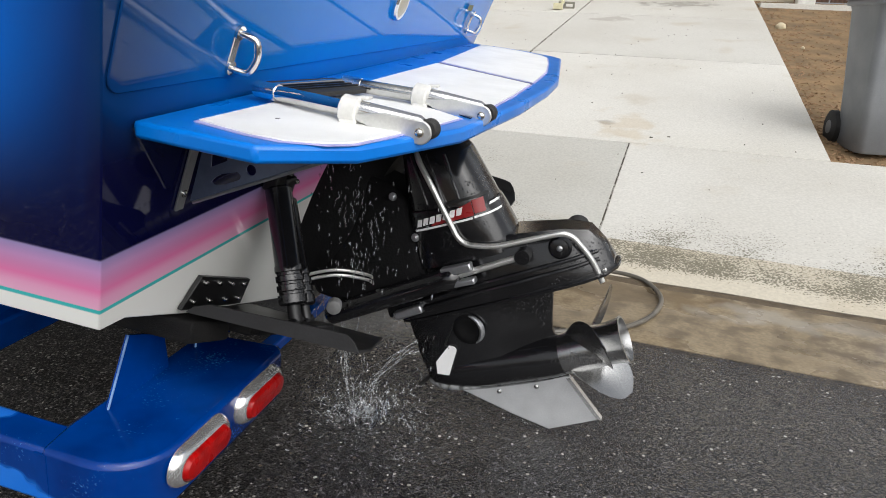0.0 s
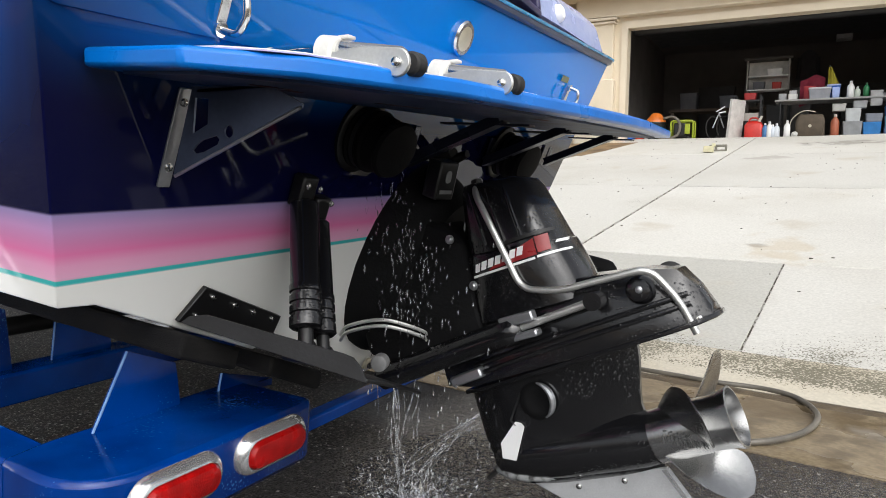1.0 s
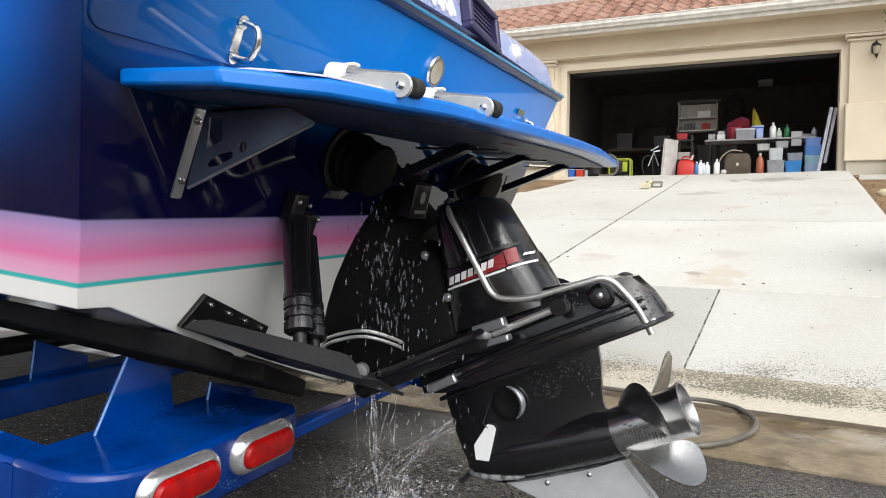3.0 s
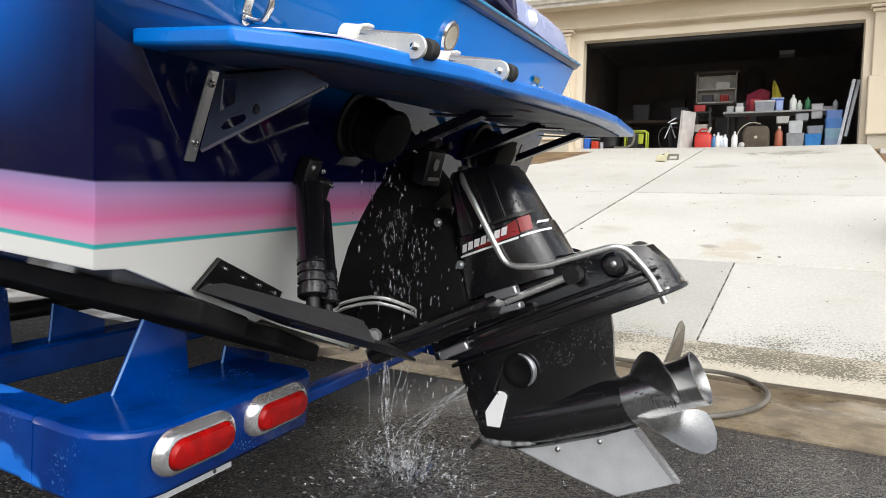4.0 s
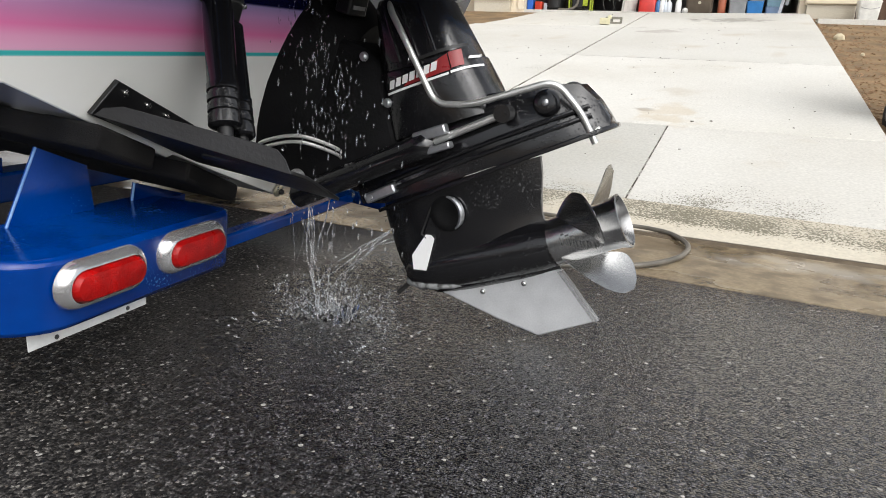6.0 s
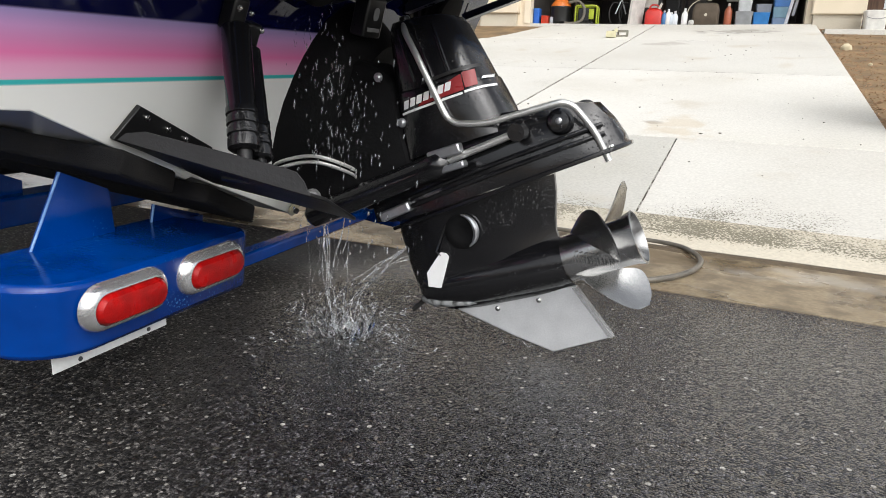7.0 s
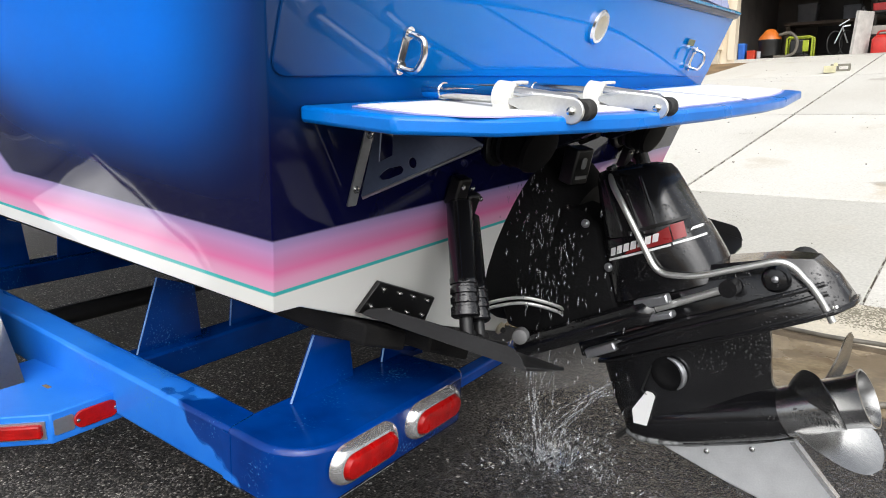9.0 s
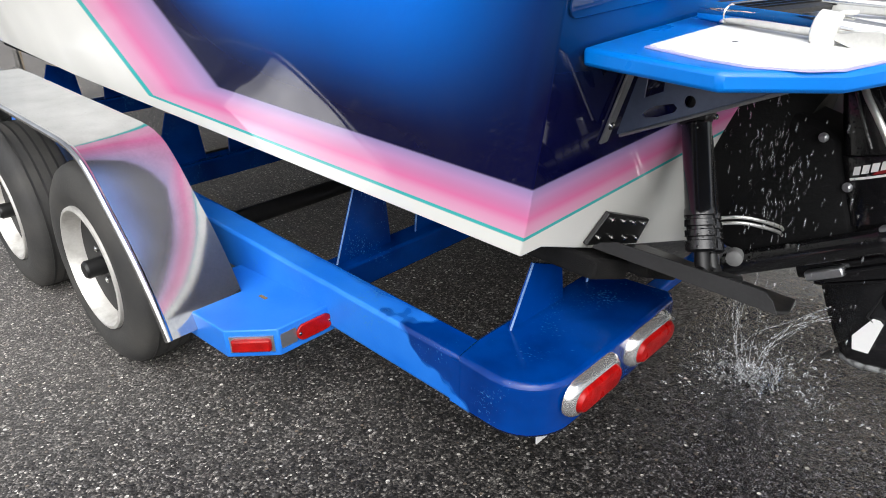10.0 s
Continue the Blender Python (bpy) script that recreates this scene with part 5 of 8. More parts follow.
for y, zl, xe in ((0.93, 0.930, 0.40), (1.42, 0.948, 0.41), (1.98, 0.968, 0.41)):
    br = part("bracket", prism(rounded_rect(0.030, 1.045 - zl, 0.003), 0, 0.005, strap_m(tw(y, zl + (1.045 - zl) / 2 - 0.005))), M["bracket"], plat, "dark platform bracket", bevel=0.001)
    a, c = tw(y, zl, 0.004), Vector((xe, y, zp(xe, y, -0.040)))
    d = c - a
    mm = Matrix.Translation((a + c) / 2) @ pose(0, 0, 0, 0, -math.degrees(math.atan2(d.z, d.x)), 0)
    part("arm", box((0, 0, 0), (d.length, 0.046, 0.005), mm), M["bracket"], br, "flat angle arm", bevel=0.001)
    part("arm_rib", box((0, -0.021, 0.012), (d.length * 0.94, 0.004, 0.024), mm), M["bracket"], br)
    part("top_flange", box((0.285, y, zp(0.285, y, -0.0370)), (0.25, 0.040, 0.005), pose(0, 0, 0, 0, 3.3, 0)), M["bracket"], br)
    bolt("bolt", tw(y, zl + 0.03, 0.005), TX, 0.0065, br, M["steel"])
# rust bleeding from the fixings under the board
for x, y0 in ((0.335, 0.15), (0.315, 0.20), (0.33, 0.50), (0.345, 0.56), (0.52, 0.86)):
    part("rust_streak", slab([(x - 0.016, y0 - 0.035), (x + 0.004, y0 - 0.045), (x + 0.014, y0 - 0.01), (x + 0.010, y0 + 0.04), (x - 0.010, y0 + 0.05)], lambda xx, yy: zp(xx, yy, -0.0348), lambda xx, yy: zp(xx, yy, -0.0342)), M["rust"], plat, "orange rust bleed")

# ---- boarding ladder folded on the platform ----
ladder = thing("boarding_ladder", (0.4, 0.33, 1.06), "folded chrome boarding ladder with white clamps and black end caps", "ladder")
for top, clamp, foot in (((0.212, 0.247, 1.098), (0.425, 0.186, 1.081), (0.557, 0.186, 1.060)), ((0.300, 0.448, 1.100), (0.474, 0.452, 1.084), (0.608, 0.444, 1.062))):
    t, c, f = Vector(top), Vector(clamp), Vector(foot)
    d = (f - c).normalized()
    rail_p = part("ladder_rail", rod(t, c, 0.0145), M["steel"], ladder)
    part("lower_tube", lathe(c + d * 0.012 + Vector((0, 0.004, 0.004)), f - c, [(0.03, 0.0125), (0.0, 0.0125), (0.0, 0.0160), ((f - c).length - 0.020, 0.0160), ((f - c).length - 0.012, 0.012)], 24), M["chrome"], rail_p, "open-ended chrome tube")
    mf = Matrix.Translation(c + Vector((0, -0.016, -0.006))) @ (f - c).to_track_quat("X", "Z").to_matrix().to_4x4()
    L = (f - c).length
    arc = [(L + 0.021 * math.cos(radians(a)), 0.021 * math.sin(radians(a))) for a in range(80, -81, -16)]
    part("foot_link", prism([(0.01, -0.004), (0.01, 0.004), (L * 0.5, 0.018)] + arc + [(L * 0.5, -0.017)], -0.0035, 0.0035, mf), M["tube_steel"], rail_p, "flat polished link with a rounded end", bevel=0.0015)
    bolt("bolt", f + Vector((0.0, -0.0195, -0.006)), (0.05, -1, 0.05), 0.0065, rail_p, M["steel"], 0.007)
    clamp_p = part("clamp", lathe(c - d * 0.018, d, [(0, 0.021), (0.003, 0.0255), (0.030, 0.0255), (0.034, 0.021)], 24), M["white_plastic"], rail_p, "white plastic clamp")
    part("clamp_foot", box((c.x, c.y, c.z - 0.019), (0.032, 0.044, 0.014)), M["white_plastic"], clamp_p, bevel=0.003)
    part("clamp_lip", box((c.x + 0.022, c.y + 0.010, c.z + 0.022), (0.022, 0.020, 0.006)), M["white_plastic"], clamp_p, bevel=0.002)
    part("end_cap", lathe(f + Vector((0.006, 0.006, -0.004)), (0.06, 1, 0), [(0, 0.014), (0.003, 0.0180), (0.022, 0.0180), (0.026, 0.013), (0.0265, 0.005)], 24), M["rubber"], rail_p, "black rubber end cap")
    part("hinge_sleeve", rod(t - (c - t) * 0.02, t.lerp(c, 0.22), 0.0165), M["chrome"], rail_p)
part("ladder_tread", box((0, 0, 0), (0.100, 0.200, 0.010), Matrix.Translation((0.278, 0.350, 1.097)) @ pose(0, 0, 0, 0, 9, -22)), M["rubber"], ladder, "black ribbed tread", bevel=0.003)
for k in range(4):
    part("tread_rib", box((-0.022 + 0.0147 * k, 0, 0.006), (0.004, 0.205, 0.004), Matrix.Translation((0.278, 0.350, 1.097)) @ pose(0, 0, 0, 0, 9, -22)), M["black_satin"], ladder)
part("cross_tube", rod((0.218, 0.255, 1.098), (0.300, 0.448, 1.100), 0.011), M["steel"], ladder)


# ---- trim tabs ----
def trim_tab(flip):
    s = (lambda y: 2 * YC - y) if flip else (lambda y: y)
    lift = 0.055 if flip else 0.0
    v = lambda x, y, z: Vector((x, s(y), z + lift))
    t = thing("trim_tab", v(0.0, 0.42, 0.56), "black hydraulic trim tab with two cylinders, on the transom", "trim tab", "trim tabs")
    n = Vector((TX.x, 0, TX.z))
    q = [tw(s(0.255), 0.602 + lift), tw(s(0.308), 0.668 + lift), tw(s(0.575), 0.560 + lift), tw(s(0.56), 0.492 + lift)]
    bm2 = bmesh.new()
    a = [bm2.verts.new(p) for p in q]
    b2 = [bm2.verts.new(p + n * 0.012) for p in q]
    bm2.faces.new(a)
    bm2.faces.new(b2[::-1])
    for k in range(4):
        bm2.faces.new((a[k], b2[k], b2[(k + 1) % 4], a[(k + 1) % 4]))
    mount = part("mounting_plate", bm2, M["black_satin"], t, bevel=0.002)
    for e, r in ((0.12, 0.82), (0.38, 0.82), (0.62, 0.82), (0.88, 0.82), (0.10, 0.25), (0.36, 0.25), (0.64, 0.25), (0.9, 0.25)):
        p = (q[0].lerp(q[3], e)).lerp(q[1].lerp(q[2], e), r) + n * 0.012
        bolt("bolt", p, n, 0.006, mount, M["steel"], 0.007)
    far = 0.112 if flip else 0.0
    c = [v(0.003, 0.253, 0.597), v(0.366 + far, 0.370, 0.502), v(0.376 + far, 0.416, 0.486), v(0.32 + far, 0.655, 0.396), v(-0.052, 0.60, 0.463)]
    bm2 = bmesh.new()
    up = Vector((0.05, (-0.36 if flip else 0.36), 0.93)).normalized() * 0.008
    a = [bm2.verts.new(p) for p in c]
    b2 = [bm2.verts.new(p + up) for p in c]
    bm2.faces.new(a)
    bm2.faces.new(b2[::-1])
    for k in range(5):
        bm2.faces.new((a[k], b2[k], b2[(k + 1) % 5], a[(k + 1) % 5]))
    blade = part("tab_blade", bm2, M["black_satin"], t, bevel=0.002)
    bm2 = bmesh.new()
    e = [v(0.003, 0.253, 0.600), v(0.02, 0.258, 0.613), v(0.056, 0.270, 0.618), v(0.322 + far, 0.356, 0.557), v(0.342 + far, 0.362, 0.550), v(0.356 + far, 0.367, 0.532), v(0.367 + far, 0.370, 0.504)]
    off = Vector((0, 0.004 if flip else -0.004, 0))
    a = [bm2.verts.new(p) for p in e]
    b2 = [bm2.verts.new(p + off) for p in e]
    bm2.faces.new(a)
    bm2.faces.new(b2[::-1])
    for k in range(7):
        bm2.faces.new((a[k], b2[k], b2[(k + 1) % 7], a[(k + 1) % 7]))
    part("side_flange", bm2, M["flange"], blade, "scuffed dark side flange")
    for k in range(4):
        p = v(0.155 + 0.022 * k, 0.452 - 0.004 * k, 0.505)
        bolt("bolt", p, (0, 0, 1), 0.005, blade, M["steel"], 0.006)
    for dy, r, low in ((-0.012, 0.032, 0.0), (0.055, 0.028, 0.0)):
        top, foot = tw(s(0.525 + dy), 0.838 + lift - dy * 0.7, 0.03), v(0.19, 0.415 + dy * 0.85, 0.535 - dy * 0.35)
        d = foot - top
        L = d.length
        cyl = part("cylinder", lathe(top, d, [(0, r * 0.8), (0.006, r), (L * 0.58, r), (L * 0.59, r * 1.07), (L * 0.63, r * 1.07), (L * 0.637, r * 0.95), (L * 0.655, r * 0.95), (L * 0.66, r * 1.07), (L * 0.70, r * 1.07), (L * 0.707, r * 0.95), (L * 0.725, r * 0.95), (L * 0.73, r * 1.07), (L * 0.77, r * 1.07), (L * 0.777, r * 0.95), (L * 0.795, r * 0.95), (L * 0.80, r * 1.08), (L * 0.86, r * 1.08), (L * 0.875, r * 0.9), (L * 0.88, r * 0.5)], 24), M["black"], t)
        part("cylinder_rod", rod(top + d * 0.87, foot, r * 0.5), M["black_satin"], cyl)
        part("rod_end", lathe(foot - Vector((0, 0.018, 0)), (0, 1, 0), [(0, 0.014), (0.036, 0.014)], 14), M["black_satin"], cyl)
        up_b = part("upper_bracket", box((0, 0, 0), (0.035, 0.05, 0.075), Matrix.Translation(tw(s(0.525 + dy), 0.86 + lift - dy * 0.7, 0.018)) @ pose(0, 0, 0, 0, 20.8, 0)), M["black_satin"], cyl, bevel=0.006)
    for yy, zz in ((0.50, 0.885), (0.545, 0.878), (0.60, 0.845), (0.535, 0.845)):
        bolt("bolt", tw(s(yy), zz + lift, 0.036), TX, 0.006, t, M["steel"], 0.007)
    part("tab_lug", box((0, 0, 0), (0.12, 0.10, 0.03), Matrix.Translation(v(0.19, 0.445, 0.508)) @ pose(0, 0, 0, 20 if flip else -20, 0, 0)), M["black_satin"], t, bevel=0.006)
    return t


trim_tab(False)
trim_tab(True)

# drain fitting low on the transom, at the keel
dr = part("drain_fitting", lathe(tw(YC, 0.307) - TX * 0.002, TX, [(0, 0.022), (0.008, 0.022), (0.012, 0.016)], 20), M["brass"], boat, "tarnished brass drain fitting")
part("drain_plug", lathe(tw(YC, 0.307, 0.010), TX, [(0, 0.010), (0.010, 0.009)], 8), M["flange"], dr)

# ---- stern drive, in its own axes: u aft, v to starboard, w up; trimmed up and turned a little ----
tr, ps = radians(20.3), radians(4.0)
DU = Vector((math.cos(tr) * math.cos(ps), -math.cos(tr) * math.sin(ps), math.sin(tr)))
DV = Vector((math.sin(ps), math.cos(ps), 0))
DW = DU.cross(DV)
MD = Matrix(((DU.x, DV.x, DW.x, 0.603), (DU.y, DV.y, DW.y, 0.994), (DU.z, DV.z, DW.z, 0.111), (0, 0, 0, 1)))
drive = thing("stern_drive", (0, 0, 0), "wet black stern drive with stainless propeller, tilted up at the transom", "stern drive", m=MD)


def foil(u0, u1, hw, w, n=14, blunt=0.55):
    """A strut section: round nose forward, tapered aft."""
    pts = []
    for k in range(n + 1):
        t = k / n
        th = math.pi * t
        u = u0 + (u1 - u0) * (1 - math.cos(th)) / 2
        f = (u - u0) / (u1 - u0)
        h = hw * min(1.0, (f / 0.28) ** 0.5 if f < 0.28 else 1.0) * (1.0 if f < blunt else max(0.12, 1 - ((f - blunt) / (1 - blunt)) ** 1.6 * 0.88))
        pts.append((u, h))
    return [Vector((u, -h, w)) for u, h in pts] + [Vector((u, h, w)) for u, h in pts[::-1]]


rings = [foil(-0.228, 0.262, 0.062, 0.325), foil(-0.236, 0.254, 0.060, 0.28), foil(-0.236, 0.236, 0.056, 0.22), foil(-0.236, 0.226, 0.056, 0.18),
         foil(-0.233, 0.228, 0.058, 0.14), foil(-0.225, 0.232, 0.056, 0.09), foil(-0.200, 0.236, 0.046, 0.05), foil(-0.150, 0.236, 0.024, 0.024), foil(-0.120, 0.236, 0.010, 0.014)]
gearcase = part("gearcase", loft(rings), M["black"], drive, "wet black lower gearcase", smooth=50, local=True)
part("torpedo", lathe((-0.225, 0, 0.094), (1, 0, 0), [(0, 0.006), (0.01, 0.026), (0.03, 0.044), (0.07, 0.058), (0.13, 0.066), (0.22, 0.070), (0.36, 0.070), (0.43, 0.068), (0.461, 0.064)], 40), M["black"], gearcase, smooth=50, local=True)
# chalky scale along the lower leading edge
edge = smooth_line([(-0.214 + 0.18 * t, -0.012 - 0.030 * math.sin(math.pi * t) ** 0.6, 0.076 - 0.044 * t ** 0.7) for t in (0, 0.2, 0.4, 0.6, 0.8, 1.0)], 4)
bm = tube(edge, [0.0150 + 0.0015 * math.sin(1.9 * k) * math.sin(0.7 * k) - 0.0004 * k for k in range(len(edge))], 12)
part("worn_edge", bm, surface("chalky_grey_wear", (0.26, 0.27, 0.27), (0.03, 0.03, 0.03), rough=0.6, bump=0.5, scale=42, cover=(0.42, 0.62)), gearcase, "chalky grey worn leading edge", smooth=60, local=True)
# skeg guard
sk = [(-0.128, 0.022), (0.236, 0.021), (0.297, -0.136), (0.125, -0.152), (0.02, -0.085)]
skeg = part("skeg_guard", prism(sk, -0.009, 0.009, Matrix()), M["zinc"], drive, "bare metal skeg guard", bevel=0.004, local=True)
part("skeg_edge", prism([(0.226, 0.016), (0.238, 0.016), (0.299, -0.136), (0.287, -0.136)], -0.0105, 0.0105), M["bezel"], skeg, "bright rolled trailing edge", local=True)
for u, w in ((0.0, 0.0), (0.126, 0.001)):
    bolt("bolt", (u, -0.009, w), (0, -1, 0), 0.0062, skeg, M["steel"], 0.007, local=True)
# ventilation plate with its slope
pw = lambda u: 0.299 + 0.073 * (u + 0.217)
outline = [(-0.24, 0.035), (-0.18, 0.07), (0.0, 0.095), (0.25, 0.115), (0.38, 0.112), (0.44, 0.092), (0.470, 0.045), (0.474, 0.0)]
outline = [(u, -v) for u, v in outline] + [(u, v) for u, v in outline[-2::-1]]
bm = bmesh.new()
a = [bm.verts.new((u, v, pw(u) - 0.006)) for u, v in outline]
b = [bm.verts.new((u, v, pw(u) + 0.006)) for u, v in outline]
bm.faces.new(a[::-1])
bm.faces.new(b)
for k in range(len(a)):
    bm.faces.new((a[k], a[(k + 1) % len(a)], b[(k + 1) % len(a)], b[k]))
plate = part("ventilation_plate", bm, M["black"], drive, bevel=0.003, local=True)
bolt("bolt", (0.435, -0.062, pw(0.435) + 0.006), (0, 0, 1), 0.008, plate, M["steel"], local=True)
# mid housing: stepped block above the plate, tapering aft
def block(sections):
    """Rounded box sections along u: (u, half width low, half width high, w low, w high)."""
    rr = []
    for u, h0, h1, w0, w1 in sections:
        c = 0.22 * (w1 - w0)
        rr.append([Vector((u, -h0, w0)), Vector((u, -h0, w0 + c)), Vector((u, -h1, w1 - c)), Vector((u, -h1 * 0.8, w1)), Vector((u, h1 * 0.8, w1)), Vector((u, h1, w1 - c)), Vector((u, h0, w0 + c)), Vector((u, h0, w0))])
    return loft(rr)


mid = part("mid_housing", block([(-0.26, 0.075, 0.07, 0.33, 0.46), (-0.18, 0.088, 0.085, 0.315, 0.50), (0.0, 0.098, 0.095, 0.325, 0.525), (0.20, 0.102, 0.095, 0.335, 0.512), (0.34, 0.098, 0.072, 0.345, 0.492), (0.415, 0.080, 0.052, 0.350, 0.470), (0.445, 0.060, 0.040, 0.352, 0.42), (0.462, 0.045, 0.03, 0.352, 0.375)]), M["black"], drive, smooth=40, bevel=0.008, local=True)
for w0, g in ((0.365, 0.107), (0.388, 0.104)):
    part("rib", tube([(-0.15, -g + 0.008, w0 - 0.02), (0.05, -g, w0), (0.22, -g, w0 + 0.012), (0.36, -g + 0.012, w0 + 0.02), (0.43, -g + 0.035, w0 + 0.024)], 0.006, 8), M["black"], mid, local=True)
boss = part("side_boss", lathe((0.335, -0.083, 0.447), (0, -1, 0.1), [(0, 0.034), (0.012, 0.032), (0.02, 0.026), (0.022, 0.018)], 24), M["black"], mid, local=True)
part("boss_bolt", lathe((0.338, -0.105, 0.449), (0, -1, 0.1), [(0, 0.009), (0.004, 0.008), (0.006, 0.005)], 12), M["alu"], boss, local=True)
part("knob", lathe((0.36, 0.075, 0.45), (0, 1, 0.3), [(0, 0.034), (0.03, 0.034), (0.038, 0.026)], 20), M["rubber"], mid, local=True)
# upper housing (tapered column) with domed cap
def oval(u0, u1, hw, w, skew=0.0, n=40, p=3.5):
    c, r = (u0 + u1) / 2, (u1 - u0) / 2
    out2 = []
    for k in range(n):
        th = 2 * math.pi * k / n
        cs, sn = math.cos(th), math.sin(th)
        uu = c + r * math.copysign(abs(cs) ** (2 / p), cs)
        out2.append(Vector((uu, hw * math.copysign(abs(sn) ** (2 / p), sn), w + skew * (uu - c))))
    return out2


upper = part("upper_housing", loft([oval(-0.13, 0.205, 0.118, 0.47), oval(-0.115, 0.197, 0.120, 0.53), oval(-0.10, 0.186, 0.119, 0.585, -0.06), oval(-0.095, 0.176, 0.117, 0.63, -0.12), oval(-0.092, 0.174, 0.115, 0.634, -0.12)]), M["black"], drive, smooth=40, local=True)
topcap = part("top_cap", loft([oval(-0.088, 0.170, 0.112, 0.636, -0.12), oval(-0.075, 0.150, 0.106, 0.72, -0.15), oval(-0.060, 0.132, 0.098, 0.795, -0.18), oval(-0.050, 0.122, 0.088, 0.815, -0.2), oval(-0.02, 0.09, 0.05, 0.825, -0.2)]), M["black"], drive, "water-beaded black top cover", smooth=40, local=True)
for u in (-0.02, 0.03, 0.08):
    part("cap_rib", tube([(u + 0.018, -0.112, 0.655 - 0.12 * u), (u + 0.010, -0.104, 0.73 - 0.15 * u), (u + 0.004, -0.093, 0.80 - 0.2 * u)], 0.005, 8), M["black"], topcap, local=True)


def decal(name, material, u0, u1, wlo, whi, proud, label="", slant=0.0, n=10):
    """A band laid on the port flank of the upper housing from u0 to u1, between two heights."""
    def pt(u, w):
        f = min(1, max(0, (w - 0.53) / 0.10))
        a, b, hw = -0.115 + 0.02 * f, 0.197 - 0.021 * f, 0.1205 - 0.003 * f
        e = min(0.998, abs(u - (a + b) / 2) / ((b - a) / 2))
        return Vector((u, -(hw * (1 - e ** 3.5) ** (1 / 3.5) + proud), w))
    bm2 = bmesh.new()
    val = lambda g, t: g(t) if callable(g) else g
    lo = [bm2.verts.new(pt(u0 + (u1 - u0) * k / n, val(wlo, k / n))) for k in range(n + 1)]
    hi = [bm2.verts.new(pt(u0 + (u1 - u0) * k / n + slant, val(whi, k / n))) for k in range(n + 1)]
    for k in range(n):
        bm2.faces.new((lo[k], lo[k + 1], hi[k + 1], hi[k]))
    return part(name, bm2, material, upper, label, local=True)


decal("white_pinstripe", M["white"], -0.066, 0.121, 0.5865, 0.5925, 0.0022, "white pinstripe")
decal("white_pinstripe", M["white"], 0.126, 0.187, 0.5880, 0.5940, 0.0022, "white pinstripe")
decal("red_wedge", M["red"], -0.010, 0.127, lambda t: 0.5945 + 0.002 * t, lambda t: 0.5955 + 0.042 * t ** 0.8, 0.0016, "red decal wedge")
decal("red_badge", M["red"], 0.130, 0.160, 0.600, 0.640, 0.0018, "red decal square")
for k in range(7):
    u, w = -0.056 + 0.0218 * k, 0.5990 + 0.0013 * k
    decal("lettering_bar", M["white"], u, u + 0.0168, w, w + 0.0205, 0.0030, slant=0.009, n=3)
decal("small_bar", M["white"], 0.168, 0.185, 0.612, 0.619, 0.0026, slant=0.003, n=4)
decal("cover_lip", M["black_satin"], 0.020, 0.172, 0.644, 0.652, 0.0060, "shadowed lip of the top cover")
for u, w in ((-0.075, 0.570), (-0.105, 0.705)):
    bolt("bolt", (u, -0.105, w), (0, -1, 0), 0.010, upper, M["alu"], 0.012, local=True)
# bell housing and bellows towards the transom
bell = part("bell_housing", block([(-0.46, 0.13, 0.10, 0.47, 0.84), (-0.38, 0.14, 0.105, 0.43, 0.87), (-0.24, 0.132, 0.10, 0.40, 0.83), (-0.12, 0.118, 0.10, 0.42, 0.74), (-0.08, 0.105, 0.09, 0.44, 0.68)]), M["cup"], drive, smooth=50, bevel=0.015, local=True)
rings = []
for k in range(15):
    t = k / 14
    p = MD.inverted() @ (tw(YC, 0.66 + 0.02 * t)) .lerp(MD @ Vector((-0.40, 0, 0.64)), t)
    rr = 0.15 + (0.018 if k % 2 else 0.0)
    rings.append([p + Vector((0.1 * rr * math.cos(a), rr * math.cos(a), rr * 1.15 * math.sin(a))) for a in [2 * math.pi * j / 24 for j in range(24)]])
part("bellows", loft(rings), M["rubber"], bell, "ribbed rubber bellows", smooth=50, local=True)
# gimbal housing on the transom
rings = []
for o, hw, hz, zc in ((-0.02, 0.236, 0.285, 0.655), (0.02, 0.238, 0.285, 0.655), (0.07, 0.228, 0.268, 0.655), (0.11, 0.205, 0.245, 0.66), (0.145, 0.165, 0.21, 0.665)):
    rings.append([tw(YC + hw * (1.0 - 0.16 * max(0.0, math.sin(a))) * math.copysign(abs(math.cos(a)) ** 0.9, math.cos(a)), zc + hz * math.copysign(abs(math.sin(a)) ** 0.85, math.sin(a)), o) for a in [2 * math.pi * k / 32 for k in range(32)]])
gimbal = part("gimbal_housing", loft(rings), M["cup"], drive, "black gimbal housing bolted to the transom", smooth=45)
for k in range(8):
    a = 2 * math.pi * (k + 0.5) / 8
    bolt("bolt", tw(YC + 0.215 * math.cos(a), 0.655 + 0.262 * math.sin(a), 0.045), TX, 0.009, gimbal, M["black_satin"], 0.012)
part("steering_arm", rod(MD @ Vector((-0.40, 0, 0.83)), MD @ Vector((-0.30, 0, 0.96)), 0.045, 0.035), M["black"], gimbal, bevel=0.01)
sender = part("sender_box", box((0, 0, 0), (0.05, 0.075, 0.105), Matrix.Translation((0.20, 0.955, 0.895)) @ pose(0, 0, 0, 0, 15, -12)), M["black_satin"], drive, "small black box with a worn emblem", bevel=0.006)
ms = Matrix.Translation((0.20, 0.955, 0.895)) @ pose(0, 0, 0, 0, 15, -12)
part("emblem", prism(rounded_rect(0.022, 0.034, 0.01), 0.0255, 0.027, ms @ Matrix(((0, 1, 0, 0), (1, 0, 0, 0), (0, 0, 1, 0.012), (0, 0, 0, 1)))), M["grey"], sender)
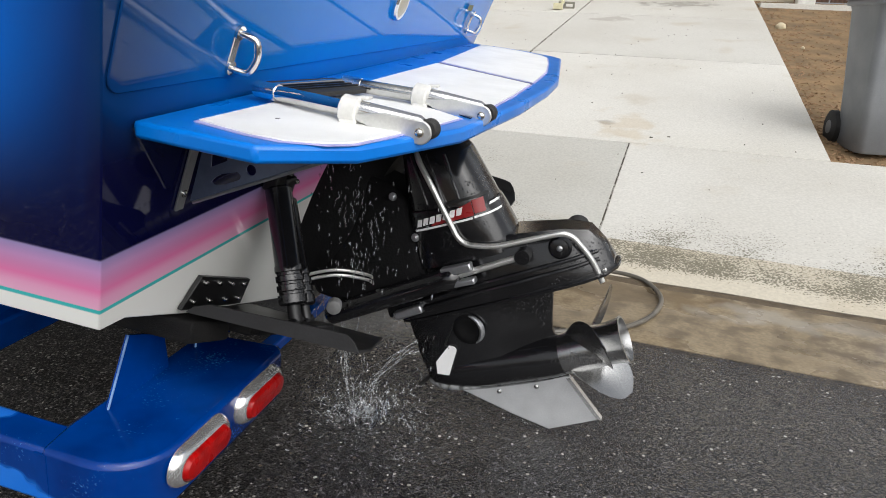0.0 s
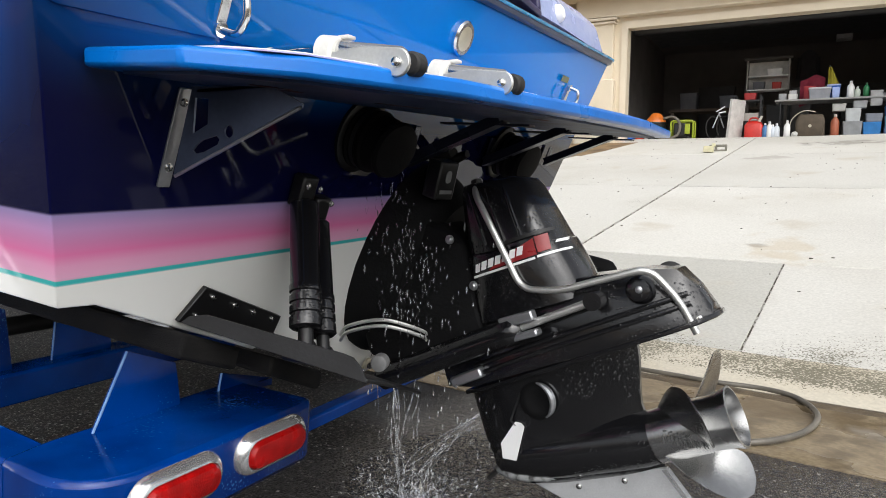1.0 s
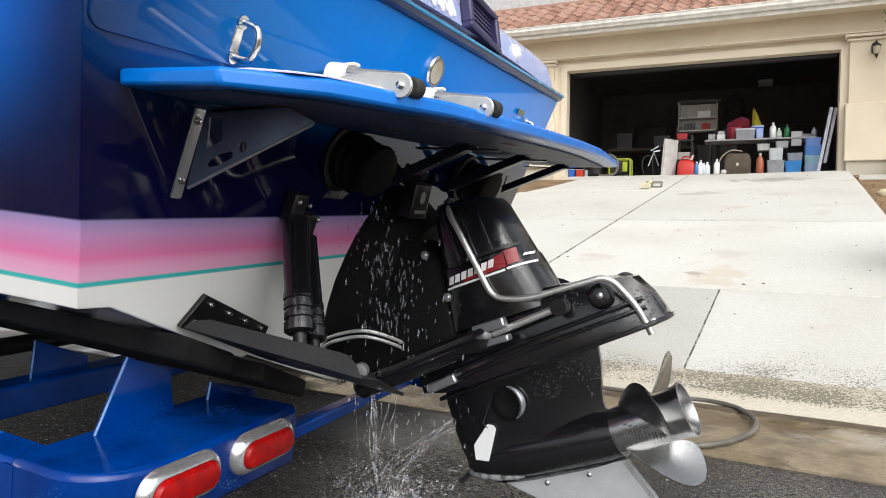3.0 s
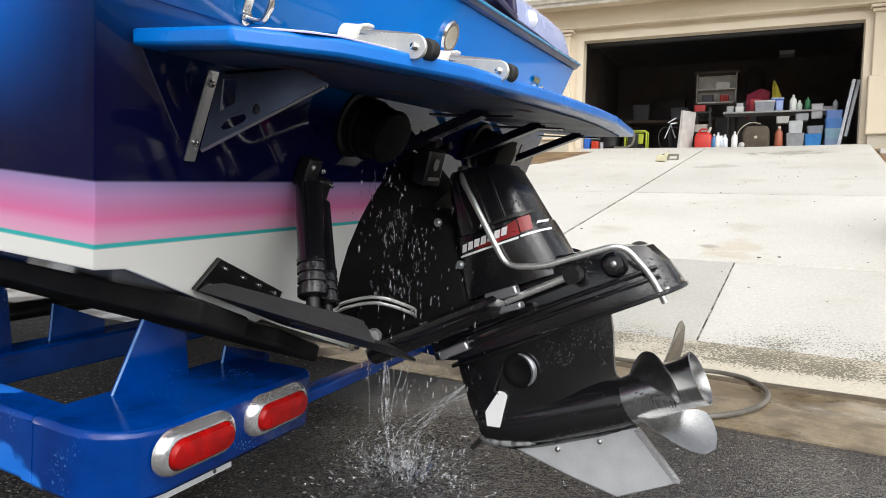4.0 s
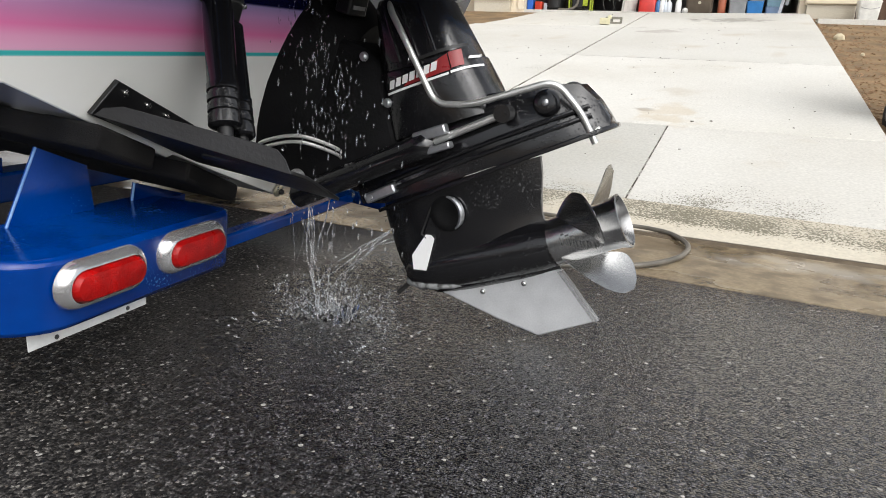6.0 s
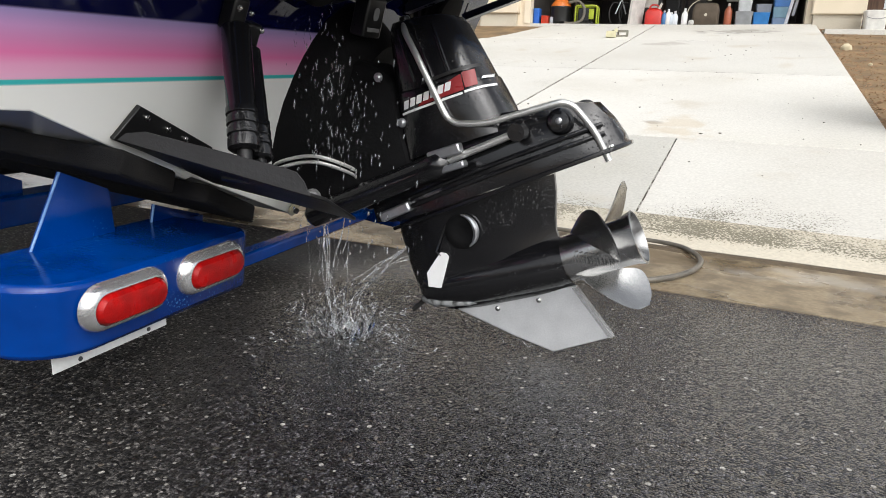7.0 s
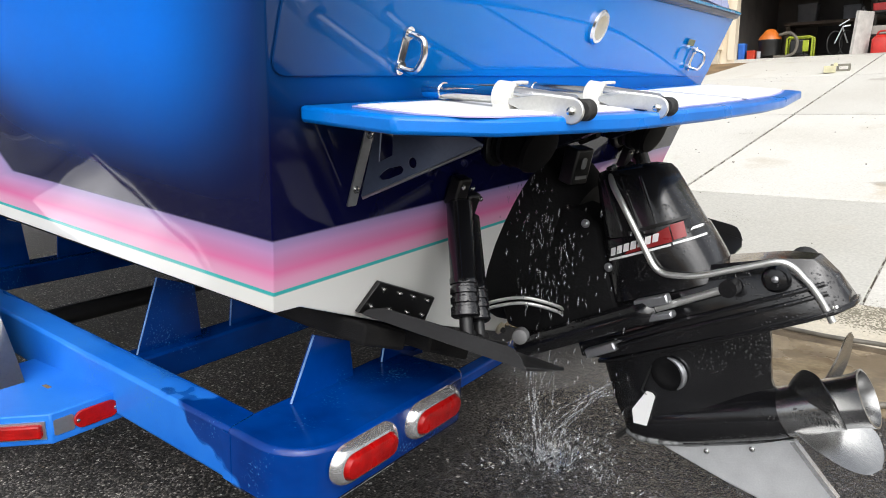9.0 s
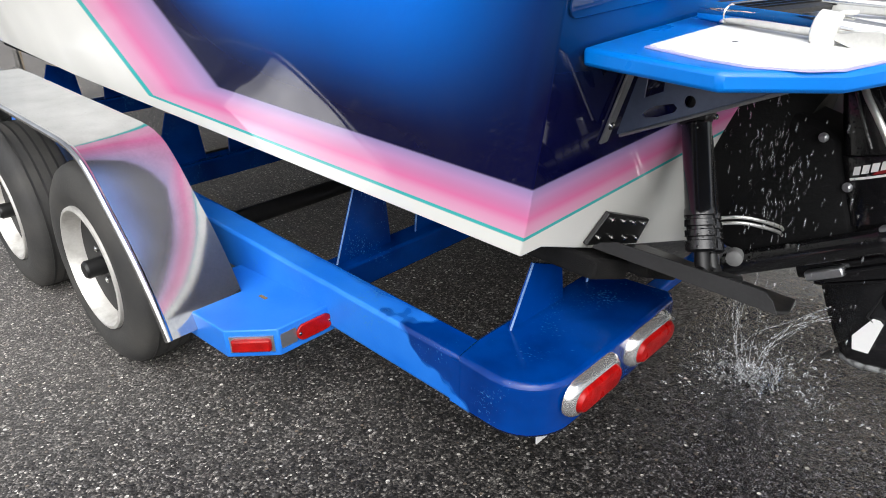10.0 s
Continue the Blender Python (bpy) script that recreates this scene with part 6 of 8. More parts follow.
part("emblem_bar", box((0.026, 0, -0.030), (0.002, 0.05, 0.010), ms), M["grey"], sender)
# hydraulic hoses and cables up to the transom
for k, (a, b, c) in enumerate((((-0.30, -0.10, 0.80), (-0.36, -0.15, 0.92), 0.012), ((-0.25, 0.06, 0.84), (-0.30, 0.05, 0.98), 0.014), ((-0.22, 0.12, 0.80), (-0.26, 0.20, 0.95), 0.011))):
    p, q = MD @ Vector(a), MD @ Vector(b)
    part("hose", tube(smooth_line([p, q, tw(YC + 0.1 * k - 0.12, 0.99, 0.05), tw(YC + 0.1 * k - 0.1, 0.96, 0.0)]), c), M["rubber"], drive)
# steel line pair looping under the gimbal
for d in (0.0, 0.016):
    part("hydraulic_line", tube(smooth_line([(-0.02, 0.80, 0.47 - d), (0.03, 0.77, 0.505 - d), (0.12, 0.80, 0.525 - d), (0.19, 0.88, 0.49 - d), (0.20, 0.90, 0.465 - d)]), 0.0048, 8), M["tube_steel"], drive, "bent steel hydraulic line")
part("drain_knob", lathe((0.115, 0.80, 0.415), (0.3, -1, 0), [(0, 0.022), (0.03, 0.022), (0.034, 0.016)], 20), M["grey"], drive, "grey trim-pivot end cap")
# trim cylinders
for sgn in (-1, 1):
    a, b = Vector((-0.42, 0.155 * sgn, 0.40)), Vector((0.235, 0.118 * sgn, 0.452))
    d = b - a
    cyl = part("trim_cylinder", lathe(a, d, [(0, 0.026), (0.01, 0.034), (0.40, 0.034), (0.41, 0.037), (0.44, 0.037), (0.45, 0.03), (0.46, 0.02)], 24), M["black"], drive, "black trim cylinder", local=True)
    part("piston_rod", rod(a + d * 0.68, b, 0.0100), M["tube_steel"], cyl, "chrome piston rod", local=True)
    part("pivot", lathe(b - Vector((0, 0.02, 0)), (0, 1, 0), [(0, 0.022), (0.04, 0.022)], 18), M["black"], cyl, local=True)
    an = part("cylinder_anode", box((0, 0, 0), (0.095, 0.030, 0.026), Matrix.Translation(a + d * 0.70 + Vector((0.0, 0.012 * sgn, 0.022)))), M["alu"], cyl, "ribbed pale metal anode", bevel=0.005, local=True)
    part("anode_rib", box((0, 0, 0), (0.095, 0.034, 0.018), Matrix.Translation(a + d * 0.70 + Vector((0.0, 0.012 * sgn, -0.020)))), M["alu"], an, bevel=0.005, local=True)
# low hydraulic manifold lug, bright where the light catches it
part("front_lug", box((0, 0, 0), (0.10, 0.03, 0.028), Matrix.Translation((-0.175, -0.10, 0.345)) @ pose(0, 0, 0, 0, -6, 0)), M["alu"], drive, "scuffed metal lug", bevel=0.006, local=True)
# bent stainless guard tube on the port side
gt = round_corners([(-0.005, -0.04, 0.835), (0.004, -0.105, 0.80), (0.028, -0.125, 0.73), (0.068, -0.130, 0.525), (0.16, -0.128, 0.497), (0.375, -0.105, 0.490), (0.412, -0.085, 0.40), (0.423, -0.074, 0.322)], 0.035, 6)
guard = part("guard_tube", tube(gt, 0.0085, 12), M["tube_steel"], drive, "bent stainless guard tube", local=True)
part("guard_clip", box((0, 0, 0), (0.02, 0.03, 0.016), Matrix.Translation((-0.004, -0.06, 0.83))), M["black_satin"], guard, bevel=0.004, local=True)
# flush muff over the water intake, its wire, and the white tag
muff = part("flush_muff", lathe((-0.018, -0.050, 0.243), (0, -1, 0), [(0, 0.054), (0.010, 0.050), (0.015, 0.040), (0.016, 0.028), (0.012, 0.020)], 32), M["cup"], drive, "round rubber flush cup over the water intake", local=True)
# pale arc along one side of the rim stands for its highlight
part("muff_highlight", tube([(-0.018 + 0.048 * math.cos(a), -0.070, 0.243 + 0.048 * math.sin(a)) for a in [radians(-70 + 14 * k) for k in range(11)]], [0.002, 0.004, 0.007, 0.008, 0.009, 0.009, 0.009, 0.008, 0.007, 0.005, 0.002], 8), M["alu"], muff, "bright crescent that paints the rim's highlight", local=True)
part("muff_wire", tube([(-0.06, -0.058, 0.27), (-0.11, -0.062, 0.205), (-0.10, -0.060, 0.19)], 0.003, 8), M["black_satin"], muff, local=True)
part("muff_arm", tube([(-0.17, 0.055, 0.11), (-0.25, 0.05, 0.06), (-0.30, 0.045, 0.035)], 0.008, 8), M["rubber"], drive, "black clamp arm", local=True)
part("white_tag", prism([(-0.082, 0.194), (-0.076, 0.182), (-0.128, 0.100), (-0.166, 0.112), (-0.158, 0.152), (-0.098, 0.200)], -0.0625, -0.060), M["white"], drive, "small white pentagonal tag", local=True)
# ---- propeller ----
hubc = 0.094
prop = part("propeller", lathe((0.237, 0, hubc), (1, 0, 0.09), [(0, 0.050), (0.0, 0.064), (0.04, 0.066), (0.14, 0.063), (0.175, 0.066), (0.195, 0.072), (0.196, 0.066), (0.17, 0.057), (0.10, 0.054)], 48), M["prop"], drive, "stainless three-blade propeller", smooth=50, local=True)
part("hub_core", lathe((0.30, 0, hubc), (1, 0, 0), [(0, 0.05), (0.06, 0.03), (0.07, 0.012)], 24), M["black_satin"], prop, local=True)
for k in range(3):
    mid_a = 0.758 + 2 * math.pi * k / 3
    bm = bmesh.new()
    grid_f, grid_b = [], []
    nr, na = 20, 24
    for i in range(nr + 1):
        t = i / nr
        r = 0.056 + 0.1320 * t
        wide = 1.62 + 0.62 * math.sin(math.pi * min(1, t * 0.95))
        rf, rb = [], []
        for j in range(na + 1):
            s = -1 + 2 * j / na
            span = (wide * 0.310 if s >= 0 else 0.74 + 0.10 * math.sin(math.pi * t)) * math.sqrt(max(0.0, 1 - t ** 1.67))
            swing = 1.165 * t - 0.70 * t * t + span * s + 0.01 * s
            u = 0.295 + 0.0574 * swing + 0.0735 * t + 0.008 * t * t
            thick = 0.0042 * (1 - t * 0.7) * (1 - s * s) + 0.0009
            ang = mid_a + swing
            p = Vector((u, -r * math.sin(ang), hubc + 0.09 * (u - 0.237) + r * math.cos(ang)))
            rf.append(bm.verts.new(p + Vector((thick, 0, 0))))
            rb.append(bm.verts.new(p - Vector((thick, 0, 0))))
        grid_f.append(rf)
        grid_b.append(rb)
    for i in range(nr):
        for j in range(na):
            bm.faces.new((grid_f[i][j], grid_f[i][j + 1], grid_f[i + 1][j + 1], grid_f[i + 1][j]))
            bm.faces.new((grid_b[i][j], grid_b[i + 1][j], grid_b[i + 1][j + 1], grid_b[i][j + 1]))
    for i in range(nr):
        for j in (0, na):
            bm.faces.new((grid_f[i][j], grid_f[i + 1][j], grid_b[i + 1][j], grid_b[i][j]))
    for j in range(na):
        bm.faces.new((grid_f[nr][j], grid_f[nr][j + 1], grid_b[nr][j + 1], grid_b[nr][j]))
    part("blade", bm, M["prop"], prop, smooth=60, local=True)
# worn wording on the hub as thin plain bars
def hub_bar(u, ang, wd, hh):
    b2 = bmesh.new()
    q = [(u, ang - hh / 2), (u + wd, ang - hh / 2), (u + wd, ang + hh / 2), (u, ang + hh / 2)]
    b2.faces.new([b2.verts.new((x, -0.0668 * math.sin(radians(b)), hubc + 0.09 * (x - 0.237) + 0.0668 * math.cos(radians(b)))) for x, b in q])
    part("lettering_bar", b2, M["etched"], prop, local=True)


for k in range(6):
    u, a = 0.272 + 0.0165 * k, 85 + 7.0 * k
    hub_bar(u, a, 0.0024, 17)
    hub_bar(u + 0.0070, a + 2, 0.0022, 15)
for k in range(5):
    hub_bar(0.276 + 0.012 * k, 71 + 5.0 * k, 0.009, 3.5)

# ---- trailer ----
MT = Matrix.Translation((0, 0, 0.30)) @ pose(0, 0, 0, 0, 4.7, 0)
trailer = thing("boat_trailer", (0, 0, 0), "blue tandem-axle boat trailer with stainless fenders, parked on asphalt", "trailer", m=MT)


def bumper(flip):
    s = (lambda y: 2 * YC - y) if flip else (lambda y: y)
    arc = [(0.05 - 0.13 + 0.13 * math.cos(radians(a)), s(-0.008 + 0.13 + 0.13 * math.sin(radians(a)))) for a in range(-90, 1, 10)]
    dz = -0.045 if flip else 0.0
    poly = [(-0.185, s(-0.008))] + arc + [(0.05, s(0.575)), (0.03, s(0.61)), (-0.20, s(0.58)), (-0.20, s(0.085))]
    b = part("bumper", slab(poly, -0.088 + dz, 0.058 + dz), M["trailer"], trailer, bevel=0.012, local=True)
    part("weld_seam", box((-0.186, s(-0.0075), -0.015 + dz), (0.030, 0.004, 0.122)), M["trailer"], b, local=True)
    return b


rear_bumper = bumper(False)
far_bumper = bumper(True)
for y in (0.042, 2 * YC - 0.042):
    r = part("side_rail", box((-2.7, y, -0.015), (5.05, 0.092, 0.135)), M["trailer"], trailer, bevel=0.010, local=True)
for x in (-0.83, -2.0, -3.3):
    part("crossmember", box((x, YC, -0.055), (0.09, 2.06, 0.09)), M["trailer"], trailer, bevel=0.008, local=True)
part("rear_crossbar", box((-0.13, YC, -0.107), (0.05, 1.06, 0.042)), M["trailer"], trailer, bevel=0.008, local=True)
part("tongue", rod((-4.9, 0.1, -0.03), (-7.0, YC, -0.03), 0.05, n=4), M["trailer"], trailer, local=True)
part("tongue", rod((-4.9, 2 * YC - 0.1, -0.03), (-7.0, YC, -0.03), 0.05, n=4), M["trailer"], trailer, local=True)
part("tongue_jack", rod((-6.9, YC, 0.1), (-6.9, YC, -0.82), 0.035), M["steel"], trailer, local=True)
# gusset plates that carry the bunks
for x0 in (-0.165, -0.83, -2.0, -3.3):
    for flip in (False, True):
        s = (lambda y: 2 * YC - y) if flip else (lambda y: y)
        tz = lambda y: 0.235 - 0.42 * (y - 0.23) + (0.0 if not flip else 0.045)
        for ys in (((0.155, 0.235), (0.36, 0.38)), ((0.49, 0.50), (0.68, 0.68))):
            (yb0, yt0), (yt1, yb1) = ys
            base = 0.045 if x0 > -0.5 else -0.02
            poly = [(s(yb0), base), (s(yt0), tz(yt0) - 0.02), (s(yt1), tz(yt1) - 0.02), (s(yb1), base)]
            mm = Matrix(((0, 1, 0, x0), (1, 0, 0, 0), (0, 0, 1, 0), (0, 0, 0, 1)))
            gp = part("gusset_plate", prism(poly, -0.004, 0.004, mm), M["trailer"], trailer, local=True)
            # pale rod along the edge paints in the light it catches
            if x0 > -1.0:
                part("cut_edge", rod((x0 + 0.003, poly[0][0], poly[0][1]), (x0 + 0.003, poly[1][0], poly[1][1]), 0.0026, n=8), M["edge_light"], gp, "pale line of caught light along the cut edge", local=True)
for flip in (False, True):
    s = (lambda y: 2 * YC - y) if flip else (lambda y: y)
    up = 0.05 if flip else 0.0
    for q in (((0.232, 0.285), (0.385, 0.222), (0.375, 0.175), (0.222, 0.236)), ((0.49, 0.180), (0.68, 0.098), (0.668, 0.055), (0.478, 0.140))):
        mm = Matrix(((0, 1, 0, 0), (1, 0, 0, 0), (0, 0, 1, 0), (0, 0, 0, 1)))
        bk = part("bunk", prism([(s(y), z + up) for y, z in q], -3.9, 0.005, mm), M["carpet"], trailer, "black carpeted bunk board", bevel=0.008, local=True)
        part("bunk_wrap", prism([(s(y), z + up + 0.002) for y, z in q], -0.14, 0.009, mm), M["carpet"], bk, bevel=0.008, local=True)


def tail_lamp(y, parent, dz=0.0):
    my = lambda h: Matrix.Translation((0.05, y, dz)) @ Matrix(((0, 1, 0, h), (1, 0, 0, 0), (0, 0, 1, 0), (0, 0, 0, 1)))
    rings = []
    for h, w, t in ((0.0, 0.222, 0.098), (0.010, 0.218, 0.094), (0.022, 0.196, 0.078), (0.024, 0.182, 0.066), (0.012, 0.176, 0.060)):
        rings.append([my(0) @ Vector((u, h, w2)) for u, w2 in rounded_rect(w, t, t / 2 - 0.001, 7)])
    lamp = part("tail_lamp", loft(rings), M["bezel"], parent, "chrome-rimmed oval tail lamp", smooth=40, local=True)
    rings = []
    for h, w, t in ((0.010, 0.178, 0.062), (0.026, 0.176, 0.060), (0.034, 0.166, 0.050), (0.037, 0.14, 0.03)):
        rings.append([my(0) @ Vector((u, h, w2)) for u, w2 in rounded_rect(w, t, t / 2 - 0.001, 7)])
    part("red_lens", loft(rings), M["lamp_red"], lamp, "red fluted lens", smooth=40, local=True)
    return lamp


for y in (0.188, 0.447):
    tail_lamp(y, rear_bumper)
    tail_lamp(2 * YC - y, far_bumper, -0.045)
# number plate slung under the bumper
plate_p = part("number_plate", box((-0.005, 0.207, 0.209), (0.003, 0.297, 0.070), pose(0, 0, 0)), M["plate"], trailer, "white number plate below the bumper", bevel=0.001)
for k in range(12):
    if k != 5:
        part("plate_bar", box((-0.003, 0.085 + 0.022 * k, 0.2175), (0.003, 0.012, 0.030)), M["dark_ink"], plate_p)
for y in (0.12, 0.30):
    bolt("screw", (-0.003, y, 0.183), (1, 0, 0), 0.004, plate_p, M["dark_ink"], 0.003)

# wheels, fenders and steps
def wheel(x, ysgn):
    yo = -0.335 if ysgn < 0 else 2 * YC + 0.335
    inn = 1 if ysgn < 0 else -1
    ax = Vector((0, inn, 0))
    c = Vector((x, yo, 0.342))
    tyre = part("wheel", lathe(c, ax, [(0.012, 0.205), (0.0, 0.225), (-0.004, 0.262), (0.004, 0.300), (0.022, 0.328), (0.036, 0.336), (0.060, 0.340), (0.110, 0.342), (0.160, 0.340), (0.184, 0.336), (0.198, 0.328), (0.214, 0.300), (0.222, 0.262), (0.216, 0.205)], 72, False), M["tyre"], trailer, "black trailer tyre on a silver steel rim", smooth=30)
    for k in range(4):
        part("tread_groove", lathe(c + ax * (0.052 + 0.036 * k), ax, [(0, 0.3425), (0.008, 0.3425)], 72), M["rubber"], tyre)
    rim = part("rim", lathe(c, ax, [(0.010, 0.208), (-0.002, 0.206), (-0.004, 0.196), (0.006, 0.190), (0.040, 0.182), (0.075, 0.176), (0.078, 0.150), (0.064, 0.120), (0.060, 0.075), (0.066, 0.050), (0.066, 0.01)], 60, False), M["rim"], tyre, "dulled silver steel rim", smooth=30)
    for k in range(6):
        a = 2 * math.pi * k / 6 + 0.3
        bolt("lug_nut", c + ax * 0.060 + Vector((0.062 * math.cos(a), 0, 0.062 * math.sin(a))), -ax, 0.010, rim, M["steel"], 0.018)
    part("hub", lathe(c + ax * 0.07, -ax, [(0, 0.040), (0.02, 0.038), (0.026, 0.031), (0.080, 0.030), (0.088, 0.024)], 24), M["black_satin"], rim, "greasy dark hub cap")
    return tyre


WX = (-1.47, -2.37)
for x in WX:
    wheel(x, -1)
    wheel(x, 1)
for x in WX:
    part("axle", rod((x, -0.2, 0.342), (x, 2 * YC + 0.2, 0.342), 0.035), M["black_satin"], trailer)


def fender(ysgn):
    y0, y1 = (-0.345, -0.105) if ysgn < 0 else (2 * YC + 0.105, 2 * YC + 0.345)
    prof = [(-0.930, 0.285), (-0.948, 0.335), (-0.985, 0.41), (-1.045, 0.505), (-1.13, 0.61), (-1.20, 0.695), (-1.26, 0.745), (-1.34, 0.772), (-1.5, 0.788), (-1.9, 0.820), (-2.45, 0.862), (-2.58, 0.845), (-2.68, 0.77), (-2.80, 0.62), (-2.88, 0.45), (-2.90, 0.30)]
    prof = [(p.x, p.z) for p in smooth_line([(x, 0, z) for x, z in prof], 3)]
    th = 0.004
    bm2 = bmesh.new()
    rows2 = []
    n = len(prof)
    for k, (x, z) in enumerate(prof):
        xa, za = prof[max(0, k - 1)]
        xb, zb = prof[min(n - 1, k + 1)]
        d = Vector((xb - xa, 0, zb - za)).normalized()
        nn = Vector((d.z, 0, -d.x))
        rows2.append([bm2.verts.new(Vector((x, y, z)) + (nn * th if s2 else Vector())) for y, s2 in ((y0, 0), (y1, 0), (y1, 1), (y0, 1))])
    for a, b in zip(rows2, rows2[1:]):
        for j in range(4):
            bm2.faces.new((a[j], a[(j + 1) % 4], b[(j + 1) % 4], b[j]))
    bm2.faces.new(rows2[0])
    bm2.faces.new(rows2[-1][::-1])
    f = part("fender", bm2, M["fender"], trailer, "mirror-polished stainless fender", smooth=40)
    yo, dy = (y0, -1) if ysgn < 0 else (y1, 1)
    part("rolled_lip", tube([(x, yo, z) for x, z in prof], 0.011, 10), M["fender"], f, smooth=50)
    return f


fender(-1)
fender(1)
for flip in (False, True):
    s = (lambda y: 2 * YC - y) if flip else (lambda y: y)
    poly = [(-0.67, s(0.03)), (-0.67, s(-0.165)), (-0.775, s(-0.262)), (-1.10, s(-0.262)), (-1.12, s(-0.03)), (-1.12, s(0.03))]
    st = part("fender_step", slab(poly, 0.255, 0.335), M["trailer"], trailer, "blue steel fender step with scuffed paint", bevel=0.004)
    if not flip:
        p, q = Vector((-0.67, -0.165, 0.295)), Vector((-0.775, -0.262, 0.295))
        d = (q - p).normalized()
        nrm = Vector((d.y, -d.x, 0))
        nrm = nrm if nrm.x > 0 else -nrm
        mk = Matrix(((*d, 0), (*nrm, 0), (0, 0, 1, 0), (0, 0, 0, 1))).transposed()
        mrk = part("marker_lamp", box((0, 0.009, 0), (0.105, 0.018, 0.036), Matrix.Translation((p + q) / 2) @ mk), M["lamp_red"], st, "red bar marker lamp", bevel=0.006)
        part("marker_base", box((0, 0.002, 0), (0.118, 0.006, 0.046), Matrix.Translation((p + q) / 2) @ mk), M["alu"], mrk)
        mo = Matrix.Translation((-0.668, -0.055, 0.297)) @ Matrix(((0, 1, 0, 0), (1, 0, 0, 0), (0, 0, 1, 0), (0, 0, 0, 1)))
        rf = part("reflector", prism(rounded_rect(0.115, 0.046, 0.022), 0, 0.008, mo), M["lamp_red"], st, "red oval reflector", bevel=0.002)
        for yy in (-0.104, -0.006):
            bolt("screw", Vector((-0.660, yy, 0.297)), (1, 0, 0), 0.004, rf, M["steel"], 0.003)
        part("rust_scrape", box((-0.86, -0.085, 0.3352), (0.034, 0.011, 0.0012), pose(0, 0, 0)), M["dirt"], st, "small rusty scrape")
        part("bare_patch", prism(rounded_rect(0.05, 0.042, 0.006), 0, 0.0015, Matrix.Translation((-0.672, -0.135, 0.296)) @ Matrix(((0, 1, 0, 0.002), (1, 0, 0, 0), (0, 0, 1, 0), (0, 0, 0, 1)))), M["alu"], st, "bare metal patch")

# ---- water: falling streams, splash and drips ----
def blob(bm2, p, r, stretch, d):
    f = frame_of(d).to_4x4()
    bmesh.ops.create_icosphere(bm2, subdivisions=1, radius=r, matrix=Matrix.Translation(p) @ f @ Matrix.Diagonal((1, 1, stretch, 1)))


rng = random.Random(7)


def rope(bm2, a, b, r, sag=0.0, n=34, waver=0.006):
    """A falling thread of water between two points: it necks, swells and breaks."""
    a, b, ph = Vector(a), Vector(b), rng.uniform(0, 6)
    pts, rad = [], []
    for k in range(n + 1):
        t = k / n
        p = a.lerp(b, t) + Vector((0, 0, sag * 4 * t * (1 - t)))
        pts.append(p + Vector((waver * math.sin(9 * t + ph) * t, waver * math.cos(7 * t + 2 * ph) * t, 0)))
        rad.append(max(0.0005, r * (0.55 + 0.55 * math.sin(1.1 * k + ph) * math.sin(0.43 * k + 2 * ph)) * (1 - 0.35 * t)))
    add_tube(bm2, pts, rad, 8)


water = thing("falling_water", (0.12, 0.87, 0.0), "clear water pouring from the drive and splashing on asphalt", "water", kind="stuff")
bm = bmesh.new()
for k in range(4):
    a = (0.080 + rng.gauss(0, 0.004), 0.90 + rng.gauss(0, 0.004), 0.40)
    rope(bm, a, (0.150 + rng.gauss(0, 0.008), 0.852 + rng.gauss(0, 0.008), rng.uniform(0.0, 0.05)), rng.uniform(0.0026, 0.0060), 0.02, 46, 0.010)
for k in range(7):
    a = (0.33 + rng.gauss(0, 0.012), 0.93 + rng.gauss(0, 0.01), 0.27 - 0.006 * k)
    rope(bm, a, (0.19 + rng.gauss(0, 0.030), 0.865 + rng.gauss(0, 0.02), rng.uniform(0.01, 0.09)), rng.uniform(0.0016, 0.0046), 0.03, 40, 0.014)
for x, y, z0 in ((0.67, 0.99, 0.10), (0.74, 0.985, 0.14), (0.62, 0.99, 0.09), (0.70, 0.99, 0.04), (0.69, 0.985, 0.05)):
    rope(bm, (x, y, z0), (x + rng.gauss(0, 0.012), y, 0.01), 0.0022, 0, 18)
for k in range(9):
    x, y = rng.uniform(0.0, 0.30), rng.uniform(0.86, 0.98)
    z = rng.uniform(0.28, 0.46)
    rope(bm, (x, y, z), (x + rng.uniform(-0.05, 0.05), y - rng.uniform(0, 0.05), z - rng.uniform(0.10, 0.34)), rng.uniform(0.0010, 0.0026), 0.0, 20)
part("stream", bm, M["foam"], water, smooth=80)
bm = bmesh.new()
for k in range(800):
    a = rng.uniform(0, 2 * math.pi)
    c, s0 = ((0.155, 0.85), 0.11) if k % 12 < 7 else (((0.40, 0.68), 0.10) if k % 12 == 8 else ((0.22, 0.92), 0.15))
    d = abs(rng.gauss(0, s0))
    h = max(0.003, rng.expovariate(13.0) * (0.4 + 2 * d))
    p = Vector((c[0] + d * math.cos(a), c[1] + d * math.sin(a), min(h, 0.24)))
    blob(bm, p, rng.choice((0.0007, 0.0009, 0.0012, 0.0016, 0.0026)) * rng.uniform(0.7, 1.3), rng.uniform(1.0, 4.5), Vector((math.cos(a) * 0.7, math.sin(a) * 0.7, rng.uniform(0.3, 1.4))))
part("splash_drops", bm, M["foam"], water, smooth=80)
# ragged crown thrown up where the streams land
bm = bmesh.new()
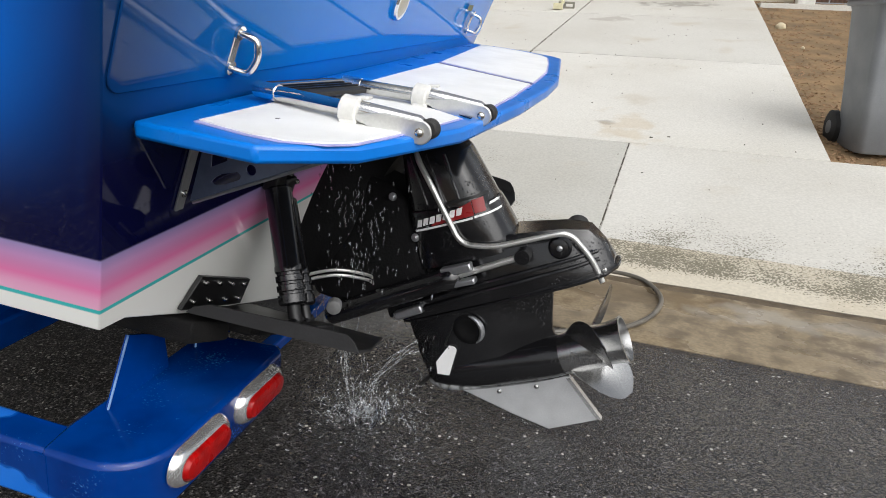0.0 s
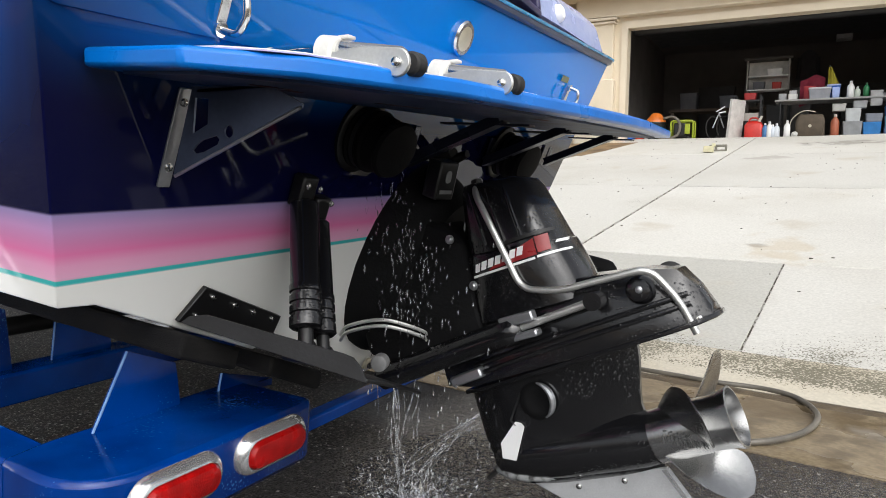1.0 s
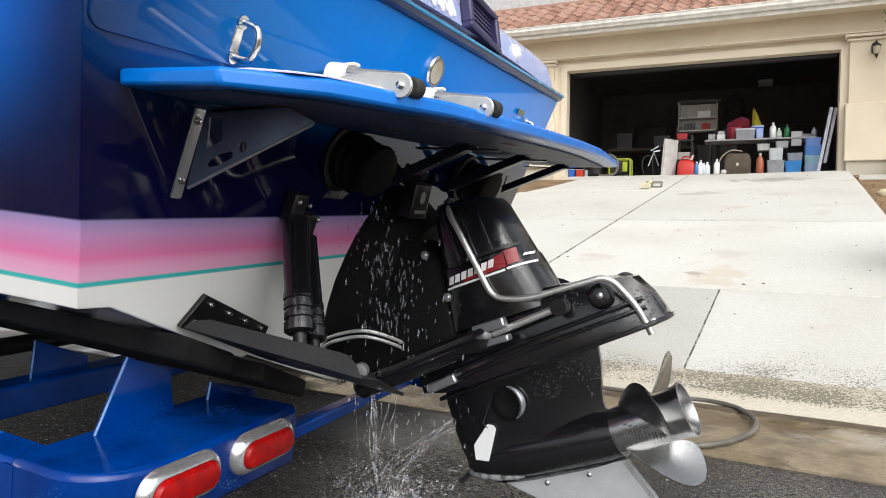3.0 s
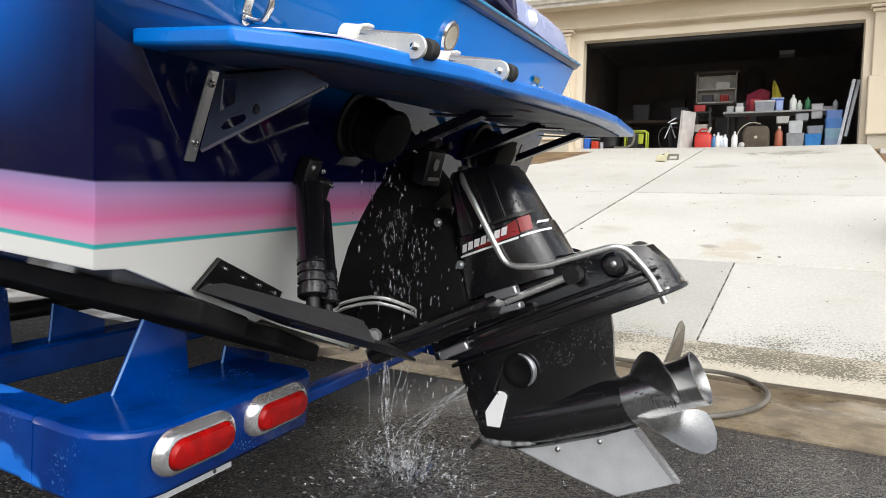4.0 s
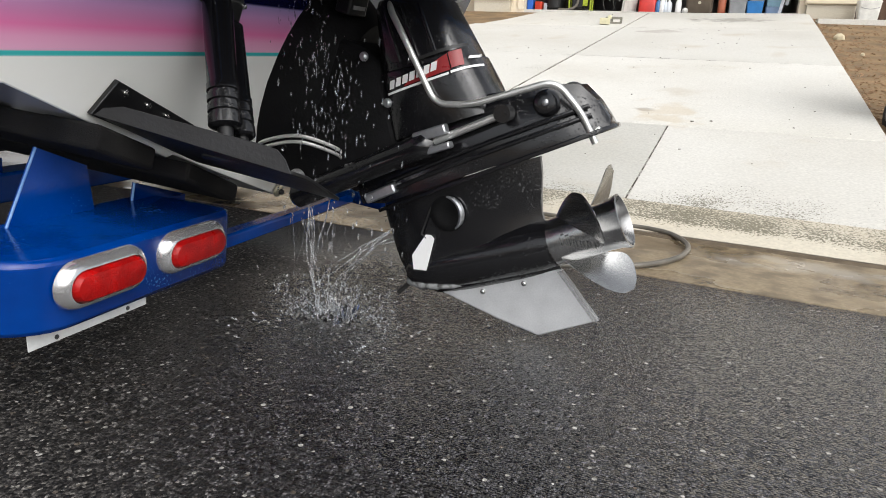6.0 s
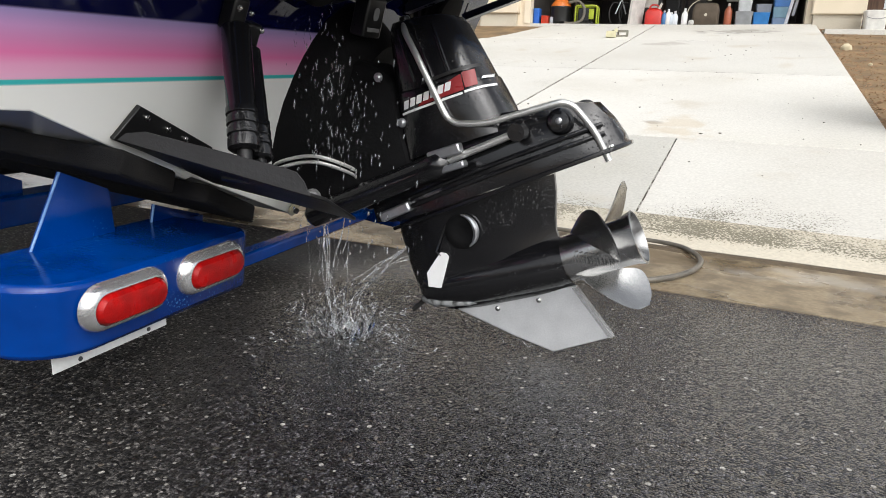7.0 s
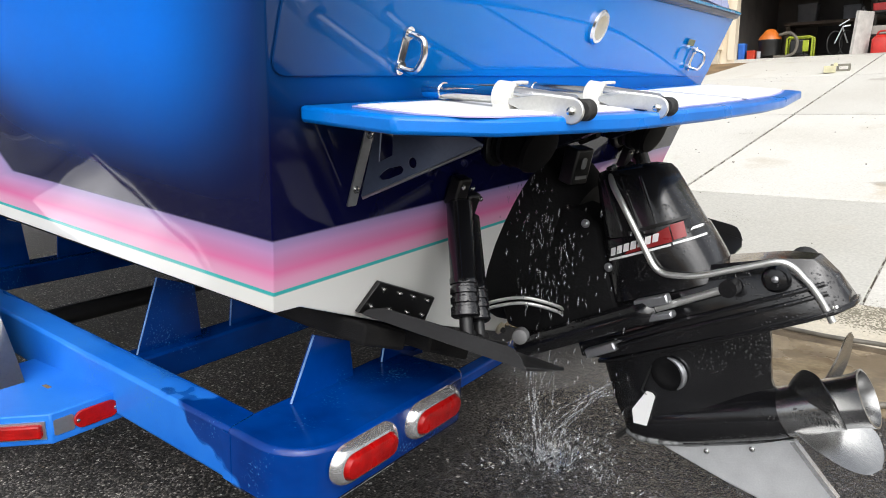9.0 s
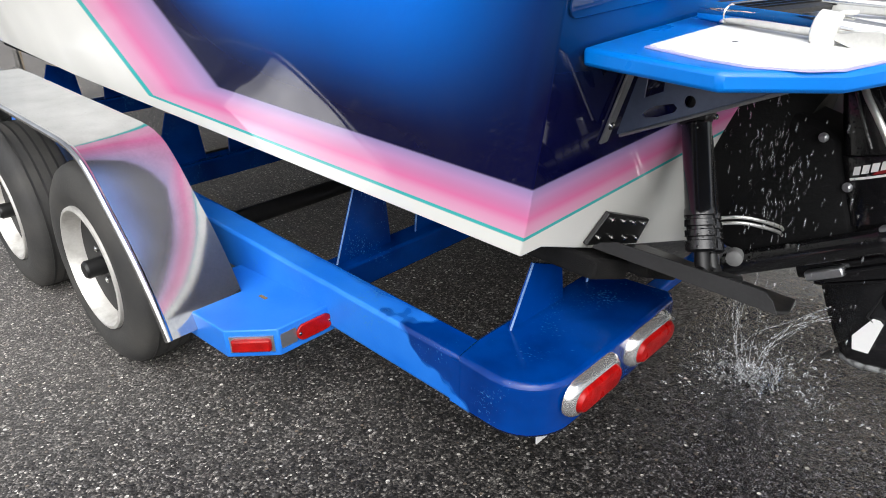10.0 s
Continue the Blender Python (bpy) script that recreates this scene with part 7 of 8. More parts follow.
for k in range(150):
    a = rng.uniform(0, 2 * math.pi)
    cx3, cy3, s0 = ((0.155, 0.85, 0.045), (0.155, 0.85, 0.045), (0.25, 0.90, 0.060), (0.08, 0.80, 0.050), (0.34, 0.86, 0.050))[k % 5]
    p = Vector((cx3 + rng.gauss(0, s0), cy3 + rng.gauss(0, s0), 0.004 + rng.expovariate(38.0)))
    L = rng.uniform(0.006, 0.034)
    rope(bm, p, p + Vector((L * math.cos(a), L * math.sin(a), rng.gauss(0.004, 0.016))), rng.uniform(0.0008, 0.0034), rng.uniform(-0.006, 0.012), 9, 0.007)
part("splash_crown", bm, M["foam"], water, smooth=80)
# thin films where the splash sheets over itself
bm = bmesh.new()
for k in range(12):
    a, rr = rng.uniform(0, 2 * math.pi), rng.uniform(0.02, 0.06)
    c = Vector((0.155 + rng.gauss(0, 0.035), 0.85 + rng.gauss(0, 0.035), 0.0))
    n, rows3 = 8, []
    h = rng.uniform(0.02, 0.07)
    for i in range(5):
        t = i / 4
        rows3.append([bm.verts.new(c + Vector(((rr + 0.03 * t) * math.cos(a + 0.9 * j / n), (rr + 0.03 * t) * math.sin(a + 0.9 * j / n), h * t * (0.6 + 0.4 * math.sin(2.3 * j + k)) + 0.003))) for j in range(n + 1)])
    for p, q in zip(rows3, rows3[1:]):
        for j in range(n):
            bm.faces.new((p[j], p[j + 1], q[j + 1], q[j]))
bmesh.ops.solidify(bm, geom=bm.faces[:], thickness=0.0012)
part("splash_sheet", bm, M["water"], water, smooth=80)
bm = bmesh.new()
for k in range(190):
    p = Vector((0.18 + rng.uniform(-0.12, 0.24), 0.86 + rng.uniform(-0.10, 0.06), rng.uniform(0.05, 0.78)))
    blob(bm, p, rng.uniform(0.0009, 0.0026), rng.uniform(1.5, 6), Vector((0.05, 0, 1)))
part("falling_drops", bm, M["foam"], water, smooth=80)
# the stream that runs from the transom fitting down the front of the bell housing
bm = bmesh.new()
for k in range(38):
    x, y = 0.215 + rng.gauss(0, 0.035), 0.800 + rng.gauss(0, 0.025)
    z = rng.uniform(0.55, 0.93)
    x -= 0.16 * (z - 0.55)
    for j in range(3):
        q = Vector((x + rng.gauss(0, 0.006), y + rng.gauss(0, 0.006), z - 0.022 * j + rng.gauss(0, 0.006)))
        rope(bm, q, q + Vector((rng.gauss(0, 0.003), 0, -rng.uniform(0.006, 0.022))), rng.uniform(0.0008, 0.0024), 0.0, 5, 0.001)
part("running_stream", bm, M["foam"], water, smooth=80)
# beads running down the bell housing
bm = bmesh.new()
for k in range(70):
    u, w = rng.uniform(-0.44, -0.10), rng.uniform(0.42, 0.86)
    p = MD @ Vector((u, -0.135 + 0.05 * max(0, w - 0.55) - rng.uniform(0.0, 0.06), w))
    blob(bm, p, rng.uniform(0.0012, 0.0036), rng.uniform(1.2, 4.0), Vector((0, 0, 1)))
part("running_beads", bm, M["water"], water, smooth=80)

# ---- garden hose in the gutter ----
hose_pts = [(-3.0, 2.85, 0.03), (-1.5, 2.75, 0.02), (-0.3, 2.66, 0.012), (0.45, 2.60, 0.012), (0.72, 2.56, 0.012), (0.95, 2.56, 0.012), (1.08, 2.48, 0.012), (1.15, 2.28, 0.012), (1.11, 2.05, 0.014), (0.99, 1.86, 0.016), (0.80, 1.75, 0.016), (0.55, 1.62, 0.016), (0.42, 1.35, 0.05), (0.44, 1.12, 0.16), (0.50, 1.06, 0.29)]
hose = thing("garden_hose", (1.0, 2.2, 0.0), "black garden hose looped across the wet gutter", "hose")
part("hose_tube", tube(smooth_line(hose_pts, 8), 0.0115, 12), M["hose"], hose, smooth=60)
part("coupling", rod((0.452, 1.11, 0.17), (0.476, 1.085, 0.23), 0.018), M["brass"], hose, "brass hose coupling")


# ---- wheeled bin and yard things ----
def wheeled_bin(m):
    t = thing("wheeled_bin", (0, 0, 0), "grey plastic wheeled bin standing on bare earth", "bin", m=m)
    rings = []
    for z, w, d in ((0.0, 0.21, 0.22), (0.02, 0.225, 0.235), (0.5, 0.255, 0.275), (0.95, 0.285, 0.32), (1.0, 0.30, 0.335), (1.02, 0.30, 0.335)):
        rings.append([Vector((x, y, z)) for x, y in rounded_rect(2 * w, 2 * d, 0.06)])
    body = part("body", loft(rings), M["bin"], t, smooth=40, local=True)
    part("rim", prism(rounded_rect(0.64, 0.71, 0.07), 0.98, 1.015, Matrix(((1, 0, 0, 0), (0, 0, 1, 0), (0, 1, 0, 0), (0, 0, 0, 1)))), M["bin"], body, bevel=0.008, local=True)
    rings = [[Vector((x * k, y * k, z)) for x, y in rounded_rect(0.66, 0.73, 0.08)] for z, k in ((1.016, 1.0), (1.05, 1.0), (1.09, 0.85), (1.10, 0.5))]
    part("lid", loft(rings), M["bin"], t, smooth=40, local=True)
    for y in (-0.26, 0.26):
        w = part("wheel", lathe((-0.27, y - 0.03, 0.125), (0, 1, 0), [(0, 0.10), (0.008, 0.125), (0.052, 0.125), (0.06, 0.10)], 32), M["rubber"], t, local=True)
        part("wheel_hub", lathe((-0.27, y - 0.034, 0.125), (0, 1, 0), [(0, 0.05), (0.068, 0.05)], 20), M["grey"], w, local=True)
    part("handle", rod((-0.34, -0.22, 0.98), (-0.34, 0.22, 0.98), 0.015), M["bin"], t, local=True)
    return t


wheeled_bin(Matrix.Translation((2.86, 5.34, 0.365)) @ pose(0, 0, 0, 0, 0, -82) @ Matrix.Diagonal((1, 1, 1.13, 1)))

rng = random.Random(11)
bm = bmesh.new()
for k in range(2600):
    y = 4.9 + 8.2 * rng.random() ** 1.6
    x = 2.42 + 0.042 * (y - 4.68) + rng.random() ** 1.5 * 3.5 + 0.02
    z = 0.30 + 0.1825 * (y - 5.0) + 0.004
    ln, wd = rng.uniform(0.015, 0.06), rng.uniform(0.006, 0.018)
    add_box(bm, (0, 0, 0), (ln, wd, 0.006), Matrix.Translation((x, y, z)) @ pose(0, 0, 0, rng.uniform(-30, 30), rng.uniform(-30, 30), rng.uniform(0, 180)))
me = finish(bm)
me.materials.append(M["mulch"])
tagged(new("wood_chips", me), "loose brown wood chips on bare earth", "mulch", kind="stuff")


def stone(name, at, r, label, squash=(1, 1, 1), mat=None):
    bm2 = bmesh.new()
    bmesh.ops.create_icosphere(bm2, subdivisions=3, radius=r)
    for v in bm2.verts:
        v.co *= 1 + 0.25 * noise.noise(v.co * (2.2 / r) + Vector(at))
        v.co = Vector((v.co.x * squash[0], v.co.y * squash[1], v.co.z * squash[2]))
    me2 = finish(bm2, 50)
    me2.materials.append(mat or M["rock"])
    ob = new(name, me2)
    ob.location = at
    return tagged(ob, label, "stone")


stone("stone", (2.86, 10.5, 1.33), 0.065, "pale yellowish stone on bare earth beside the driveway", (1.1, 0.8, 0.9))
stone("stone", (2.95, 9.2, 1.07), 0.025, "small tan stone on bare earth beside the driveway")

# concrete block with a pale box in front, on the driveway
blk = thing("wheel_chock", (-0.42, 11.3, zd(-0.42, 11.3)), "grey hollow block standing on the driveway", "block")
zb = zd(-0.42, 11.3)
bm = bmesh.new()
add_box(bm, (-0.35, 11.35, zb + 0.095), (0.26, 0.12, 0.03))
add_box(bm, (-0.35, 11.35, zb + 0.0155), (0.26, 0.12, 0.03))
for dx in (-0.118, -0.035, 0.118):
    add_box(bm, (-0.35 + dx, 11.35, zb + 0.055), (0.024, 0.118, 0.06))
part("block_body", bm, plain((0.22, 0.21, 0.17), 0.85), blk)
bx = thing("small_box", (-0.48, 11.15, zb), "small pale yellow box on the driveway", "box")
part("carton", box((-0.47, 11.16, zb + 0.03), (0.15, 0.11, 0.10)), plain((0.62, 0.58, 0.38), 0.7), bx, bevel=0.006)
part("flap", box((-0.40, 11.20, zb + 0.10), (0.05, 0.05, 0.05)), plain((0.66, 0.63, 0.42), 0.7), bx, bevel=0.004)

# bucket by the pier
bk = thing("bucket", (3.55, 12.7, 1.72), "white plastic tub standing by the garage pier", "bucket")
rings = [[Vector((3.55 + x, 12.7 + y, z)) for x, y in rounded_rect(2 * w, 1.5 * w, 0.04)] for z, w in ((1.72, 0.13), (1.74, 0.145), (2.0, 0.165), (2.03, 0.175), (2.04, 0.16), (1.80, 0.13))]
part("tub", loft(rings), M["white_plastic"], bk, smooth=40)
part("tub_handle", tube(smooth_line([(3.39, 12.7, 2.0), (3.42, 12.58, 1.93), (3.55, 12.55, 1.90), (3.68, 12.58, 1.93), (3.71, 12.7, 2.0)]), 0.005, 6), M["grey"], bk)

# wall lantern
lan = thing("wall_lantern", (3.06, 12.98, 3.92), "dark metal wall lantern on the stucco pier", "lamp")
part("back_plate", prism(rounded_rect(0.12, 0.2, 0.05), 12.975, 13.0, pose(3.06, 0, 3.93)), M["black_satin"], lan, bevel=0.006)
part("lantern_arm", tube(smooth_line([(3.06, 12.98, 3.98), (3.06, 12.90, 4.03), (3.06, 12.86, 3.98)]), 0.01, 8), M["black_satin"], lan)
part("lantern_cap", lathe((3.06, 12.86, 3.93), (0, 0, 1), [(0, 0.07), (0.02, 0.065), (0.06, 0.02), (0.08, 0.012)], 20), M["black_satin"], lan)
part("lantern_glass", lathe((3.06, 12.86, 3.80), (0, 0, 1), [(0, 0.03), (0.02, 0.045), (0.10, 0.06), (0.13, 0.06)], 20), plain((0.45, 0.40, 0.30), 0.2), lan)
part("lantern_finial", lathe((3.06, 12.86, 3.72), (0, 0, 1), [(0, 0.005), (0.03, 0.014), (0.08, 0.035)], 14), M["black_satin"], lan)

# timber fence past the pier
fence = thing("timber_fence", (4.6, 13.6, 1.8), "dark brown weathered timber fence beside the house", "fence")
for k in range(22):
    x = 3.60 + 0.145 * k
    h = 3.22 + rng.uniform(-0.02, 0.03)
    part("fence_board", prism([(-0.068, 1.80), (0.068, 1.80), (0.068, h - 0.03), (0.045, h), (-0.045, h), (-0.068, h - 0.03)], 0, 0.02, pose(x, 13.5 + rng.uniform(-0.004, 0.004), 0, 0, rng.uniform(-0.5, 0.5), 0)), M["wood_dark"], fence)
for z in (2.1, 2.9):
    part("fence_rail", box((5.1, 13.55, z), (3.2, 0.04, 0.09)), M["wood_dark"], fence)
part("fence_post", box((3.56, 13.5, 2.55), (0.09, 0.09, 1.55)), M["wood_dark"], fence)

# tree that overhangs the roof's corner
rng = random.Random(5)
tree = thing("tree", (5.2, 12.6, 1.7), "broad-leaved tree with sparse green leaves beside the roof", "tree")
part("trunk", tube(smooth_line([(5.2, 12.6, 1.65), (5.15, 12.6, 2.8), (5.25, 12.55, 3.8), (5.1, 12.5, 4.9), (5.2, 12.6, 6.2)]), [0.11 - 0.0035 * k for k in range(25)], 10), M["bark"], tree)
limbs = []
for k in range(11):
    z = 3.4 + 0.25 * k
    a = rng.uniform(2.2, 4.3) if k % 3 else rng.uniform(0, 6.28)
    L = rng.uniform(0.9, 1.9)
    p0 = Vector((5.17, 12.55, z))
    p1 = p0 + Vector((math.cos(a) * L * 0.6, math.sin(a) * L * 0.35, 0.35))
    p2 = p0 + Vector((math.cos(a) * L, math.sin(a) * L * 0.5, 0.25 + rng.uniform(-0.3, 0.4)))
    part("limb", tube(smooth_line([p0, p1, p2]), [0.035 - 0.0022 * j for j in range(13)], 7), M["bark"], tree)
    limbs += [p0.lerp(p1, 0.7), p1, p1.lerp(p2, 0.5), p2]
reach = [Vector(v) for v in ((3.72, 12.35, 4.42), (3.50, 12.3, 4.02), (3.34, 12.3, 4.32), (3.62, 12.3, 3.78))]
part("limb", tube(smooth_line([(5.15, 12.55, 4.3), (4.3, 12.4, 4.62), (3.72, 12.35, 4.42), (3.50, 12.3, 4.02)]), [0.028 - 0.0012 * j for j in range(19)], 7), M["bark"], tree)
bm = bmesh.new()
for k in range(5200):
    c = rng.choice(limbs)
    p = c + Vector((rng.gauss(0, 0.24), rng.gauss(0, 0.24), rng.gauss(0, 0.2)))
    if k % 20 == 0:
        c = reach[(k // 20) % 4]
        p = c + Vector((rng.gauss(0, 0.13), rng.gauss(0, 0.12), rng.gauss(0, 0.13)))
    elif p.z < 4.1 and p.x < 3.9:
        continue
    r = rng.uniform(0.02, 0.05)
    m3 = pose(p.x, p.y, p.z, rng.uniform(0, 360), rng.uniform(0, 360), rng.uniform(0, 360))
    q = [m3 @ Vector(v) for v in ((-r, 0, 0), (0, r * 0.45, 0.004), (r, 0, 0), (0, -r * 0.45, 0.004))]
    bm.faces.new([bm.verts.new(v) for v in q])
part("crown", bm, M["leaf"], tree, smooth=0)

# neighbour's pale wall behind the bow
nb = thing("neighbour_house", (-6.5, 22, 1.9), "pale grey sided house behind the garage roof", "house")
part("siding_wall", box((-9.0, 24, 6.2), (8.0, 5, 8.8)), M["house_far"], nb)
part("gable_roof", prism([(-13.3, 10.6), (-4.7, 10.6), (-9, 12.4)], 21.2, 27), M["roof_tile"], nb)
for k in range(12):
    part("siding_board", box((-9.0, 21.49, 2.2 + 0.5 * k), (8.0, 0.03, 0.02)), M["house_far"], nb)

# ---- inside the garage ----
GF = 1.83


def gx(c):
    """Across the garage opening, 0 to 1."""
    return GX0 + (GX1 - GX0) * c


def bottle(x, y, z, h, r, body, cap, label, name="bottle"):
    t = thing(name, (x, y, z), label, "bottle", "bottles in the garage")
    part("body", lathe((x, y, z), (0, 0, 1), [(0, r * 0.9), (0.01, r), (h * 0.62, r), (h * 0.75, r * 0.75), (h * 0.84, r * 0.36), (h * 0.9, r * 0.34)], 16), plain(body), t)
    part("cap", lathe((x, y, z + h * 0.88), (0, 0, 1), [(0, r * 0.4), (h * 0.11, r * 0.38), (h * 0.12, r * 0.3)], 12), plain(cap), t)
    return t


def crate(x, y, z, w, d, h, col, label, lid=None, name="storage_bin"):
    t = thing(name, (x, y, z), label, "storage bin", "boxes in the garage")
    rings = [[Vector((x + a, y + b, zz)) for a, b in rounded_rect(w * k, d * k, 0.02, 3)] for zz, k in ((z, 0.90), (z + h * 0.9, 0.98), (z + h * 0.92, 1.0), (z + h, 1.0))]
    part("tub", loft(rings), plain(col), t, smooth=30)
    if lid:
        rings = [[Vector((x + a, y + b, zz)) for a, b in rounded_rect(w * k, d * k, 0.02, 3)] for zz, k in ((z + h + 0.001, 1.03), (z + h + 0.025, 1.03), (z + h + 0.03, 0.95))]
        part("lid", loft(rings), plain(lid), t, smooth=30)
    return t


# folding table with things on it
tbl = thing("folding_table", (gx(0.74), 14.0, GF), "grey folding table inside the garage, crowded with supplies", "table")
part("tabletop", box((gx(0.74), 14.0, GF + 0.70), (1.95, 0.62, 0.035)), plain((0.30, 0.30, 0.29)), tbl, bevel=0.008)
for x in (gx(0.56), gx(0.92)):
    for y in (13.75, 14.25):
        part("leg", rod((x, y, GF), (x, y, GF + 0.69), 0.014, n=10), M["black_satin"], tbl)
    part("leg_brace", rod((x, 13.75, GF + 0.3), (x, 14.25, GF + 0.3), 0.01, n=8), M["black_satin"], tbl)
zt = GF + 0.719
crate(gx(0.565), 13.9, zt, 0.14, 0.2, 0.12, (0.35, 0.36, 0.37), "small grey box on the table")
crate(gx(0.60), 13.85, zt, 0.16, 0.2, 0.10, (0.62, 0.62, 0.60), "small white box on the table")
crate(gx(0.60), 13.88, zt + 0.102, 0.13, 0.16, 0.07, (0.42, 0.43, 0.44), "small grey box stacked on another")
crate(gx(0.69), 13.85, zt, 0.36, 0.3, 0.17, (0.26, 0.27, 0.30), "grey plastic bin on the table", (0.5, 0.5, 0.52))
crate(gx(0.655), 14.05, zt, 0.2, 0.2, 0.26, (0.38, 0.03, 0.04), "dark red box on the table")
crate(gx(0.735), 14.0, zt, 0.22, 0.2, 0.24, (0.02, 0.10, 0.42), "blue box on the table", (0.45, 0.5, 0.7))
crate(gx(0.742), 13.8, zt, 0.13, 0.12, 0.19, (0.35, 0.45, 0.75), "pale blue carton on the table")
bottle(gx(0.79), 13.85, zt, 0.30, 0.06, (0.75, 0.76, 0.74), (0.75, 0.75, 0.75), "tall white jug on the table")
bottle(gx(0.812), 13.9, zt, 0.20, 0.05, (0.55, 0.62, 0.55), (0.7, 0.7, 0.7), "short pale jar on the table")
bottle(gx(0.84), 13.88, zt, 0.26, 0.05, (0.02, 0.16, 0.06), (0.02, 0.10, 0.04), "dark green bottle on the table")
crate(gx(0.90), 13.9, zt, 0.30, 0.2, 0.06, (0.30, 0.30, 0.32), "flat grey tray on the table")
bottle(gx(0.935), 13.95, zt, 0.20, 0.045, (0.42, 0.43, 0.46), (0.3, 0.3, 0.3), "grey spray can on the table")
crate(gx(0.872), 13.72, GF + 0.55, 0.20, 0.03, 0.27, (0.42, 0.42, 0.42), "grey cardboard sheet leaning on the table edge", name="cardboard_sheet")
# flag-like yellow cloth on a pole and red cloth
fl = thing("draped_cloth", (gx(0.72), 14.35, GF + 0.75), "yellow and red cloths draped on a pole", "cloth")
bm = bmesh.new()
g = [[bm.verts.new((gx(0.715) + 0.17 * u * (0.3 + v), 14.3 + 0.03 * math.sin(7 * u + 3 * v), GF + 1.36 - 0.42 * v)) for u in [k / 8 for k in range(9)]] for v in [k / 8 for k in range(9)]]
for a, b in zip(g, g[1:]):
    for k in range(8):
        bm.faces.new((a[k], a[k + 1], b[k + 1], b[k]))
bmesh.ops.solidify(bm, geom=bm.faces[:], thickness=0.004)
part("yellow_cloth", bm, plain((0.42, 0.36, 0.03), 0.8), fl)
bm = bmesh.new()
g = [[bm.verts.new((gx(0.62) + 0.42 * u, 14.4 + 0.04 * math.sin(6 * u + 4 * v), GF + 1.25 - 0.5 * v - 0.2 * abs(u - 0.6))) for u in [k / 8 for k in range(9)]] for v in [k / 8 for k in range(9)]]
for a, b in zip(g, g[1:]):
    for k in range(8):
        bm.faces.new((a[k], a[k + 1], b[k + 1], b[k]))
bmesh.ops.solidify(bm, geom=bm.faces[:], thickness=0.004)
part("red_cloth", bm, plain((0.20, 0.01, 0.03), 0.8), fl)
part("pole", rod((gx(0.72), 14.36, GF + 0.72), (gx(0.72), 14.36, GF + 1.4), 0.012, n=8), M["black_satin"], fl)
# bins under and beside the table
for cx0, z, w, h, col in ((0.80, 0.0, 0.30, 0.26, (0.28, 0.29, 0.30)), (0.80, 0.265, 0.24, 0.22, (0.45, 0.47, 0.48)), (0.86, 0.0, 0.28, 0.24, (0.03, 0.20, 0.52)), (0.865, 0.245, 0.26, 0.14, (0.20, 0.22, 0.26)), (0.82, 0.49, 0.22, 0.12, (0.28, 0.29, 0.30)),
                          (0.925, 0.0, 0.28, 0.15, (0.18, 0.26, 0.40)), (0.925, 0.155, 0.28, 0.18, (0.16, 0.28, 0.36)), (0.925, 0.34, 0.28, 0.17, (0.05, 0.16, 0.42)), (0.925, 0.515, 0.26, 0.14, (0.10, 0.18, 0.42)), (0.755, 0.45, 0.22, 0.12, (0.40, 0.40, 0.38))):
    crate(gx(cx0), 13.52, GF + z, w, 0.3, h, col, "stacked plastic storage bin inside the garage")
for c, h, r, col, cap in ((0.515, 0.27, 0.05, (0.05, 0.16, 0.35), (0.6, 0.6, 0.6)), (0.53, 0.30, 0.055, (0.74, 0.74, 0.72), (0.6, 0.62, 0.65)), (0.555, 0.26, 0.055, (0.62, 0.66, 0.70), (0.7, 0.7, 0.7)), (0.59, 0.31, 0.055, (0.76, 0.76, 0.74), (0.72, 0.72, 0.72)), (0.542, 0.24, 0.05, (0.55, 0.60, 0.66), (0.7, 0.7, 0.7))):
    bottle(gx(c), 13.42, GF, h, r, col, cap, "white plastic bottle on the garage floor")
bottle(gx(0.745), 13.45, GF, 0.40, 0.07, (0.35, 0.10, 0.05), (0.45, 0.40, 0.35), "rusty orange bottle on the garage floor")
stone("ball", (gx(0.615), 13.4, GF + 0.05), 0.055, "pale round ball on the garage floor", mat=plain((0.55, 0.55, 0.52)))
# red fuel can
can = thing("fuel_can", (gx(0.475), 13.5, GF), "red plastic fuel can on the garage floor", "fuel can")
rings = [[Vector((gx(0.475) + a, 13.5 + b, z)) for a, b in rounded_rect(w, d, 0.05, 4)] for z, w, d in ((GF, 0.28, 0.20), (GF + 0.02, 0.32, 0.24), (GF + 0.24, 0.32, 0.24), (GF + 0.30, 0.24, 0.16), (GF + 0.32, 0.12, 0.1))]
part("body", loft(rings), plain((0.50, 0.02, 0.012), 0.4), can, smooth=40)
part("can_handle", tube(smooth_line([(gx(0.475) - 0.10, 13.5, GF + 0.28), (gx(0.475) - 0.06, 13.5, GF + 0.37), (gx(0.475) + 0.05, 13.5, GF + 0.37), (gx(0.475) + 0.09, 13.5, GF + 0.28)]), 0.016, 8), plain((0.50, 0.02, 0.012), 0.4), can)
part("spout", rod((gx(0.475) + 0.08, 13.48, GF + 0.30), (gx(0.475) + 0.13, 13.44, GF + 0.40), 0.03, 0.02), plain((0.7, 0.68, 0.6)), can)
# duffel bag with arched handle
bag = thing("tool_bag", (gx(0.665), 13.55, GF), "brown canvas tool bag with an arched handle", "bag")
rings = [[Vector((gx(0.665) + a, 13.55 + b, z)) for a, b in rounded_rect(w, d, 0.06, 4)] for z, w, d in ((GF, 0.44, 0.24), (GF + 0.03, 0.48, 0.28), (GF + 0.30, 0.47, 0.26), (GF + 0.40, 0.40, 0.18), (GF + 0.42, 0.3, 0.08))]
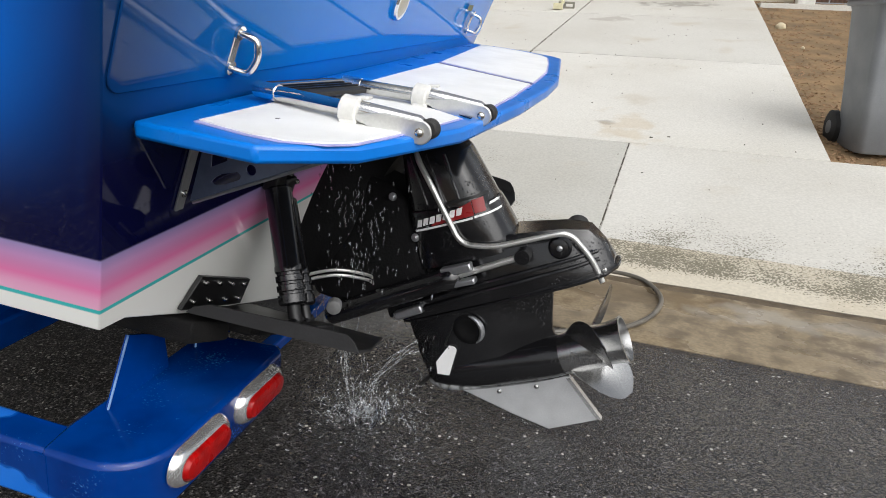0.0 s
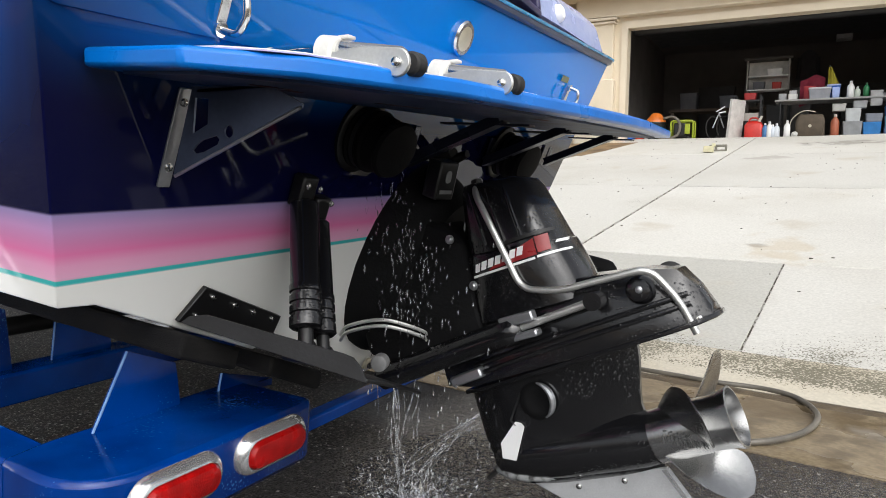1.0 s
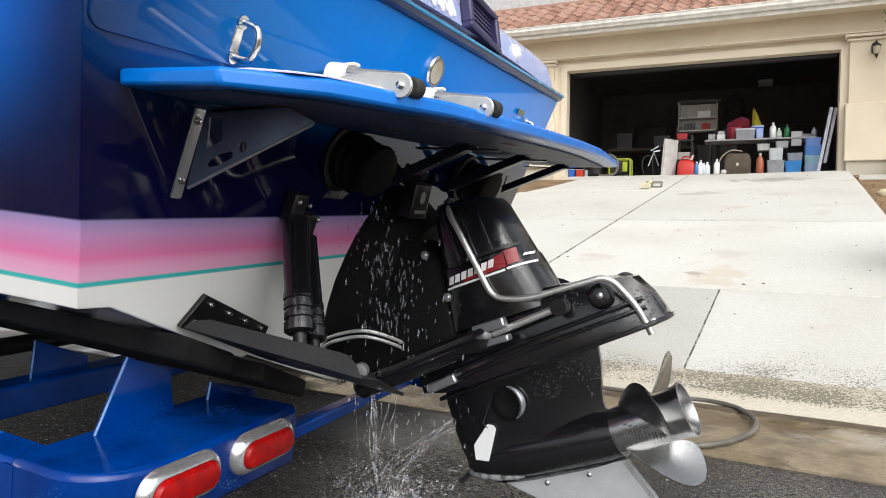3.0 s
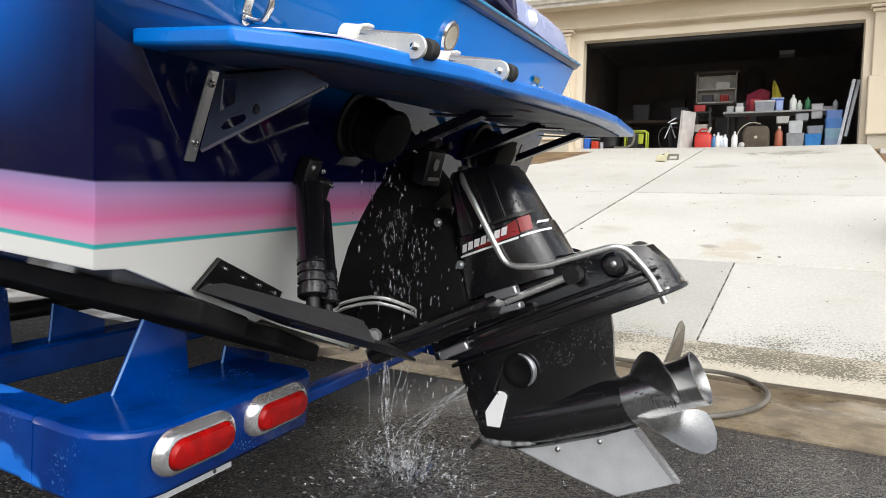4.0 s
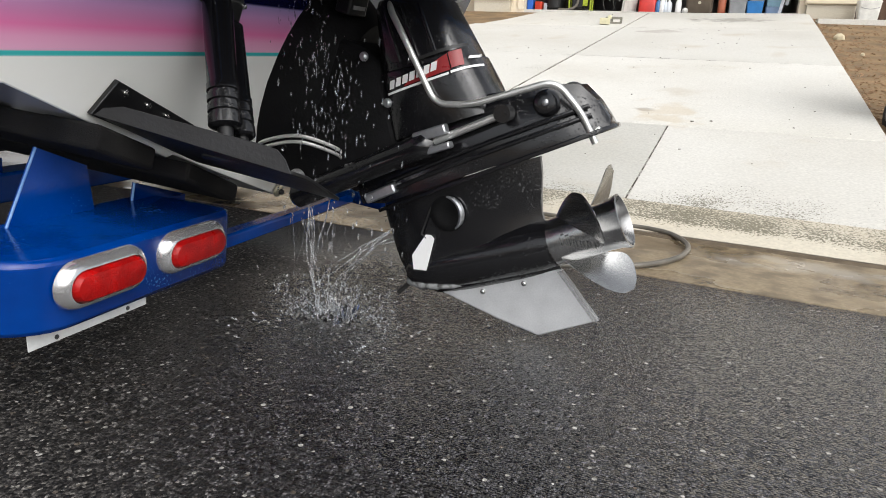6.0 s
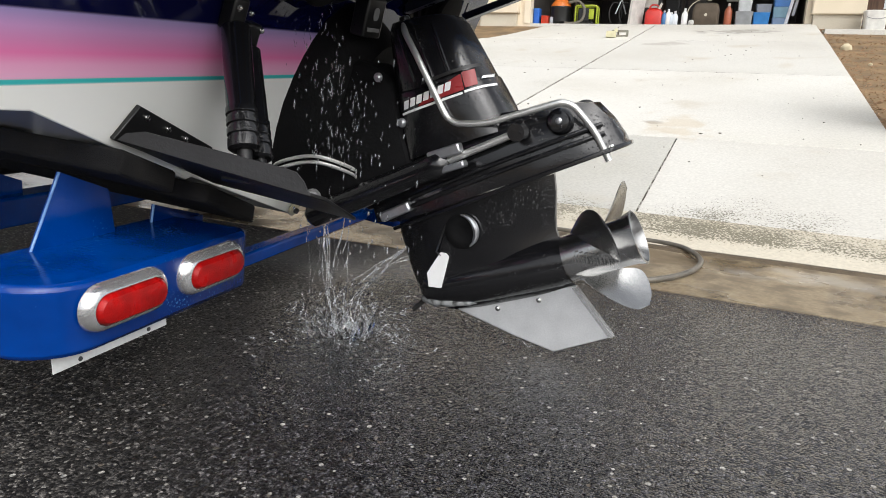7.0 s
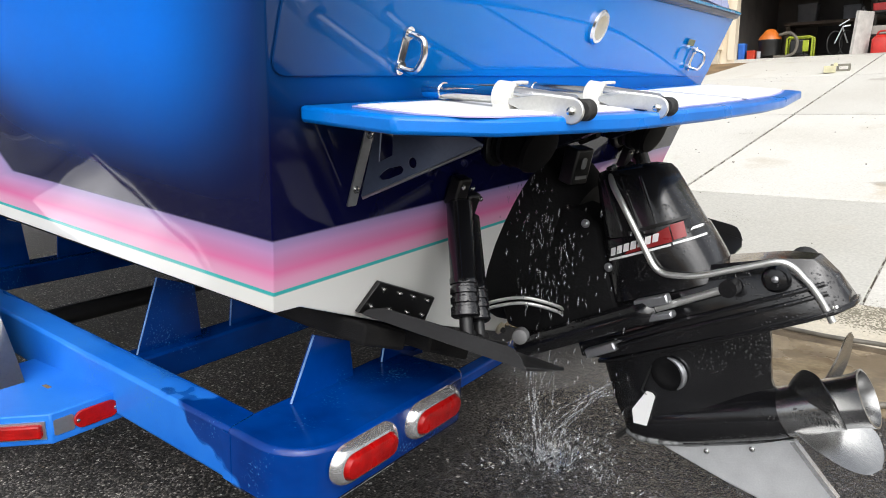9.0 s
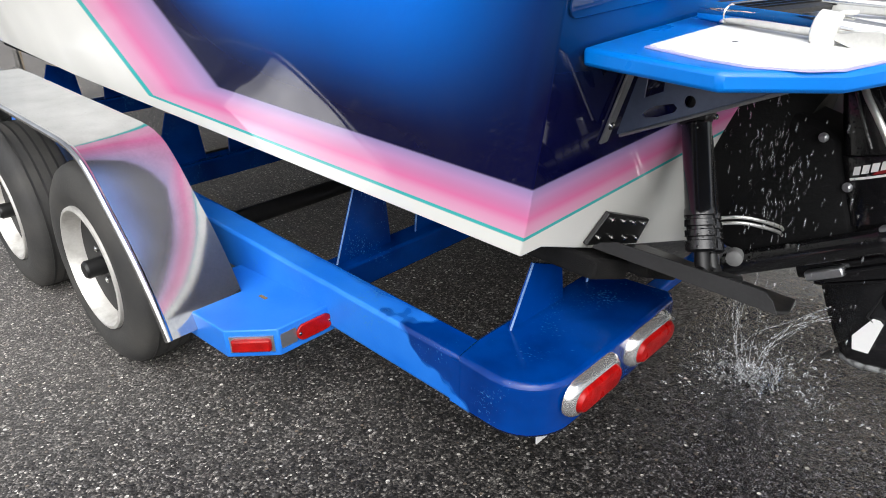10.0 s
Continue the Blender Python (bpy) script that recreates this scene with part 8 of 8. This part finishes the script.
part("body", loft(rings), plain((0.085, 0.065, 0.045), 0.85), bag, smooth=40)
part("bag_handle", tube(smooth_line([(gx(0.665) - 0.34, 13.45, GF + 0.05), (gx(0.665) - 0.30, 13.45, GF + 0.32), (gx(0.665) - 0.12, 13.45, GF + 0.47), (gx(0.665) + 0.08, 13.45, GF + 0.45)]), 0.010, 8), plain((0.40, 0.36, 0.28)), bag)
part("badge", lathe((gx(0.665), 13.418, GF + 0.2), (0, -1, 0), [(0, 0.03), (0.004, 0.026)], 12), plain((0.5, 0.46, 0.36)), bag)
# pale board leaning, and stool
brd = thing("leaning_board", (gx(0.40), 13.5, GF), "thick white foam board leaning inside the garage", "board")
part("panel", box((0, 0, 0.36), (0.055, 0.42, 0.72), pose(gx(0.405), 13.45, GF + 0.002, 0, 5, -28)), plain((0.55, 0.53, 0.50), 0.8), brd, bevel=0.006)
crate(gx(0.455), 13.9, GF + 0.36, 0.28, 0.24, 0.14, (0.42, 0.40, 0.36), "beige folded cloth on a shelf", name="folded_cloth")
shelf = thing("metal_shelf", (gx(0.45), 14.0, GF), "black metal shelf inside the garage", "shelf")
for z in (0.34, 0.74):
    part("shelf_board", box((gx(0.445), 14.0, GF + z), (0.48, 0.4, 0.025)), M["black_satin"], shelf)
for x in (gx(0.40), gx(0.49)):
    for y in (13.82, 14.18):
        part("shelf_post", box((x, y, GF + 0.42), (0.03, 0.03, 0.84)), M["black_satin"], shelf)
crate(gx(0.45), 13.9, GF + 0.76, 0.22, 0.2, 0.12, (0.34, 0.02, 0.02), "red tool case on the shelf", name="tool_case")
# power generator: lime frame, black body
gen = thing("power_generator", (gx(0.215), 13.55, GF), "black and lime portable power generator", "generator")
part("body", box((gx(0.205), 13.55, GF + 0.19), (0.24, 0.30, 0.26)), M["black_satin"], gen, bevel=0.03)
for y in (13.42, 13.68):
    part("frame_tube", tube(round_corners([(gx(0.17), y, GF + 0.02), (gx(0.17), y, GF + 0.36), (gx(0.255), y, GF + 0.36), (gx(0.255), y, GF + 0.02)], 0.05), 0.018, 10), plain((0.30, 0.36, 0.02), 0.4), gen)
part("front_panel", box((gx(0.235), 13.392, GF + 0.2), (0.10, 0.02, 0.2)), plain((0.32, 0.38, 0.02), 0.4), gen, bevel=0.01)
for k in range(4):
    part("foot", rod((gx(0.18) + 0.28 * (k % 2), 13.45 + 0.18 * (k // 2), GF), (gx(0.18) + 0.28 * (k % 2), 13.45 + 0.18 * (k // 2), GF + 0.06), 0.03), M["rubber"], gen)
# shop vacuum
vac = thing("shop_vacuum", (gx(0.11), 13.55, GF), "black shop vacuum with an orange head and hose", "vacuum")
part("drum", lathe((gx(0.105), 13.55, GF + 0.05), (0, 0, 1), [(0, 0.17), (0.02, 0.19), (0.26, 0.20), (0.28, 0.21), (0.30, 0.20)], 28), M["black_satin"], vac)
part("head", lathe((gx(0.105), 13.55, GF + 0.351), (0, 0, 1), [(0, 0.20), (0.04, 0.19), (0.10, 0.14), (0.17, 0.09), (0.19, 0.05)], 28), plain((0.62, 0.16, 0.02), 0.4), vac)
part("vacuum_hose", tube(smooth_line([(gx(0.14), 13.45, GF + 0.42), (gx(0.18), 13.42, GF + 0.44), (gx(0.205), 13.40, GF + 0.30), (gx(0.20), 13.38, GF + 0.10), (gx(0.17), 13.36, GF + 0.03), (gx(0.13), 13.36, GF + 0.03)]), 0.026, 10), plain((0.14, 0.125, 0.10)), vac)
for k in range(4):
    a = math.pi / 4 + k * math.pi / 2
    part("caster", rod((gx(0.105) + 0.17 * math.cos(a), 13.55 + 0.17 * math.sin(a), GF), (gx(0.105) + 0.17 * math.cos(a), 13.55 + 0.17 * math.sin(a), GF + 0.06), 0.025), M["rubber"], vac)
crate(gx(0.015), 13.4, GF, 0.13, 0.2, 0.27, (0.02, 0.12, 0.50), "blue cooler by the garage jamb", (0.03, 0.16, 0.55), name="cooler")
crate(gx(0.05), 13.38, GF, 0.15, 0.18, 0.16, (0.50, 0.04, 0.015), "orange-red jug by the garage jamb", name="jug")
crate(gx(0.075), 13.4, GF, 0.07, 0.1, 0.14, (0.40, 0.42, 0.45), "small grey canister by the garage jamb", name="canister")
# wheeled stand: two spoked wheels and a frame
cart = thing("folded_bicycle", (gx(0.34), 13.6, GF), "dark bicycle standing inside the garage", "bicycle")
for c in (0.325, 0.365):
    p = Vector((gx(c), 13.55, GF + 0.22))
    part("wheel", tube([p + Vector((0.10 * math.cos(a), 0.17 * math.cos(a), 0.21 * math.sin(a))) for a in [2 * math.pi * k / 24 for k in range(25)]], 0.010, 8), M["rubber"], cart)
for a, b in (((0.325, 0.22), (0.345, 0.50)), ((0.345, 0.50), (0.365, 0.22)), ((0.335, 0.52), (0.365, 0.62)), ((0.345, 0.50), (0.37, 0.52))):
    part("frame_tube", rod((gx(a[0]), 13.55, GF + a[1]), (gx(b[0]), 13.6, GF + b[1]), 0.013, n=8), M["alu"], cart)
# leaning white boards at the far jamb
for k, (c, lean) in enumerate(((0.955, -7), (0.975, -9))):
    pl = thing("trim_board", (gx(c), 13.5, GF), "white trim board leaning on the garage jamb", "board", "leaning trim boards")
    part("plank", box((0, 0, 0.60), (0.05, 0.12, 1.2 - 0.2 * k), pose(gx(c) - 0.06, 13.42 + 0.1 * k, GF + 0.1 * k, 0, 9, 0)), plain((0.58, 0.60, 0.66), 0.6), pl)
# pale cabinet, car-like dark bulk and shelves at the back
cab = thing("wall_cabinet", (0.07, 15.4, 2.9), "pale open cabinet standing in the dim garage", "cabinet")
part("cabinet_back", box((0.07, 15.62, 3.26), (0.80, 0.03, 0.62)), plain((0.62, 0.60, 0.55), 0.7), cab)
for x in (-0.325, 0.465):
    part("cabinet_side", box((x, 15.46, 3.26), (0.025, 0.30, 0.62)), plain((0.34, 0.32, 0.29), 0.7), cab)
for z in (2.955, 3.24):
    part("cabinet_shelf", box((0.07, 15.46, z), (0.76, 0.30, 0.025)), plain((0.70, 0.68, 0.63), 0.7), cab)
part("cabinet_top", box((0.07, 15.45, 3.595), (0.90, 0.33, 0.05)), plain((0.06, 0.05, 0.04), 0.7), cab)
for x in (-0.30, 0.44):
    part("cabinet_leg", box((x, 15.46, 2.385), (0.05, 0.28, 1.11)), plain((0.06, 0.05, 0.04), 0.7), cab)
crate(-0.10, 15.44, 2.970, 0.24, 0.20, 0.16, (0.10, 0.10, 0.11), "dark box in the open cabinet", name="storage_box")
crate(0.24, 15.44, 2.970, 0.18, 0.18, 0.14, (0.40, 0.03, 0.02), "red toolbox in the open cabinet", name="toolbox")
crate(0.20, 15.44, 3.255, 0.30, 0.20, 0.13, (0.72, 0.70, 0.66), "pale carton in the open cabinet", name="carton")
coat = thing("hanging_jacket", (0.74, 19.4, 3.5), "grey work jacket hanging on the back wall", "jacket")
rings = [[Vector((0.74 + a, 19.40 + b, z)) for a, b in rounded_rect(w, d, 0.03, 3)] for z, w, d in ((3.50, 0.34, 0.16), (3.62, 0.36, 0.18), (4.05, 0.34, 0.17), (4.28, 0.40, 0.15), (4.38, 0.24, 0.12), (4.42, 0.12, 0.10))]
part("jacket_body", loft(rings), plain((0.13, 0.13, 0.14), 0.85), coat, smooth=40)
for x, w in ((0.93, 0.02), (0.55, -0.02)):
    part("sleeve", rod((x, 19.40, 4.24), (x + w * 2, 19.42, 3.70), 0.06, 0.045), plain((0.12, 0.12, 0.13), 0.85), coat)
bench = thing("work_bench", (gx(0.3), 17.0, GF), "dark workbench deep inside the garage", "bench")
part("bench_top", box((gx(0.26), 17.0, GF + 0.9), (2.2, 0.7, 0.06)), plain((0.10, 0.07, 0.05), 0.7), bench)
for x in (gx(0.05), gx(0.47)):
    part("bench_leg", box((x, 17.0, GF + 0.43), (0.09, 0.6, 0.86)), plain((0.10, 0.07, 0.05), 0.7), bench)
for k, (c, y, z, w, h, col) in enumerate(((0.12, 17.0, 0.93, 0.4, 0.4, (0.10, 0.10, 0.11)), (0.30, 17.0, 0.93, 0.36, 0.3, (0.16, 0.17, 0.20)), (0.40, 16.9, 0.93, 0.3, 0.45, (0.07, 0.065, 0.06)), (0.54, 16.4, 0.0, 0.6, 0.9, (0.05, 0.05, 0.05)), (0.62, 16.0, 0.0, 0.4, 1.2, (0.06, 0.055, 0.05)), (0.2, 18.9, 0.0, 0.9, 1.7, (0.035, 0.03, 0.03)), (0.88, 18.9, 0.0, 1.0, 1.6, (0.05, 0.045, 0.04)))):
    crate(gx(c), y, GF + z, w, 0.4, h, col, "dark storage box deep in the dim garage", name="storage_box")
op = thing("door_opener", (gx(0.77), 16.5, GF + 2.2), "grey garage door opener hanging from the ceiling", "door opener")
part("motor_box", box((gx(0.77), 16.6, GF + 2.35), (0.3, 0.4, 0.16)), plain((0.35, 0.35, 0.35)), op, bevel=0.02)
part("hanger", rod((gx(0.77), 16.6, GF + 2.42), (gx(0.77), 16.6, GF + 2.78), 0.012, n=8), M["alu"], op)
part("guide_rail", box((gx(0.77), 14.9, GF + 2.40), (0.05, 3.0, 0.04)), M["alu"], op)

# ---- roof tiles, course by course ----
def tile_mesh():
    b2 = bmesh.new()
    n, w, L = 6, 0.30, 0.42
    rows3 = []
    for y, lift in ((0.0, 0.012), (L, 0.0)):
        top, bot = [], []
        for k in range(n + 1):
            t = k / n
            x = (t - 0.5) * w
            h = 0.055 * math.sin(math.pi * min(1, t / 0.62)) if t < 0.62 else -0.012 * math.sin(math.pi * (t - 0.62) / 0.38)
            top.append(b2.verts.new((x, y, h + lift + 0.012)))
            bot.append(b2.verts.new((x, y, h + lift)))
        rows3.append((top, bot))
    (t0, b0), (t1, b1) = rows3
    for k in range(n):
        b2.faces.new((t0[k], t0[k + 1], t1[k + 1], t1[k]))
        b2.faces.new((b0[k], t0[k], t0[k + 1], b0[k + 1]))
        b2.faces.new((b0[k + 1], b1[k + 1], b1[k], b0[k]))
    me2 = finish(b2, 60)
    me2.materials.append(M["roof_tile"])
    return me2


tm = tile_mesh()
rng = random.Random(3)
for r in range(6):
    for c in range(31):
        x = -5.13 + 0.295 * c
        y = 12.38 + 0.34 * r
        z = 4.70 + rs * (y - 12.42) + 0.012
        ob = new("roof_tile", tm)
        ob.parent = roof
        ob.matrix_basis = Matrix.Translation((x + rng.uniform(-0.008, 0.008), y, z)) @ pose(0, 0, 0, 27 + rng.uniform(-1, 1), rng.uniform(-1.5, 1.5), rng.uniform(-1.5, 1.5))
